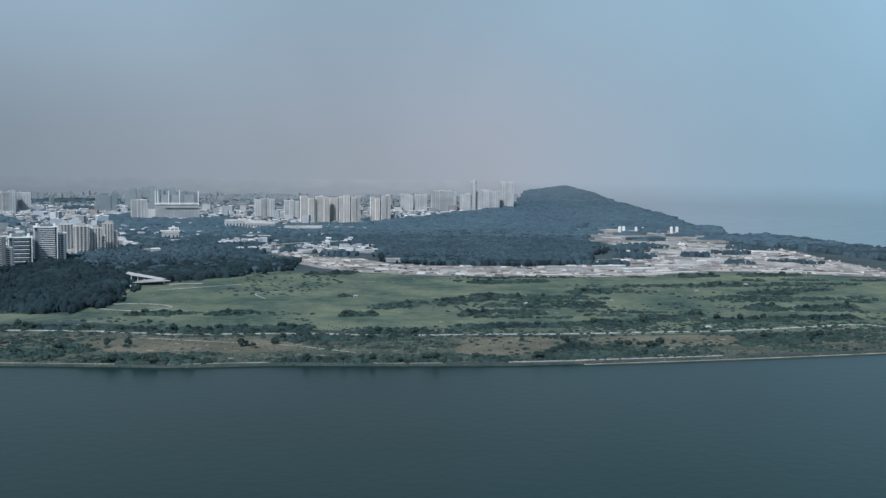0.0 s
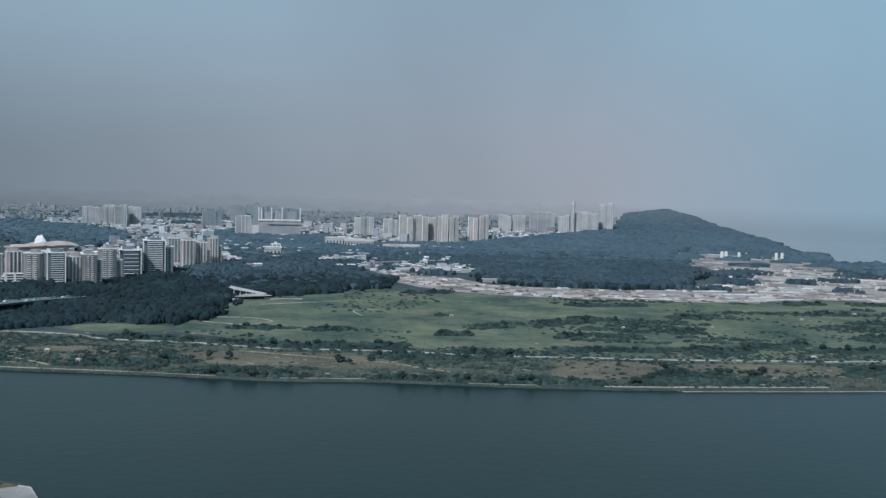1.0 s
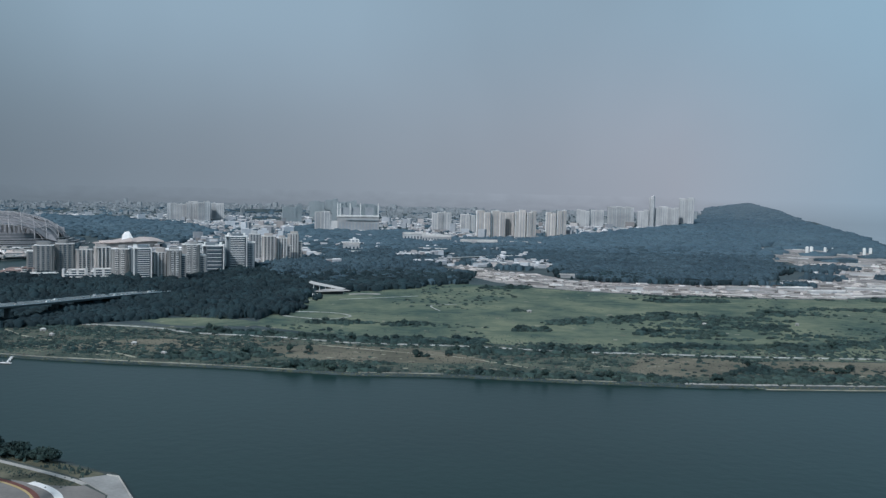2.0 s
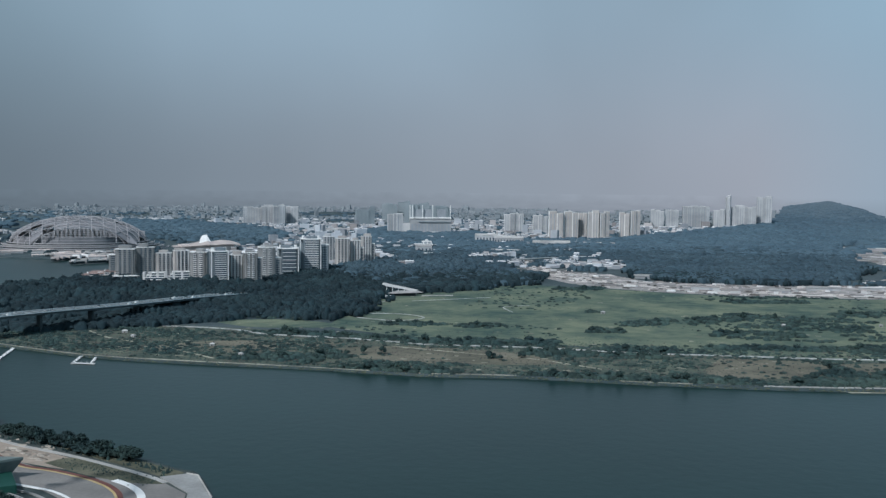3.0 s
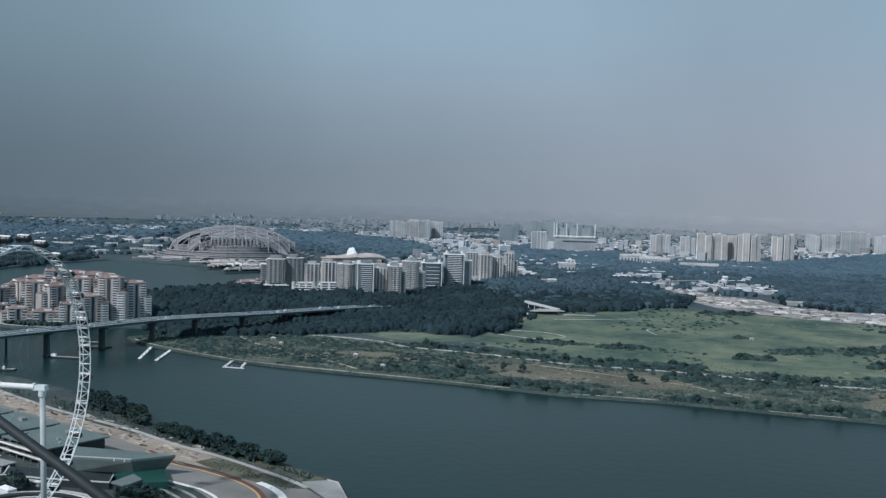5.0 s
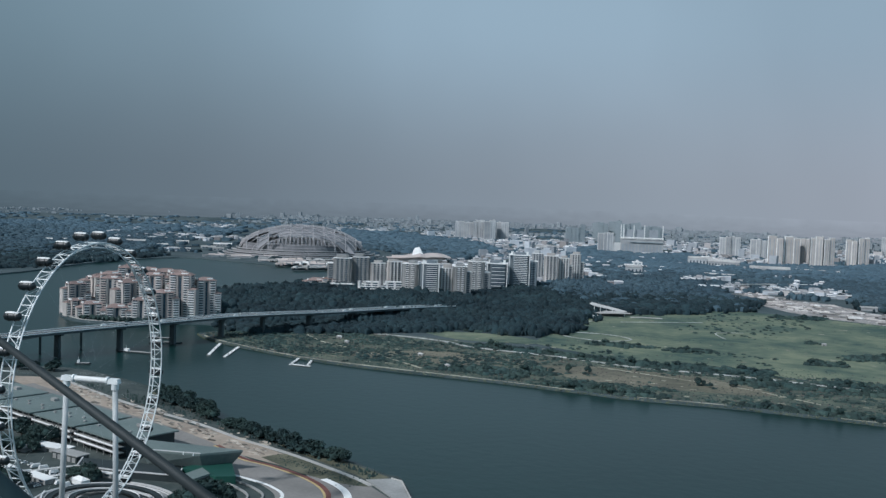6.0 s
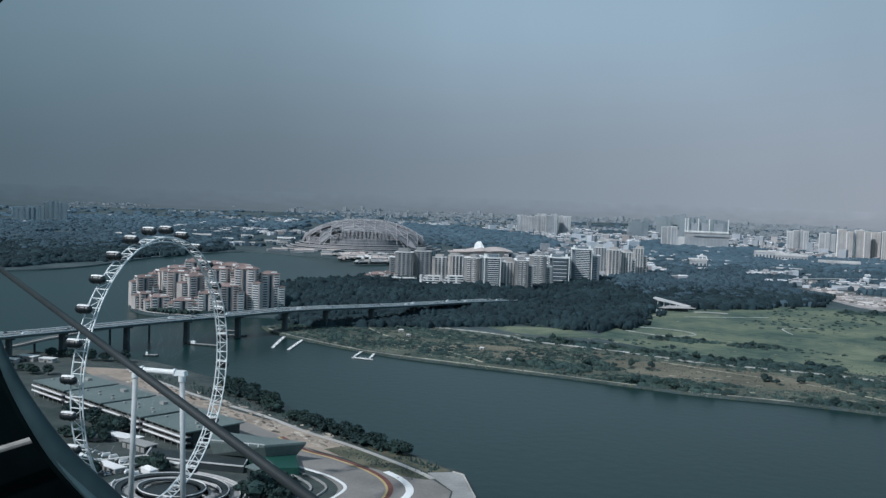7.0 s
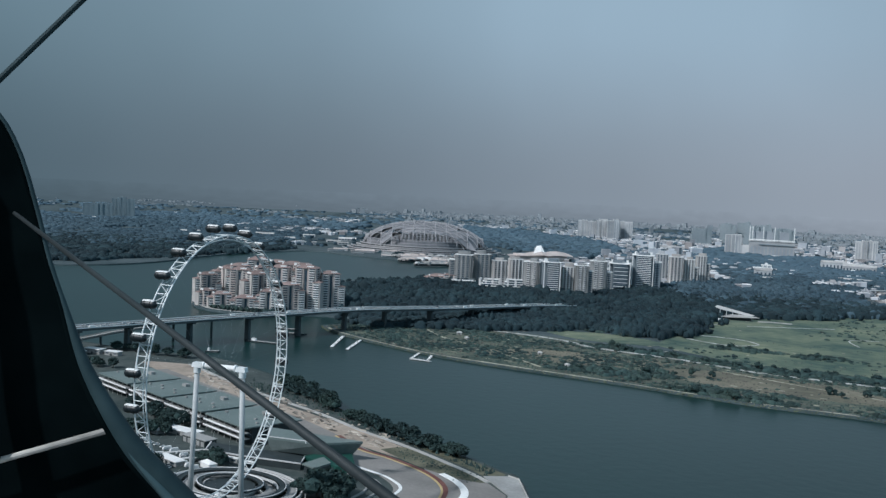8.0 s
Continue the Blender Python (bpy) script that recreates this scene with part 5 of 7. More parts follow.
for k, (r, z, w) in enumerate(((44, 3.0, 9), (40, 6.2, 6), (34, 8.4, 4), (27, 6.5, 7), (20, 9.0, 3))):
    pts = [(r * math.cos(t * math.pi / 36), 0.82 * r * math.sin(t * math.pi / 36), 0) for t in range(73)]
    part("ring_deck", Geo().ribbon(pts, w, z - 0.8, z), M_DARK if k % 2 == 0 else M_CONC, term)
    part("deck_edge", Geo().sweep([((r + w / 2) * math.cos(t * math.pi / 36), 0.82 * (r + w / 2) * math.sin(t * math.pi / 36), z + 0.4) for t in range(72)], 0.34, 5, True), M_PLASTER, term)
for t in range(24):
    a = t * math.pi / 12
    part("pillar", shared("pillar", M_CONC, lambda: Geo().tube((0, 0, -1), (0, 0, 6), 0.5, 8)), None, term, at=Matrix.Translation((40 * math.cos(a), 33 * math.sin(a), 0)))
part("core", Geo().tube((0, 0, -1), (0, 0, 7), 15, 32), M_DARK, term)
for k in range(9):   # loose arcs of ramps and canopies round the rings
    r, a0, z = 16 + 4.2 * k, k * 2.3, 3.0 + (k * 1.7) % 6
    cx, cy = 7 * math.cos(k * 1.9), 6 * math.sin(k * 1.9)
    arc_pts = [(cx + r * math.cos(a0 + t * 0.11), cy + 0.8 * r * math.sin(a0 + t * 0.11), 0) for t in range(22)]
    part("ramp_arc", Geo().ribbon(arc_pts, 2.4, z - 0.5, z), M_CONC if k % 3 else M_DARK, term)
    part("ramp_edge", Geo().ribbon(arc_pts, 0.8, z, z + 1.0), M_PLASTER, term)

# ---- race circuit, pit building and quay ----
def near_sheet(name, poly, dz, material, label, category, per=4):
    return sheet(name, poly, GROUND + dz, material, label, category, per)


near_sheet("earth_strip", [(-760, 716), (-638, 668), (-569, 645), (-496, 628), (-434, 609), (-388, 590), (-400, 577), (-470, 590), (-538, 600), (-600, 625), (-700, 655), (-800, 690)], 0.12, M_BEIGE,
           "bare tan earth strip behind the pit building", "earth strip")
near_sheet("quay_grass", [(-423, 586), (-412, 603), (-372, 592), (-346, 579), (-322, 567), (-342, 562), (-376, 568)], 0.24, M_BANK, "worn grass beside the race track", "grass")
near_sheet("paved_apron", [(-372, 567), (-346, 579), (-322, 567), (-299, 551), (-285, 519), (-286, 450), (-330, 450), (-334, 520)], 0.18, M_ASPH, "worn grey paving between track and landing ramp", "paving", 1)
near_sheet("bank_lawn", [(-640, 712), (-560, 680), (-500, 655), (-412, 612), (-346, 586), (-322, 574), (-322, 592), (-367, 610), (-446, 631), (-510, 657), (-570, 688), (-640, 724)], 0.16, M_BANK,
           "rough olive grass between promenade and water", "grass", 1)
TRACK = smooth_line([(-760, 668), (-640, 632), (-540, 606), (-470, 580), (-420, 559), (-383, 548), (-352, 528), (-338, 500), (-335, 460), (-340, 400)], 6)
tagged(part("race_track", Geo().ribbon(TRACK, 30, GROUND - 0.3, GROUND + 0.28), M_ASPH), "grey asphalt race track bending along the quay", "race track", kind="structure")
OUTER = smooth_line([(-470, 596), (-433, 577), (-403, 572), (-368, 561), (-345, 547), (-330, 528), (-322, 500), (-320, 450)], 6)
tagged(part("red_kerb", Geo().ribbon(OUTER, 3.4, GROUND - 0.2, GROUND + 0.36), M_RED), "faded red kerb strip along the track", "kerb", kind="structure")
tagged(part("ochre_line", Geo().ribbon([(x - 1.2, y - 2.4) for x, y in OUTER], 1.5, GROUND - 0.2, GROUND + 0.42), M_YELLOW), "ochre painted line along the track", "painted line", kind="structure")
tagged(part("white_runoff", Geo().ribbon(smooth_line([(-356, 564), (-340, 556), (-326, 544), (-317, 528), (-312, 500)], 5), 5.0, GROUND - 0.2, GROUND + 0.4), M_WHITE),
       "white painted run-off beside the bend", "painted strip", kind="structure")
INNER = smooth_line([(-426, 541), (-397, 537), (-375, 531), (-356, 516), (-350, 480)], 6)
tagged(part("inner_kerb", Geo().ribbon(INNER, 2.2, GROUND - 0.2, GROUND + 0.5), M_WHITE), "white inner kerb of the bend", "kerb", kind="structure")
for off in (9, 16):
    tagged(part("barrier_line", Geo().ribbon([(x - off, y - off * 0.9) for x, y in INNER], 1.2, GROUND - 0.2, GROUND + 1.1), M_CONC), "grey concrete barrier inside the bend", "barrier", kind="structure")
EDGE = smooth_line([(-760, 716), (-646, 674), (-598, 660), (-525, 641), (-467, 620), (-412, 605), (-346, 580), (-322, 568)], 5)
tagged(part("quay_path", Geo().ribbon(EDGE, 4.0, GROUND - 0.2, GROUND + 0.4), M_PATH), "pale promenade along the quay", "promenade", kind="structure")
prom = thing("quay_ramp", "pale concrete landing ramp at the quay's corner", "ramp", pose(0, 0, 0))
part("slab", Geo().prism([(-331, 577), (-318, 588), (-309, 587), (-279, 546), (-272, 520), (-284, 520), (-298, 552)], -0.5, GROUND + 0.9), M_CONC, prom)
part("kerb", Geo().ribbon([(-318, 588), (-309, 586), (-279, 546), (-272, 520)], 0.8, 0, GROUND + 1.5), M_PATH, prom)

PD = math.degrees(math.atan2(-57, 236))
pit = thing("pit_building", "long pit building with grey-green roofs and balcony decks", "pit building", pose(-733, 584, GROUND, 0, 0, PD))
L, W = 243.0, 46.0
for i in range(4):
    x0, x1 = i * L / 4 + 2.5, (i + 1) * L / 4 - 2.5
    c = (x0 + x1) / 2
    part("roof", Geo().box((c, W / 2, 12.6), (x1 - x0, W + 4, 0.9)), M_GREENROOF, pit)
    part("wall", Geo().box((c, W / 2 + 2, 5.8), (x1 - x0 - 3, W - 6, 12.6)), M_DARK, pit)
    for z in (4.4, 8.6):
        deck = part("deck", Geo().box((c, -0.5, z), (x1 - x0 - 1, 6.0, 0.6)), M_CONC, pit)
        part("railing", Geo().box((c, -3.4, z + 0.8), (x1 - x0 - 1, 0.25, 1.1)), M_WHITE, deck, "white deck railing")
    for k in range(7):
        bar("post", (x0 + 2 + (x1 - x0 - 4) * k / 6, -1.6, 6.0), (0.4, 0.4, 12.6), M_CONC, pit)
    for k in range(5):
        bar("window", (x0 + 6 + (x1 - x0 - 12) * k / 4, 4.9, 6.6), (7, 0.4, 2.4), M_GLASS, pit)
    bar("roof_hut", (c, W * 0.75, 14.0), (6, 4, 2.4), M_CONC, pit)
for i in range(1, 4):
    part("link", Geo().box((i * L / 4, W / 2, 5.0), (5.2, W - 10, 11)), M_DARK, pit)

wing = thing("paddock_pavilion", "angular grey pavilion with a leaning roof and green end wall", "pavilion", pose(0, 0, GROUND))
roof_hi, roof_lo = [(-486, 538), (-414, 552), (-431, 528), (-470, 516)], [(-480, 535), (-420, 549), (-432, 532), (-467, 518)]
n4 = range(4)
part("roof", Geo().add([(x, y, 14.0) for x, y in roof_hi] + [(x, y, 12.6) for x, y in roof_hi], [(0, 1, 2, 3), (7, 6, 5, 4)] + [(i, (i + 1) % 4, 4 + (i + 1) % 4, 4 + i) for i in n4]),
     M_GREENROOF, wing)
part("fascia", Geo().add([(x, y, 12.6) for x, y in roof_hi] + [(x, y, 4.2) for x, y in roof_lo], [(i, (i + 1) % 4, 4 + (i + 1) % 4, 4 + i) for i in n4] + [(4, 5, 6, 7)]), mat("grey_fascia", (0.085, 0.11, 0.108), (0.13, 0.155, 0.15), 0.7, 0.05, 0.4, 0.1), wing, "leaning grey fascia")
part("end_wall", Geo().prism([(-440, 520), (-408, 516), (-398, 524), (-420, 548), (-436, 540)], -1, 5.2), M_GREENWALL, wing, "green end wall")
part("low_roof", Geo().prism([(-512, 505), (-470, 516), (-440, 522), (-430, 506), (-470, 494), (-500, 488)], -1, 4.6), M_DARK, wing)
part("roof_edge", Geo().ribbon([(-512, 505), (-500, 488), (-470, 494), (-430, 506), (-440, 522)], 1.0, 4.4, 5.2), M_PLASTER, wing, "pale roof edge")
part("upper_edge", Geo().ribbon([(-486, 537), (-470, 516.5), (-431, 528.5)], 0.8, 13.8, 14.5), M_PLASTER, wing, "pale roof edge")
part("annex_roof", Geo().prism([(-427, 504), (-427, 526), (-414, 518), (-414, 501)], 5.0, 6.0), M_GREENROOF, wing, "pale annex roof")
part("annex", Geo().prism([(x + 1, y + 1) for x, y in [(-427, 504), (-427, 526), (-414, 518), (-414, 501)]], -1, 5.0), M_DARK, wing)
for i in range(6):
    bar("roof_rib", (-470 + i * 7, 517.5 + i * 1.8, 13.4), (0.5, 0.5, 1.8), M_STEEL, wing)

for k in range(4):   # vents and plant on the pit roofs
    for j in range(5):
        bar("roof_vent", (k * L / 4 + 9 + 10.5 * j, W * (0.28 + 0.12 * (j % 2)), 13.5), (2.2, 1.8, 1.2), M_CONC, pit)

# ---- viaduct over the channel ----
DECK = smooth_line([(-900, 500), (-893, 600), (-886, 675), (-872, 749), (-854, 851), (-832, 940), (-812, 1031), (-782, 1102), (-753, 1200), (-741, 1307), (-729, 1431), (-715, 1506)], 5)
# the deck is level over the water and comes down into the woods past the far bank
DECK = [(x, y, -18.0 * max(0.0, min(1.0, (y - 1080) / 420.0)) ** 1.25) for x, y in DECK]
viaduct = thing("viaduct", "long grey concrete road bridge on piers over the water", "bridge", pose(0, 0, 0))
v_deck = part("deck", Geo().ribbon(DECK, 25, 26.6, 29.2), M_PIER, viaduct)
part("carriageway", Geo().ribbon(DECK, 22, 29.0, 29.35), M_ROAD, v_deck, "dark asphalt carriageway")
for off in (-12.2, 0.0, 12.2):
    pts = []
    for i, p in enumerate(DECK):
        q, s = DECK[min(i + 1, len(DECK) - 1)], DECK[max(i - 1, 0)]
        dx, dy = q[0] - s[0], q[1] - s[1]
        k = math.hypot(dx, dy)
        pts.append((p[0] - dy / k * off, p[1] + dx / k * off, p[2]))
    part("parapet" if off else "median", Geo().ribbon(pts, 0.6 if off else 1.0, 28.9, 30.3 if off else 30.1), M_WHITE, v_deck)
for i in range(2, len(DECK) - 1, 4):
    x, y, z = DECK[i]
    q = DECK[i + 1]
    a = math.atan2(q[1] - y, q[0] - x)
    part("pier", Geo().box((x, y, 12.5 + z / 2), (3.4, 9, 28 + z), a, 0.9).box((x, y, 25.8 + z), (3.8, 19, 2.4), a, 1.0), M_PIER, viaduct)
ramp = thing("slip_road", "lower concrete slip road beside the bridge", "slip road", pose(0, 0, 0))
RAMP = smooth_line([(-925, 560, 8), (-905, 640, 10), (-905, 700, 13), (-908, 740, 15), (-895, 800, 20), (-878, 860, 25)], 5)
part("deck", Geo().ribbon(RAMP, 9, -1.2, 0.3), M_CONC, ramp)
for k in (-4.6, 4.6):
    part("parapet", Geo().ribbon([(x + k, y, z) for x, y, z in RAMP], 0.5, 0.0, 1.4), M_PATH, ramp)
for i in range(1, len(RAMP), 4):
    x, y, z = RAMP[i]
    part("pier", Geo().tube((x, y, -1), (x, y, z), 1.3, 10), M_PIER, ramp)

# vehicles: one car built with its parts, then copied
def car_kind(colour, label, long=4.4, tall=1.45, group="cars on the bridge"):
    root = thing("car" if tall < 2 else "van", label, "car" if tall < 2 else "van", pose(0, 0, -300), group)
    w = 1.8 if tall < 2 else 2.3
    part("body", Geo().box((0, 0, tall * 0.36), (long, w, tall * 0.44), 0, 0.96), colour, root)
    part("cabin", Geo().box((-0.15, 0, tall * 0.78), (long * (0.55 if tall < 2 else 0.9), w * 0.92, tall * 0.42), 0, 0.82), M_GLASS if tall < 2 else colour, root, "dark glazed cabin" if tall < 2 else "")
    part("roof", Geo().box((-0.15, 0, tall * 1.0), (long * (0.42 if tall < 2 else 0.84), w * 0.74, 0.07)), colour, root)
    for i in (-1, 1):
        for j in (-1, 1):
            part("wheel", shared("wheel", M_DARK, lambda: Geo().tube((0, -0.12, 0), (0, 0.12, 0), 0.33, 10)), None, root, at=Matrix.Translation((i * long * 0.31, j * w * 0.46, 0.33)))
    return root


C_WHITE, C_GREY = mat("white_car_paint", (0.66, 0.66, 0.65), (0.74, 0.74, 0.73), 0.3, 0.3, 1.0, 0.0), mat("silver_car_paint", (0.30, 0.32, 0.33), (0.36, 0.38, 0.39), 0.3, 0.3, 1.0, 0.0)
C_DARK = mat("dark_car_paint", (0.03, 0.035, 0.045), (0.05, 0.055, 0.065), 0.3, 0.3, 1.0, 0.0)
CARS = [car_kind(C_WHITE, "white car on the grey carriageway"), car_kind(C_GREY, "silver car on the grey carriageway"), car_kind(C_DARK, "dark car on the grey carriageway"),
        car_kind(C_WHITE, "white van on the grey carriageway", 6.5, 2.6)]
rc = random.Random(9)
first = set()


def park(kind, m):
    ob = CARS[kind]
    if kind in first:
        return copy_thing(ob, m)
    first.add(kind)
    ob.matrix_basis = m
    return ob


for i in range(64):
    k = rc.uniform(4, len(DECK) - 2)
    p, q = DECK[int(k)], DECK[int(k) + 1]
    t = k - int(k)
    x, y, z = [u + (v - u) * t for u, v in zip(p, q)]
    a = math.atan2(q[1] - p[1], q[0] - p[0])
    lane = rc.choice((-9, -5.6, -2.4, 2.4, 5.6, 9))
    park(rc.choice((0, 0, 1, 2, 3)), pose(x - math.sin(a) * lane, y + math.cos(a) * lane, 29.35 + z, 0, 0, math.degrees(a) + (180 if lane > 0 else 0)))
for i in range(34):   # car park before the pit building
    r, c = divmod(i, 12)
    m = pose(-560 + c * 7.0 + rc.uniform(-1, 1), 488 - c * 1.2 - r * 12 + rc.uniform(-1, 1), GROUND, 0, 0, rc.choice((70, 250)) + rc.uniform(-6, 6))
    ob = park(rc.choice((0, 0, 1, 3)), m)
    tagged(ob, "parked pale car in the quay's car park", group="cars in the car park")
for k, (x, y, w, d, h) in enumerate(((-545, 466, 30, 8, 3.6), (-505, 462, 22, 7, 3.2), (-520, 446, 12, 7, 4.0), (-585, 510, 34, 9, 3.0), (-556, 520, 30, 10, 3.4), (-480, 492, 16, 6, 3), (-872, 688, 20, 9, 5), (-850, 694, 16, 8, 4), (-880, 668, 24, 8, 4))):
    hut = thing("service_hut", "low white-roofed service hut on the quay", "hut", pose(x, y, GROUND, 0, 0, PD + 4 * k), "service huts on the quay")
    wall = part("wall", Geo().box((0, 0, h / 2 - 0.2), (w, d, h)), M_CONC, hut)
    part("roof", Geo().box((0, 0, h + 0.15), (w + 1.2, d + 1.2, 0.5)), M_WHITE, hut)
    bar("door", (0, -d / 2 - 0.05, 1.1), (2.4, 0.2, 2.2), M_DARK, wall)
    for q in (-0.3, 0.3):
        bar("window", (w * q, -d / 2 - 0.05, h * 0.6), (w * 0.2, 0.2, 1.0), M_GLASS, wall)

# parking rows with pale awnings, a white tent and a lawn between pits and terminal
near_sheet("quay_lawn", [(-520, 515), (-505, 521), (-489, 503), (-502, 502)], 0.3, M_GREENROOF, "pale green artificial lawn on the quay", "lawn", 1)
for pts in ([(-519, 467), (-511, 482), (-497, 505)], [(-503, 459), (-495, 474), (-484, 489)]):
    root = thing("parking_awning", "long pale awning over a parking row on the quay", "awning", pose(0, 0, GROUND), "parking awnings")
    line = smooth_line(pts, 5)
    part("canopy", Geo().ribbon(line, 3.0, 3.0, 3.3), M_ROOFW, root)
    for x, y in line[::3]:
        part("post", Geo().tube((x, y, -0.5), (x, y, 3.1), 0.14, 6), M_STEEL, root)
    for x, y in line[1::2]:
        ob = park(rc.choice((0, 1, 2, 0)), pose(x + 1.5, y - 5.5, GROUND, 0, 0, 78 + rc.uniform(-5, 5)))
        tagged(ob, "parked car beside a pale awning", group="cars in the car park")
tent = thing("event_tent", "bright white event tent on the quay", "tent", pose(-479, 471, GROUND, 0, 0, PD))
part("wall", Geo().box((0, 0, 1.6), (11, 6, 3.6)), M_WHITE, tent)
part("roof", hip_roof(11, 6, 1.8, 0.4), M_WHITE, tent, at=Matrix.Translation((0, 0, 3.4)))
depot = thing("quay_depot", "low grey depot with a pale flat roof on the quay", "depot", pose(-529, 510, GROUND, 0, 0, PD + 8))
part("wall", Geo().box((0, 0, 2.0), (26, 10, 5.0)), M_DARK, depot)
part("roof", Geo().box((0, 0, 4.7), (28, 11, 0.6)), M_CONC, depot)
for k in range(5):
    bar("door", (-10 + 5 * k, -5.1, 1.7), (3.6, 0.2, 3.4), M_CONC, depot)

# jetties and boats
def jetty(x0, y0, x1, y1, w=3.6):
    a = math.atan2(y1 - y0, x1 - x0)
    n = math.hypot(x1 - x0, y1 - y0)
    root = thing("jetty", "white floating landing stage at the channel's edge", "jetty", pose(x0, y0, 0, 0, 0, math.degrees(a)), "landing stages")
    part("deck", Geo().box((n / 2, 0, 0.7), (n, w, 0.9)), M_WHITE, root)
    for k in range(4):
        part("pile", shared("pile", M_CONC, lambda: Geo().tube((0, 0, -2), (0, 0, 3.2), 0.35, 8)), None, root, at=Matrix.Translation((n * (k + 0.5) / 4, w / 2, 0)))
    for k in (-1, 1):
        bar("fender", (n / 2, k * (w / 2 + 0.1), 0.6), (n, 0.3, 0.5), M_CONC, root)


jetty(-785, 996, -743, 922)
jetty(-752, 990, -720, 922)
jetty(-650, 970, -632, 925, 3)
jetty(-633, 972, -612, 928, 3)
jetty(-634, 927, -608, 929, 3)


def barge(x, y, n, turn, label):
    root = thing("barge", label, "boat", pose(x, y, 0, 0, 0, turn), "boats in the channel")
    part("hull", Geo().prism([(-n / 2, -3.2), (n * 0.4, -3.2), (n / 2, 0), (n * 0.4, 3.2), (-n / 2, 3.2)], -0.5, 1.5), M_DARK, root)
    part("deck", Geo().box((0, 0, 1.6), (n * 0.8, 5.4, 0.25)), M_CONC, root)
    part("wheelhouse", Geo().box((-n * 0.3, 0, 3.0), (n * 0.14, 3.6, 2.8), 0, 0.9), M_WHITE, root)
    part("mast", Geo().tube((-n * 0.3, 0, 4.2), (-n * 0.3, 0, 8), 0.15, 6), M_STEEL, root)


barge(-815, 884, 46, 14, "long grey barge moored on dark water")
barge(-838, 962, 34, 30, "grey barge lying under the bridge")
barge(-808, 795, 16, 35, "small workboat on dark water")
barge(-870, 985, 30, 20, "flat grey pontoon under the bridge")

# quay trees
QUAY = [tree_kind(61, 7.5, 9.5, 26, 260, "broad dark-green tree on the quay", M_LEAF), tree_kind(62, 6.0, 11.0, 22, 240, "rounded dark-green tree on the quay", M_LEAF)]
for q in QUAY:
    q["group"] = "trees along the quay"
KINDS += QUAY


def quay_row(x0, y0, x1, y1, n, w):
    for i in range(n):
        t = (i + 0.5) / n
        plant(rt.choice((3, 4)), x0 + (x1 - x0) * t + rt.uniform(-2, 2), y0 + (y1 - y0) * t + rt.uniform(-w, w), s=rt.uniform(0.75, 1.1))


quay_row(-500, 648, -438, 626, 8, 2)
quay_row(-436, 623, -366, 606, 11, 2)
quay_row(-630, 708, -520, 658, 15, 5)
quay_row(-620, 712, -540, 676, 8, 4)
quay_row(-655, 552, -585, 538, 9, 5)
quay_row(-600, 500, -560, 508, 5, 4)
quay_row(-540, 452, -500, 447, 5, 2)
quay_row(-500, 482, -470, 476, 4, 2)
for dx, dy, k in ((-9, 2, 1.5), (0, -4, 1.7), (8, 3, 1.45), (-2, 7, 1.6), (12, -6, 1.3), (-13, -6, 1.25), (4, 10, 1.2)):   # tall trees beside the terminal
    plant(4, -379 + dx, 471 + dy, s=k)
quay_row(-579, 511, -575, 534, 5, 4)
quay_row(-880, 720, -780, 735, 8, 8)
quay_row(-860, 640, -790, 650, 6, 8)

scrub_spots = []
for (x0, y0), (x1, y1) in zip(EDGE, EDGE[1:]):   # ragged bushes between promenade and water, and on the worn grass
    for k in range(16):
        t = rt.random()
        scrub_spots.append((x0 + (x1 - x0) * t + rt.uniform(0, 8), y0 + (y1 - y0) * t + rt.uniform(5, 24), GROUND, rt.lognormvariate(-0.3, 0.5), rt.uniform(0.8, 3.4)))
for k in range(240):
    scrub_spots.append((-412 + 86 * k / 240 + rt.uniform(-6, 6), 593 - 28 * k / 240 + rt.gauss(0, 4.0), GROUND, rt.uniform(0.25, 1.0), rt.uniform(0.4, 1.3)))
scrub_spots = [p for p in scrub_spots if p[0] < -330 and inside(p[0], p[1] + 3, BANK + [(-1700, 300), (-1200, -200), (200, -200), (200, 200)])]
foliage("quay_scrub", scrub_spots, M_LEAF, "ragged dark bushes along the quay's edge", "bushes", 24, 0.5, TUFT)

# crates, parked trailers and pale sheets on the earth strip behind the pits
g = Geo()
rq = random.Random(14)
for i in range(190):
    t = rq.random()
    x, y = -720 + 290 * t, 690 - 85 * t + rq.uniform(-18, 15)
    g.box((x, y, GROUND + 0.3), (rq.uniform(1.5, 11), rq.uniform(1.0, 3), rq.uniform(0.3, 0.9)), rq.uniform(-0.7, 0.2), rq.uniform(0.6, 0.95))
tagged(part("trackside_stores", g, mat("crate_paint", (0.16, 0.145, 0.125), (0.34, 0.30, 0.255), 0.8, 0.1, 0.6, 0.1, rnd="island", spread=0.8)), "crates and trailers scattered on the earth strip", "stores", kind="stuff")

# ---- the far town ----
ALL_WOODS = (WOODS_A, WOODS_B, WOODS_C, WOODS_E, WOODS_F)
rf = random.Random(91)
pale_g, warm_g, dim_g, roof_g = Geo(), Geo(), Geo(), Geo()
made = 0
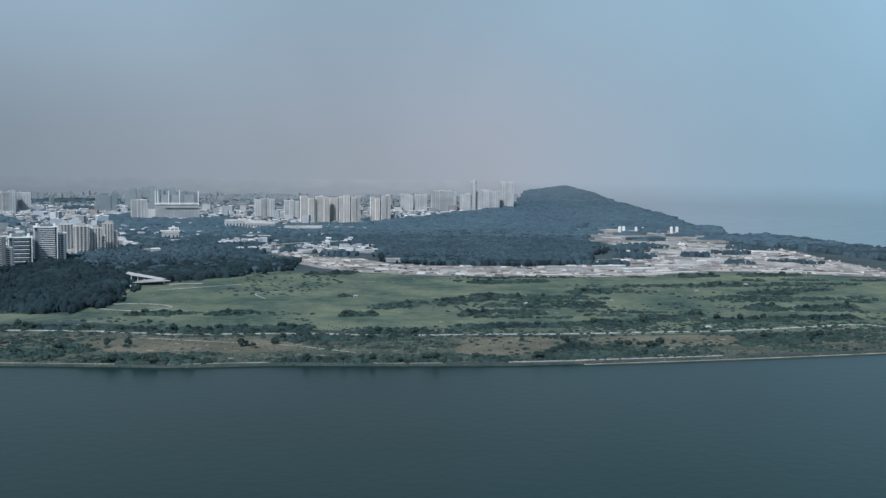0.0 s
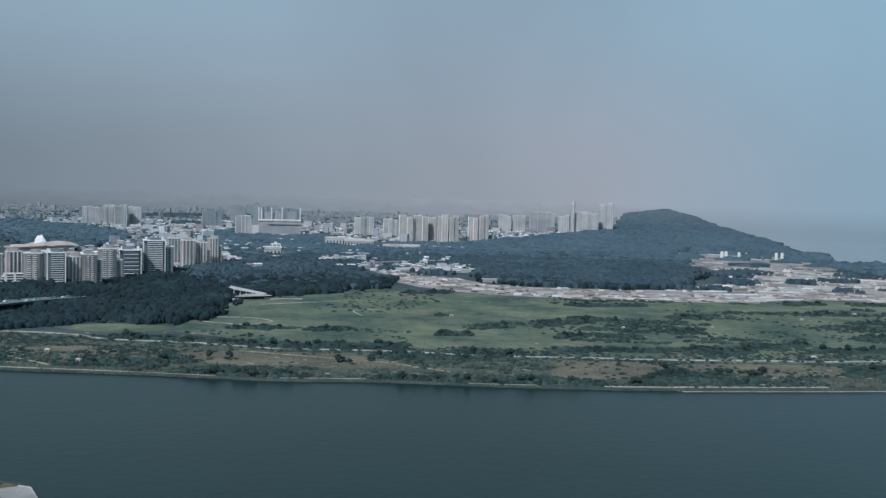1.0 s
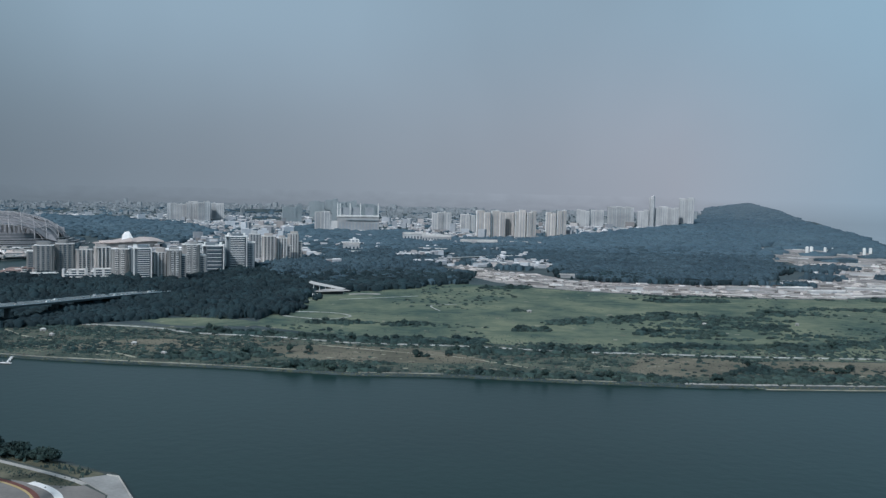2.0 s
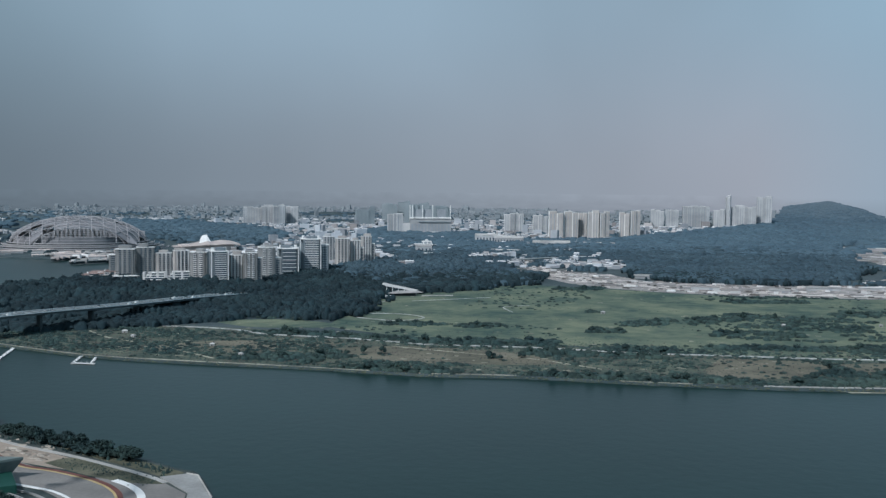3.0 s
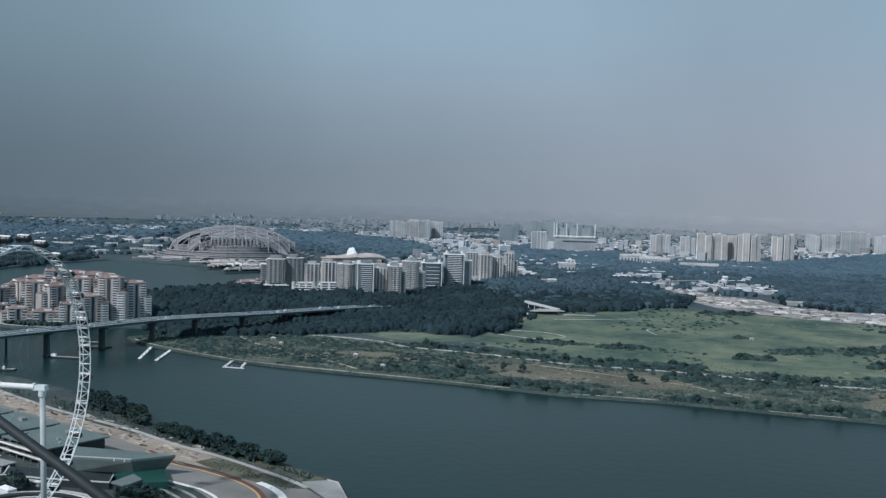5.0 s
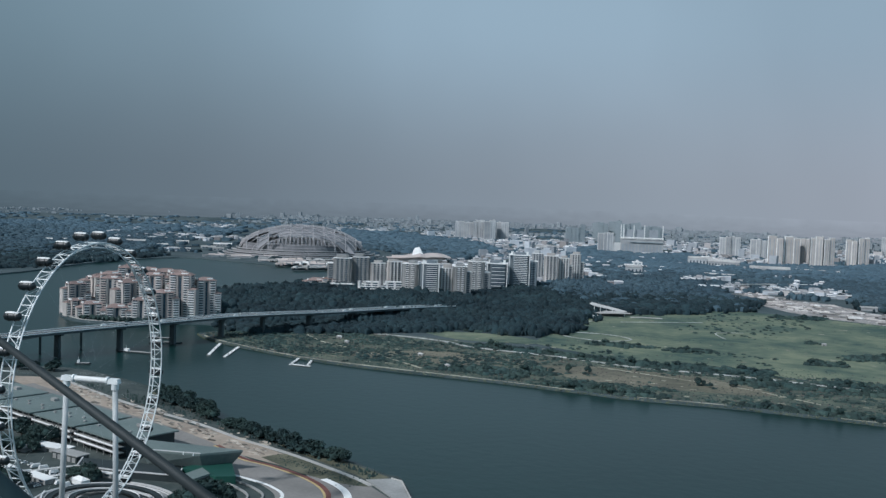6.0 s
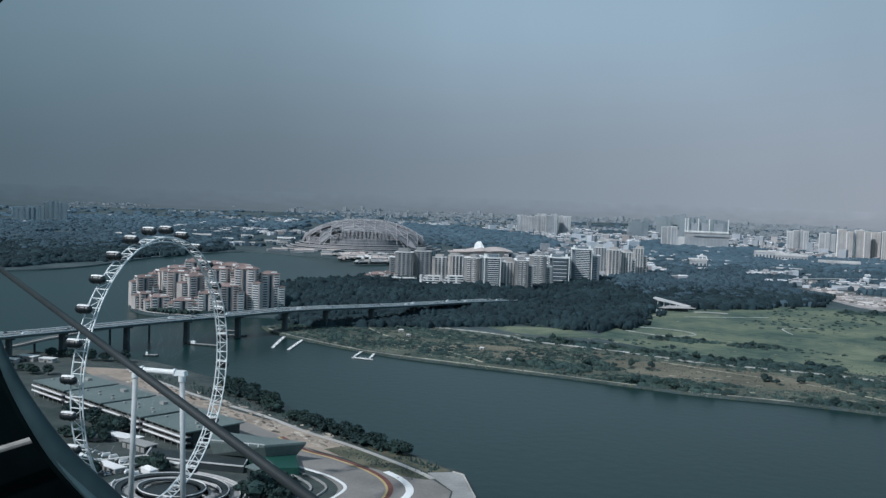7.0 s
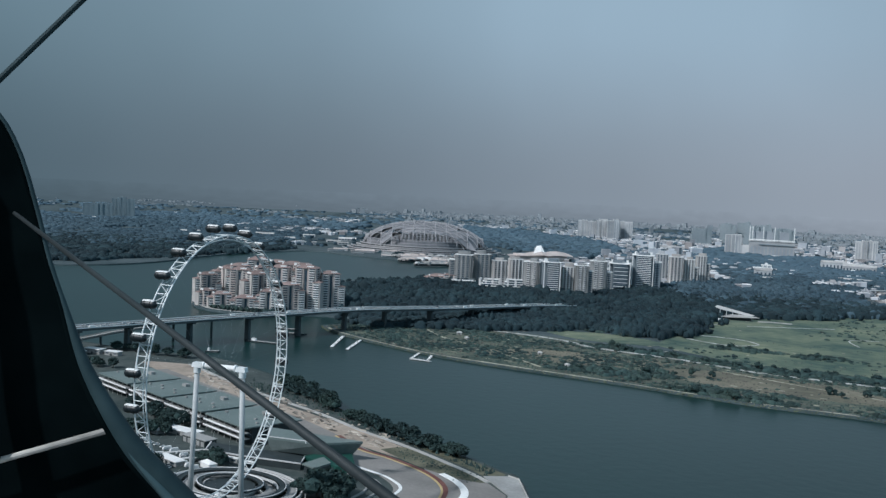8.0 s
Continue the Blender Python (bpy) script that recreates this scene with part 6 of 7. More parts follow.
while made < 7500:
    d = 2300 + 5000 * rf.random() ** 1.15
    az = rf.uniform(-57, 5.5)
    x, y = at_az(az, d)
    if any(inside(x, y, w) for w in ALL_WOODS) or inside(x, y, SITE) or (x < -1060 and y < 2260) or (-1960 < x < -1250 and 2100 < y < 2950):
        made += 0.2
        continue
    left = az < -35
    dens = noise.noise((x * 0.0022, y * 0.0022, 2.0)) + 0.5 * noise.noise((x * 0.008, y * 0.008, 4.0))
    if dens < (0.34 if left else -0.28):
        made += 0.15
        continue
    fx, fy, fz, s = far(x, y)
    tall = d > 3100 and az > -38 and rf.random() < (0.03 if d > 4700 else 0.045)
    w, b, h = (rf.uniform(14, 40), rf.uniform(12, 18), rf.uniform(16, 34)) if tall else (rf.uniform(7, 26), rf.uniform(7, 16), rf.uniform(4, 11))
    a = radians(face_view(x, y, rf.choice((-25, 0, 20)) + rf.uniform(-10, 10)))
    # past 4.7 km haze is put into the walls as a flat grey
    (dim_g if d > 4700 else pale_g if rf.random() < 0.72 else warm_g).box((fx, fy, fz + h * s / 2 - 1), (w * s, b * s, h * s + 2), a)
    if not tall and d < 5000:
        roof_g.box((fx, fy, fz + h * s + 0.7), (w * s * 1.06, b * s * 1.1, 1.4), a, 0.75)
    made += 1
made = 0
while made < 300:   # roofs that look out of the trees behind the meadow
    az, d = rf.uniform(-24, -5), rf.uniform(2220, 3350)
    x, y = at_az(az, d)
    made += 1
    if inside(x, y, SITE) or noise.noise((x * 0.006, y * 0.006, 31.0)) < 0.02:
        continue
    fx, fy, fz, s = far(x, y)
    w, b, h = rf.uniform(5, 20), rf.uniform(5, 10), rf.uniform(9, 14)
    a = radians(face_view(x, y, rf.uniform(-25, 25)))
    (pale_g if rf.random() < 0.6 else warm_g).box((fx, fy, fz + h * s / 2 - 1), (w * s, b * s, h * s + 2), a)
    roof_g.box((fx, fy, fz + h * s + 0.7), (w * s * 1.06, b * s * 1.1, 1.4), a, 0.75)
tagged(part("town_houses", pale_g, M_TOWN), "pale grey houses and blocks of the far town", "buildings", kind="stuff")
tagged(part("warm_houses", warm_g, mat("warm_walls", (0.30, 0.285, 0.285), (0.42, 0.395, 0.39), 0.9, 0.01, 0.1, 0.0, rnd="island", spread=0.4)),
       "pinkish houses of the far town", "buildings", kind="stuff")
tagged(part("skyline_houses", dim_g, mat("hazed_walls", (0.215, 0.245, 0.265), (0.270, 0.297, 0.317), 0.9, 0.01, 0.1, 0.0, rnd="island", spread=0.10)),
       "buildings at the skyline, grey with haze painted in", "buildings", kind="stuff")
tagged(part("town_roofs", roof_g, mat("town_roof", (0.36, 0.36, 0.37), (0.62, 0.61, 0.61), 0.8, 0.006, 0.1, 0.0, rnd="island", spread=0.55)),
       "light roofs of the far town", "roofs", kind="stuff")


def long_roof(x, y, w, d, h, turn, label="long low building with a pale roof among trees", name="low_building", roof=None):
    """Low hall: wall, pitched roof, row of windows."""
    fx, fy, fz, s = far(x, y)
    root = thing(name, label, "building", pose(fx, fy, fz, 0, 0, face_view(fx, fy, turn)), "low buildings of the far bank")
    root.scale = (s, s, s)
    wall = part("wall", Geo().box((0, 0, h / 2 - 1), (w, d, h + 2)), M_PALE, root)
    part("roof", Geo().add([(-w / 2 - 1, -d / 2 - 1, h), (w / 2 + 1, -d / 2 - 1, h), (w / 2 + 1, d / 2 + 1, h), (-w / 2 - 1, d / 2 + 1, h), (-w / 2 - 1, 0, h + d * 0.22), (w / 2 + 1, 0, h + d * 0.22)],
                           [(0, 1, 5, 4), (2, 3, 4, 5), (0, 4, 3), (1, 2, 5), (3, 2, 1, 0)]), roof or M_ROOFW, root)
    if name != "low_building":
        bar("door", (w * 0.2, -d / 2 - 0.1, h * 0.4), (w * 0.12, 0.5, h * 0.8), M_STRIP, wall)
    for k in range(max(3, int(w / 9)) if name == "low_building" else 0):
        bar("window", (-w / 2 + w * (k + 0.5) / max(3, int(w / 9)), -d / 2 - 0.1, h * 0.55), (4, 0.5, h * 0.4), M_GLASS, wall)
    return root


for a in ((-706, 2607, 40, 26, 20, 10), (-640, 2520, 90, 16, 7, -8), (-560, 2470, 60, 14, 6, 12), (-720, 2440, 70, 14, 6, 0), (-500, 2700, 80, 18, 8, -15), (-860, 2520, 60, 16, 8, 20),
          (-420, 3020, 110, 30, 14, 6), (-560, 3080, 90, 30, 22, -4), (-640, 3120, 70, 26, 26, 10), (-300, 3120, 120, 22, 8, -6), (-1330, 3560, 150, 30, 10, 0), (-1000, 2760, 90, 20, 8, 12),
          (-2050, 2600, 56, 20, 7, 0), (-2150, 2420, 48, 16, 6, 8), (-2320, 2500, 60, 20, 7, -10), (-1980, 2330, 40, 12, 6, 5), (-2480, 2320, 62, 20, 7, 4), (-2010, 2480, 44, 14, 5, 12), (-2230, 2620, 40, 14, 6, -6), (-2400, 2700, 50, 16, 6, 2), (-2090, 2270, 36, 12, 5, -9), (-1930, 2420, 42, 14, 6, 3),
          (-1040, 1722, 60, 22, 9, 10)):
    long_roof(*a)
for x, y, w, turn in ((-100, 2090, 40, 5), (20, 1900, 50, 2), (150, 1905, 36, -8), (230, 1960, 60, 10), (330, 2000, 70, 28), (380, 1960, 70, 30), (470, 2040, 80, 15), (520, 2120, 60, -5),
                      (600, 2190, 90, 8), (640, 2080, 50, 0), (720, 2040, 70, -12), (560, 2400, 90, 4), (640, 2480, 80, -4), (540, 2560, 70, 10), (760, 2420, 90, 0), (700, 2640, 100, 6), (600, 2700, 60, 0)):
    long_roof(x, y, w, rf.uniform(8, 14), rf.uniform(3, 6), turn, "low site shed on the sandy building site", "site_shed", rf.choice((M_ROOFW, M_CONC, M_SAND, M_ROOFW)))


def silo(x, y, h, r):
    fx, fy, fz, s = far(x, y)
    root = thing("silo", "white cylindrical cement silo on the building site", "silo", pose(fx, fy, fz), "silos on the building site")
    root.scale = (s, s, s)
    part("tank", Geo().tube((0, 0, 5), (0, 0, h), r, 14), M_WHITE, root)
    part("cone", Geo().tube((0, 0, 2), (0, 0, 5), r * 0.3, 14, r), M_STEEL, root)
    part("cap", Geo().tube((0, 0, h), (0, 0, h + 2), r, 14, r * 0.3), M_STEEL, root)
    for k in range(4):
        part("leg", Geo().tube((r * 0.8 * math.cos(k * 1.57), r * 0.8 * math.sin(k * 1.57), -2), (r * 0.8 * math.cos(k * 1.57), r * 0.8 * math.sin(k * 1.57), 6), 0.5, 6), M_STEEL, root)


for x, y, h, r in ((548, 3130, 22, 5), (562, 3140, 22, 5), (610, 3190, 18, 4), (634, 3200, 16, 4), (704, 3110, 24, 4.5), (722, 3114, 24, 4.5)):
    silo(x, y, h, r)

# the site's far end, on the first of the rising land
far_site = [far(x, y)[:3] for x, y in ((395, 2780), (420, 3000), (440, 3300), (570, 3420), (700, 3380), (790, 3260), (800, 3000), (800, 2790), (600, 2770))]
cx, cy, cz = [sum(p[k] for p in far_site) / len(far_site) for k in range(3)]
tagged(part("far_site", Geo().add([(cx, cy, cz + 2)] + [(x, y, z + 2) for x, y, z in far_site] + [(x, y, z - 4) for x, y, z in far_site],
                                  [(0, 1 + (i + 1) % 9, 1 + i) for i in range(9)] + [(1 + i, 1 + (i + 1) % 9, 10 + (i + 1) % 9, 10 + i) for i in range(9)]), M_SAND),
       "sandy far end of the building site", "building site", kind="structure")
for i in range(26):
    long_roof(rf.uniform(430, 780), rf.uniform(2800, 3330), rf.uniform(14, 52), rf.uniform(5, 10), rf.uniform(2, 4.5), rf.uniform(-25, 25), "low site shed on the sandy building site", "site_shed", rf.choice((M_ROOFW, M_CONC, M_SAND, M_ROOFW)))

# spoil heaps of pale sand on the site
for x, y, w, d, h in ((700, 2120, 130, 34, 9), (820, 2060, 120, 26, 8), (930, 1960, 110, 24, 7), (560, 2010, 80, 20, 5), (120, 1960, 70, 18, 4), (-220, 2110, 60, 20, 5)):
    b = bmesh.new()
    bmesh.ops.create_grid(b, x_segments=24, y_segments=10, size=0.5)
    for v in b.verts:
        k = max(0.0, 1 - (2 * v.co.x) ** 4) * max(0.0, 1 - (2 * v.co.y) ** 2)
        v.co = Vector((v.co.x * w, v.co.y * d, h * k * (0.75 + 0.5 * noise.noise((v.co.x * 6 + x, v.co.y * 3, 0))) - 0.3))
    me = bpy.data.meshes.new("mound")
    b.to_mesh(me)
    b.free()
    me.materials.append(M_SAND)
    ob = tagged(new("sand_mound", me), "long pale pink mound of sand on the site", "mound", "sand mounds of the site")
    ob.matrix_basis = pose(x, y, GROUND + 0.4, 0, 0, face_view(x, y))

# flyover at the edge of the site
fly = thing("flyover", "pale concrete flyover between trees", "flyover", pose(0, 0, 0))
FLY = smooth_line([(-470, 2330), (-400, 2420), (-330, 2500), (-240, 2570)], 5)
part("deck", Geo().ribbon(FLY, 12, 9, 11), M_PATH, fly)
part("parapet", Geo().ribbon([(x + 5, y - 4) for x, y in FLY], 0.8, 11, 12.4), M_WHITE, fly)
for i in range(1, len(FLY), 4):
    part("pier", Geo().tube((FLY[i][0], FLY[i][1], 1), (FLY[i][0], FLY[i][1], 9.2), 1.4, 8), M_CONC, fly)
haul = smooth_line([(-380, 2180), (-300, 2100), (-200, 2010), (-100, 1930), (60, 1870), (330, 1885), (600, 2000), (850, 1930)], 6)
tagged(part("haul_road", Geo().ribbon(haul, 14, GROUND, GROUND + 0.9), mat("pale_haul_road", (0.50, 0.46, 0.43), (0.72, 0.68, 0.64), 0.95, 0.02, 0.2, 0.2)),
       "pale dusty haul road along the meadow's edge", "road", kind="structure")

# ---- unfinished stadium ----
M_TRUSS = mat("pale_truss", (0.30, 0.295, 0.305), (0.42, 0.405, 0.41), 0.7, 0.02, 0.2, 0.0)
M_CLAD = mat("dome_cladding", (0.14, 0.15, 0.165), (0.27, 0.265, 0.275), 0.8, 0.015, 0.08, 0.2)
stad = thing("stadium", "half-built stadium with arched roof trusses and pale terraces", "stadium", pose(-1662, 2474, GROUND, 0, 0, face_view(-1662, 2474)))
SR, SH = 182.0, 88.0


def dome(u, v, k=1.0):
    """u along the width, v in depth, both -1 to 1."""
    q = max(0.0, 1 - u * u - 0.75 * v * v)
    return (u * SR, v * SR * 0.8, 12 + (SH - 12) * math.sqrt(q) * k)


for i in range(13):
    v = -0.9 + 1.8 * i / 12
    ext = math.sqrt(max(0.05, 1 - 0.75 * v * v))
    part("roof_arch", Geo().sweep([dome(ext * math.cos(math.pi * t / 24), v) for t in range(25)], 1.0, 5), M_TRUSS, stad)
for i in range(11):
    u = -0.85 + 1.7 * i / 10
    ext = math.sqrt(max(0.05, (1 - u * u) / 0.75))
    part("roof_purlin", Geo().sweep([dome(u, max(-0.98, min(0.98, ext * math.cos(math.pi * t / 16)))) for t in range(17)], 1.1, 5), M_TRUSS, stad)
for i in range(8):
    for j in range(12):
        if rf.random() < 0.93:
            u0, u1, v0, v1 = -1.0 + 0.1667 * j, -1.0 + 0.1667 * (j + 1), -0.85 + 0.2125 * i, -0.85 + 0.2125 * (i + 1)
            if u0 * u0 + 0.75 * v0 * v0 < 1.05 and u1 * u1 + 0.75 * v1 * v1 < 1.05:
                g = Geo().add([dome(u0, v0, 0.985), dome(u1, v0, 0.985), dome(u1, v1, 0.985), dome(u0, v1, 0.985)] + [dome(u0, v0, 0.96), dome(u1, v0, 0.96), dome(u1, v1, 0.96), dome(u0, v1, 0.96)],
                              [(0, 1, 2, 3), (7, 6, 5, 4), (0, 4, 5, 1), (1, 5, 6, 2), (2, 6, 7, 3), (3, 7, 4, 0)])
                part("roof_panel", g, M_CLAD, stad)
for i in range(-6, 7):   # crossing diagonals of the roof lattice
    for s2 in (-1, 1):
        line = [(i * 0.24 + s2 * t * 0.08, -0.9 + t * 0.12) for t in range(16)]
        line = [p for p in line if p[0] ** 2 + 0.75 * p[1] ** 2 < 0.95]
        if len(line) > 3:
            part("lattice_bar", Geo().sweep([dome(u, v, 1.01) for u, v in line], 0.7, 4), M_TRUSS, stad)
for k in range(5):
    r = 1.0 + 0.07 * k
    pts = [(SR * r * math.cos(math.pi * (t / 30) + math.pi), SR * 0.82 * r * math.sin(math.pi * (t / 30) + math.pi), 0) for t in range(31)]
    part("terrace", Geo().ribbon(pts, 9, 0, 20 - 4.4 * k), M_CONC if k % 2 else M_DARK, stad)
    part("terrace_edge", Geo().ribbon([(x * 1.03, y * 1.03, z) for x, y, z in pts], 2.0, 18.5 - 4.4 * k, 21 - 4.4 * k), M_TRUSS, stad)
front = [(SR * 0.93 * math.cos(math.pi * (t / 30) + math.pi), SR * 0.75 * math.sin(math.pi * (t / 30) + math.pi), 0) for t in range(31)]
back = [(SR * 0.92 * math.cos(math.pi * t / 30), SR * 0.72 * math.sin(math.pi * t / 30), 0) for t in range(31)]
part("rear_stand", Geo().ribbon(back, 14, 0, 44), M_TRUSS, stad, "dull rear stand")
ARCH_V = -0.9
for k in range(5):   # lattice screen closing the front arch
    zk, half = 38 + 5.0 * k, SR * math.sqrt(max(0.04, 0.39 - ((26.0 + 5.0 * k) / 76.0) ** 2))
    part("screen_rail", Geo().tube((-half, ARCH_V * SR * 0.8, zk), (half, ARCH_V * SR * 0.8, zk), 0.8, 5), M_TRUSS, stad)
for k in range(19):
    u = -0.54 + 0.06 * k
    top = 12 + 76 * math.sqrt(max(0.0, 1 - u * u - 0.75 * ARCH_V * ARCH_V))
    part("screen_bar", Geo().box((u * SR, ARCH_V * SR * 0.8, (34 + top) / 2), (5.2, 1.0, max(1.0, top - 34))), M_CLAD, stad)
part("facade", Geo().ribbon(front, 5, 0, 36), M_CLAD, stad, "dull unfinished facade")
for k in range(4):
    part("facade_rail", Geo().ribbon(front, 6.5, 10 + 8 * k, 11.6 + 8 * k), M_TRUSS, stad)
part("inner_bowl", Geo().tube((0, 0, -2), (0, 0, 14), SR * 0.75, 40, SR * 0.9), M_DARK, stad)
part("mast", Geo().tube((SR * 0.62, 40, 0), (SR * 0.62, 40, 92), 1.0, 6), M_TRUSS, stad)
sheet("sports_ground", [(-1480, 2125), (-1352, 2105), (-1230, 2040), (-1180, 2200), (-1300, 2330), (-1420, 2300)], GROUND + 0.4, M_SAND, "bare building ground by the basin", "building site")

for i in range(22):
    long_roof(-1300 - i * 23 + rf.uniform(-15, 15), 2130 + (i % 4) * 38 + rf.uniform(-10, 10) + 3 * i, rf.uniform(22, 80), rf.uniform(8, 14), rf.uniform(3, 7), rf.uniform(-14, 14),
              "long low site building beside the stadium", "site_building", rf.choice((M_ROOFW, M_CONC, M_SAND, M_PINK)))
# long decks of the unfinished waterfront terraces below the stadium
for pts in ([(-1545, 2160), (-1515, 2240), (-1458, 2317)], [(-1456, 2059), (-1436, 2148), (-1391, 2211)], [(-1366, 1997), (-1312, 2085)]):
    root = thing("waterfront_terrace", "long pale unfinished terrace deck by the basin", "terrace", pose(0, 0, 0), "terraces by the basin")
    line = smooth_line(pts, 8) if len(pts) > 2 else [(pts[0][0] + (pts[1][0] - pts[0][0]) * t / 8, pts[0][1] + (pts[1][1] - pts[0][1]) * t / 8) for t in range(9)]
    part("deck", Geo().ribbon(line, 13, GROUND + 4.2, GROUND + 6.0), M_ROOFW, root)
    part("wall", Geo().ribbon(line, 9, GROUND - 1, GROUND + 4.2), M_DARK, root)
    for i in range(0, len(line), 2):
        part("shed", Geo().box((line[i][0] + 4, line[i][1] + 6, GROUND + 5.5), (rf.uniform(9, 24), 6, rf.uniform(4, 9)), rf.uniform(-0.3, 0.3)), rf.choice((M_PLASTER, M_CONC, M_PINK)), root)
# round hall with a swept roof
hall = thing("sports_hall", "sports hall with a swept pale roof and bright peak", "sports hall", pose(-1290, 2500, GROUND, 0, 0, face_view(-1290, 2500, 10)))
HW, HD = 88.0, 56.0
vs, fs = [], []
for i in range(13):
    for j in range(9):
        u, v = -1 + i / 6, -1 + j / 4
        z = 13 + (16 * (1 + u) ** 1.6 if u <= 0 else 6 + 9 * math.sin(math.pi * u) ** 0.8) * (1 - 0.6 * v * v)
        vs.append((u * HW, v * HD * (1 - 0.45 * abs(u)), z))
for i in range(12):
    for j in range(8):
        p = i * 9 + j
        fs.append((p, p + 9, p + 10, p + 1))
part("roof", Geo().add(vs, fs).add([(x, y, z - 2) for x, y, z in vs], [tuple(reversed(q)) for q in fs]), M_PINK, hall, "swept pale roof")
part("wall", Geo().prism([(-HW * 0.8, -HD * 0.55), (0, -HD * 0.85), (HW * 0.8, -HD * 0.55), (HW * 0.8, HD * 0.55), (0, HD * 0.85), (-HW * 0.8, HD * 0.55)], -2, 17), M_PINK, hall)
part("peak", Geo().add([(-22, -22, 20), (-4, -30, 18), (10, -20, 21), (2, 0, 40), (-10, 0, 38), (-14, 8, 30), (6, 8, 30)], [(0, 1, 3, 4), (1, 2, 3), (0, 4, 5), (2, 6, 3), (4, 3, 6, 5), (0, 5, 6, 2, 1)]),
     M_WHITE, hall, "bright white peak", at=Matrix.Diagonal((1.0, 1.1, 1.08, 1)))

# ---- garden pavilion at the meadow's edge ----
gard = thing("garden_pavilion", "white garden pavilion with two pointed wing roofs", "pavilion", pose(-478, 1628, GROUND, 0, 0, face_view(-478, 1628)))


def blade(pts, t=0.8):
    n = len(pts)
    return Geo().add(list(pts) + [(x, y, z - t) for x, y, z in pts], [tuple(range(n)), tuple(range(2 * n - 1, n - 1, -1))] + [(i, n + i, n + (i + 1) % n, (i + 1) % n) for i in range(n)])


part("upper_wing", blade([(-34, 8, 19), (-31, 13, 21), (28, 10, 9), (20, 5, 8.4), (-26, 5, 16)]), M_ROOFW, gard)
part("lower_wing", blade([(-24, -6, 5.5), (-8, 0, 9.0), (16, 0, 9.5), (36, -4, 7.0), (10, -9, 6.4), (-12, -10, 5.4)]), M_ROOFW, gard)
part("wall", Geo().prism([(-22, -4), (24, -4), (24, 10), (-24, 10)], -1, 5), M_DARK, gard)
part("terrace", Geo().prism([(-44, -30), (-14, -26), (-12, -8), (-30, -6), (-48, -18)], -1, 1.6), M_PLASTER, gard)
part("ramp", Geo().ribbon([(34, -4), (60, 2), (86, 0)], 6, -1, 1.4), M_PATH, gard)
for k in range(6):
    part("column", Geo().tube((-26 + k * 10, 8, -1), (-26 + k * 10, 8, 17 - k * 2.2), 0.5, 8), M_STEEL, gard)

# small pale marks in woods and meadow: huts by the paths
for x, y, w in ((-620, 1560, 6), (-560, 1700, 10), (-600, 1900, 12), (-700, 1480, 8), (-560, 1440, 7), (120, 1440, 8), (250, 1480, 7), (410, 1620, 9), (-130, 1500, 10), (330, 1240, 10), (520, 1720, 9),
                (-660, 1090, 9), (-540, 1060, 8), (-690, 1120, 10), (-480, 1010, 8)):
    hut = thing("garden_hut", "small pale-roofed hut among bushes", "hut", pose(x, y, GROUND, 0, 0, rf.uniform(-30, 30)), "huts of the park")
    w *= 0.65
    part("wall", Geo().box((0, 0, 1.2), (w, w * 0.5, 3.0)), M_CONC, hut)
    part("roof", hip_roof(w, w * 0.5, 1.4, 0.6), M_ROOFW, hut, at=Matrix.Translation((0, 0, 2.7)))
    bar("door", (0, -w * 0.25 - 0.05, 1.0), (1.2, 0.12, 2.0), M_DARK, hut)

# ---- the viewer's own deck: dark curved frame, steel rod and strut ----
# the bar's highlight, painted as a lighter teal strip of its own
M_HIGHLIGHT = mat("teal_frame_highlight", (0.034, 0.064, 0.073), (0.062, 0.102, 0.112), 0.5, 2.0, 14.0, 0.1, spec=0.2)
M_FRAME = mat("dark_teal_frame_paint", (0.013, 0.028, 0.033), (0.032, 0.057, 0.064), 0.6, 2.0, 14.0, 0.1, spec=0.15)
# near-black puts the unlit interior's darkness into the panel
M_BLACK = mat("unlit_panel_and_frame_black", (0.0012, 0.0026, 0.0030), (0.0035, 0.0065, 0.0072), 0.9, 1.5, 9.0, 0.05, spec=0.0)
M_ROD = mat("grey_steel_rod", (0.014, 0.020, 0.022), (0.026, 0.035, 0.038), 0.6, 3.0, 20.0, 0.1)
M_SILL = mat("pale_sill", (0.22, 0.21, 0.195), (0.46, 0.44, 0.405), 0.7, 5.0, 22.0, 0.2)
left, fwd = Vector((-0.838, -0.544, -0.05)), Vector((-0.541, 0.839, -0.062))
CURVE = [Vector(p) for p in smooth_line([(-2.76, 1.42, 195.60), (-2.69, 1.46, 195.33), (-2.64, 1.48, 195.17), (-2.59, 1.51, 195.07), (-2.53, 1.54, 194.87), (-2.49, 1.55, 194.75), (-2.44, 1.58, 194.60),
                                         (-2.39, 1.60, 194.49), (-2.32, 1.63, 194.38), (-2.25, 1.67, 194.28), (-2.15, 1.73, 194.17), (-2.01, 1.81, 194.02), (-1.75, 1.98, 193.78), (-1.5, 2.15, 193.3)], 4)]
CURVE = [p - left * 0.036 * min(1.0, max(0.15, (195.35 - p.z) / 0.35)) for p in CURVE]
frame_t = thing("window_frame", "curved dark frame with a panel blackened for the unlit interior", "window frame", pose(0, 0, 0))
GIRTH = [0.007 + 0.029 * min(1.0, max(0.0, (194.66 - p.z) / 0.48)) for p in CURVE]
part("frame_bar", Geo().sweep([p + left * r for p, r in zip(CURVE, GIRTH)], GIRTH, 12), M_FRAME, frame_t, smooth=True)
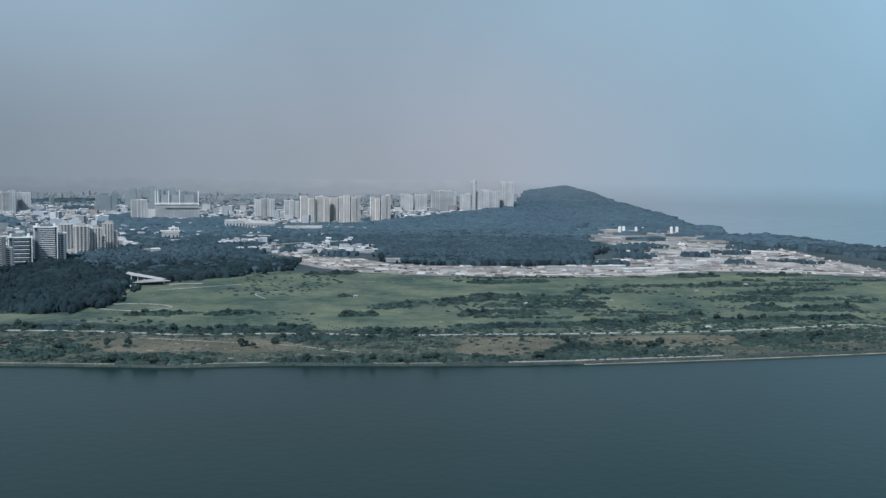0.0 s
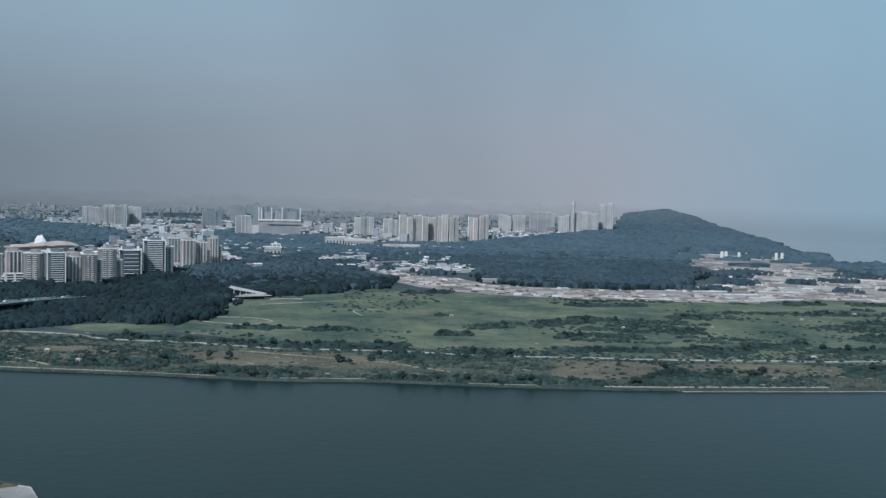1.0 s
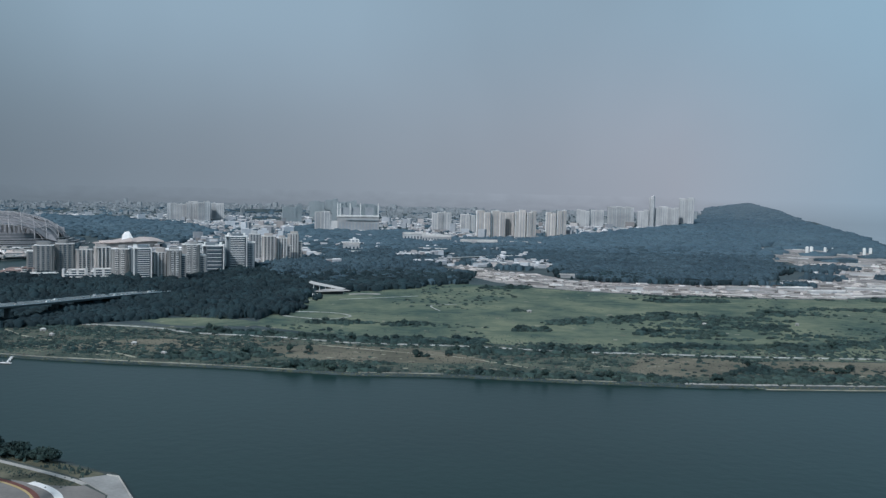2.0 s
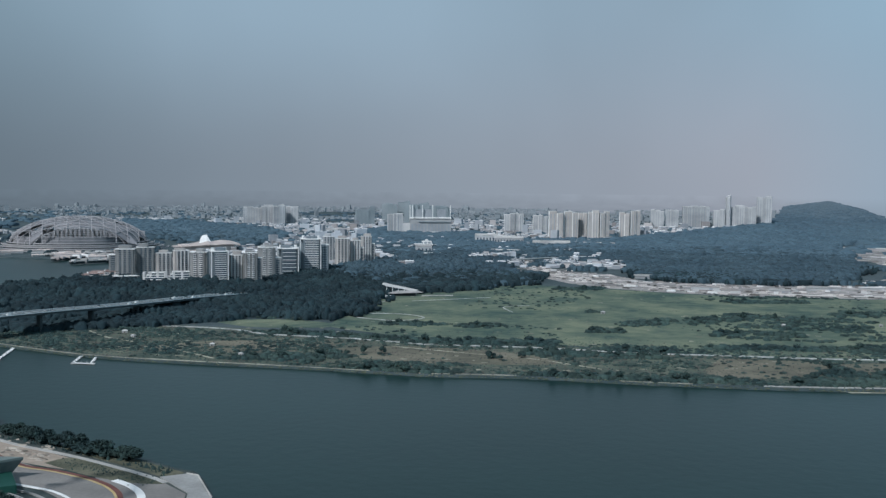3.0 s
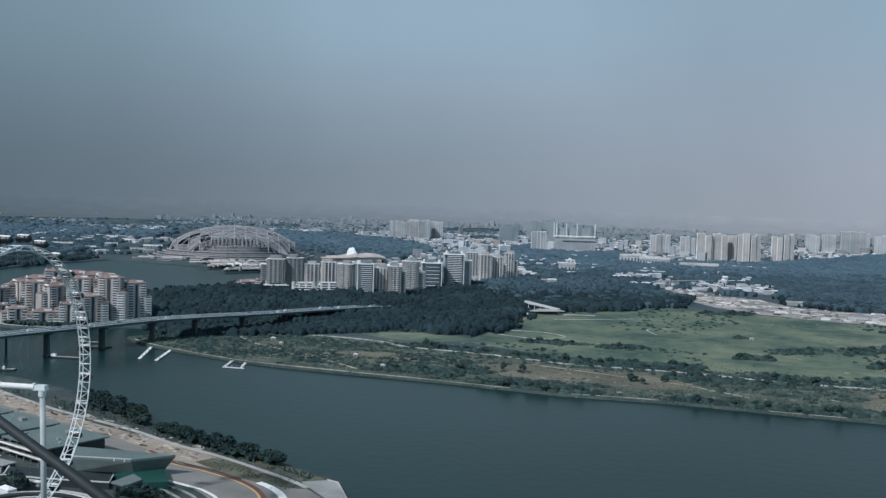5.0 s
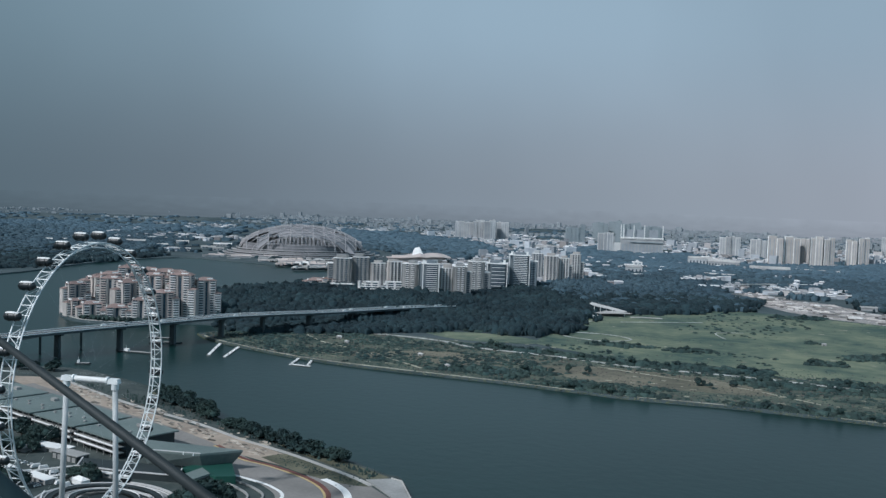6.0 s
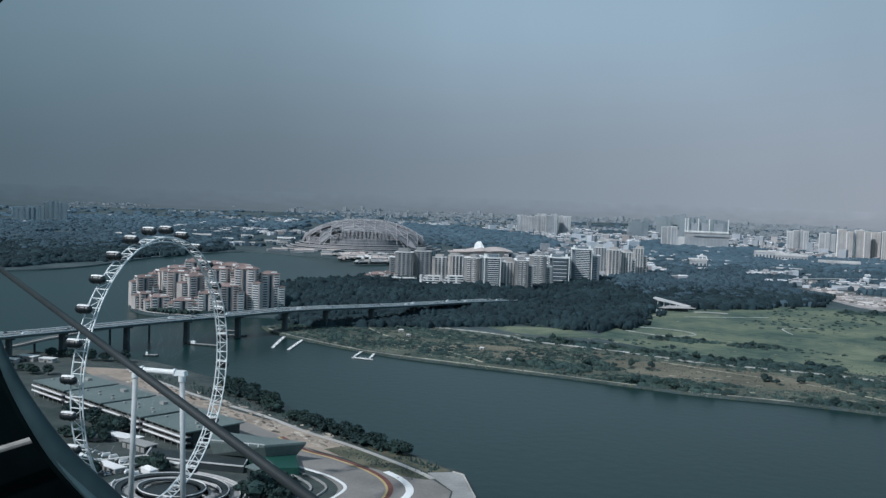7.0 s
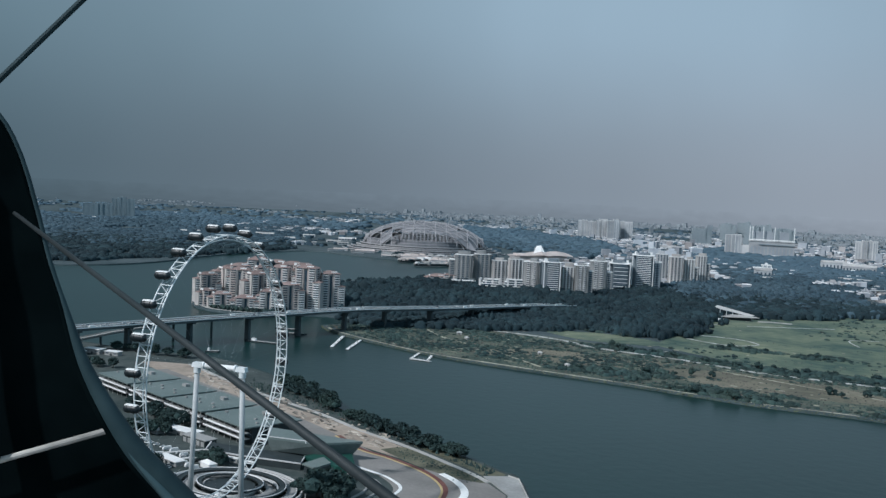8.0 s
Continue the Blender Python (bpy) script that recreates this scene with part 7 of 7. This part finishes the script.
part("frame_bead", Geo().sweep([p + left * r * 1.25 - fwd * r * 0.8 for p, r in zip(CURVE, GIRTH)][34:], [r * 0.36 * min(1.0, i / 6) + 0.001 for i, r in enumerate(GIRTH[34:])], 8), M_HIGHLIGHT, frame_t, "highlight put on as a lighter teal strip", smooth=True)
part("frame_gasket", Geo().sweep([p + left * (r * 1.95) - fwd * r * 0.35 for p, r in zip(CURVE, GIRTH)], [0.004 + r * 0.3 for r in GIRTH], 8), M_BLACK, frame_t, smooth=True)
n = len(CURVE)
HELD = Vector((-0.217, -0.064, EYE))
edge = [HELD + (p + left * r * 1.6 - HELD) * 1.135 for p, r in zip(CURVE, GIRTH)]
wide = [p + left * 1.9 for p in edge]
g = Geo()
g.add(edge + wide + [p + fwd * 0.03 for p in edge] + [p + fwd * 0.03 for p in wide],
      [(i, i + 1, n + i + 1, n + i) for i in range(n - 1)] + [(2 * n + i, 3 * n + i, 3 * n + i + 1, 2 * n + i + 1) for i in range(n - 1)] + [(i, 2 * n + i, 2 * n + i + 1, i + 1) for i in range(n - 1)])
part("panel", g, M_BLACK, frame_t, "black panel standing for the unlit interior")
part("post", Geo().tube((-3.02, 1.50, 195.10), (-2.80, 1.62, 194.16), 0.035, 8), M_BLACK, frame_t, "black window post")
part("sill", Geo().tube((-3.06, 1.46, 194.05), (-2.505, 1.853, 194.272), 0.0092, 10), M_SILL, frame_t, "pale sill strip")
rod = thing("stay_rod", "thin grey steel stay rod running to the frame", "steel rod", pose(0, 0, 0))
part("rod", Geo().tube((-2.755, 1.656, 194.866), (-0.60, 0.608, 194.705), 0.0054, 14), M_ROD, rod, smooth=True)
strut_t = thing("roof_strut", "thin dark steel strut above the frame", "steel strut", pose(0, 0, 0))
part("bar", Geo().tube((-3.3, 1.5, 194.82), (-2.62, 2.03, 195.74), 0.0095, 8), M_FRAME, strut_t)
deck = tagged(part("viewing_deck", Geo().prism([(3.4 * math.cos(t * math.pi / 16), 3.4 * math.sin(t * math.pi / 16) - 0.6) for t in range(32)], 193.0, 193.3), M_CONC),
              "plain grey floor of the viewing deck", "floor", kind="structure")
tower = tagged(part("hotel_tower", Geo().prism([(-20, -26), (20, -26), (20, 1.5), (-20, 1.5)], 0, 193.0), M_CONC), "plain grey tower under the viewing deck", "tower", kind="structure")
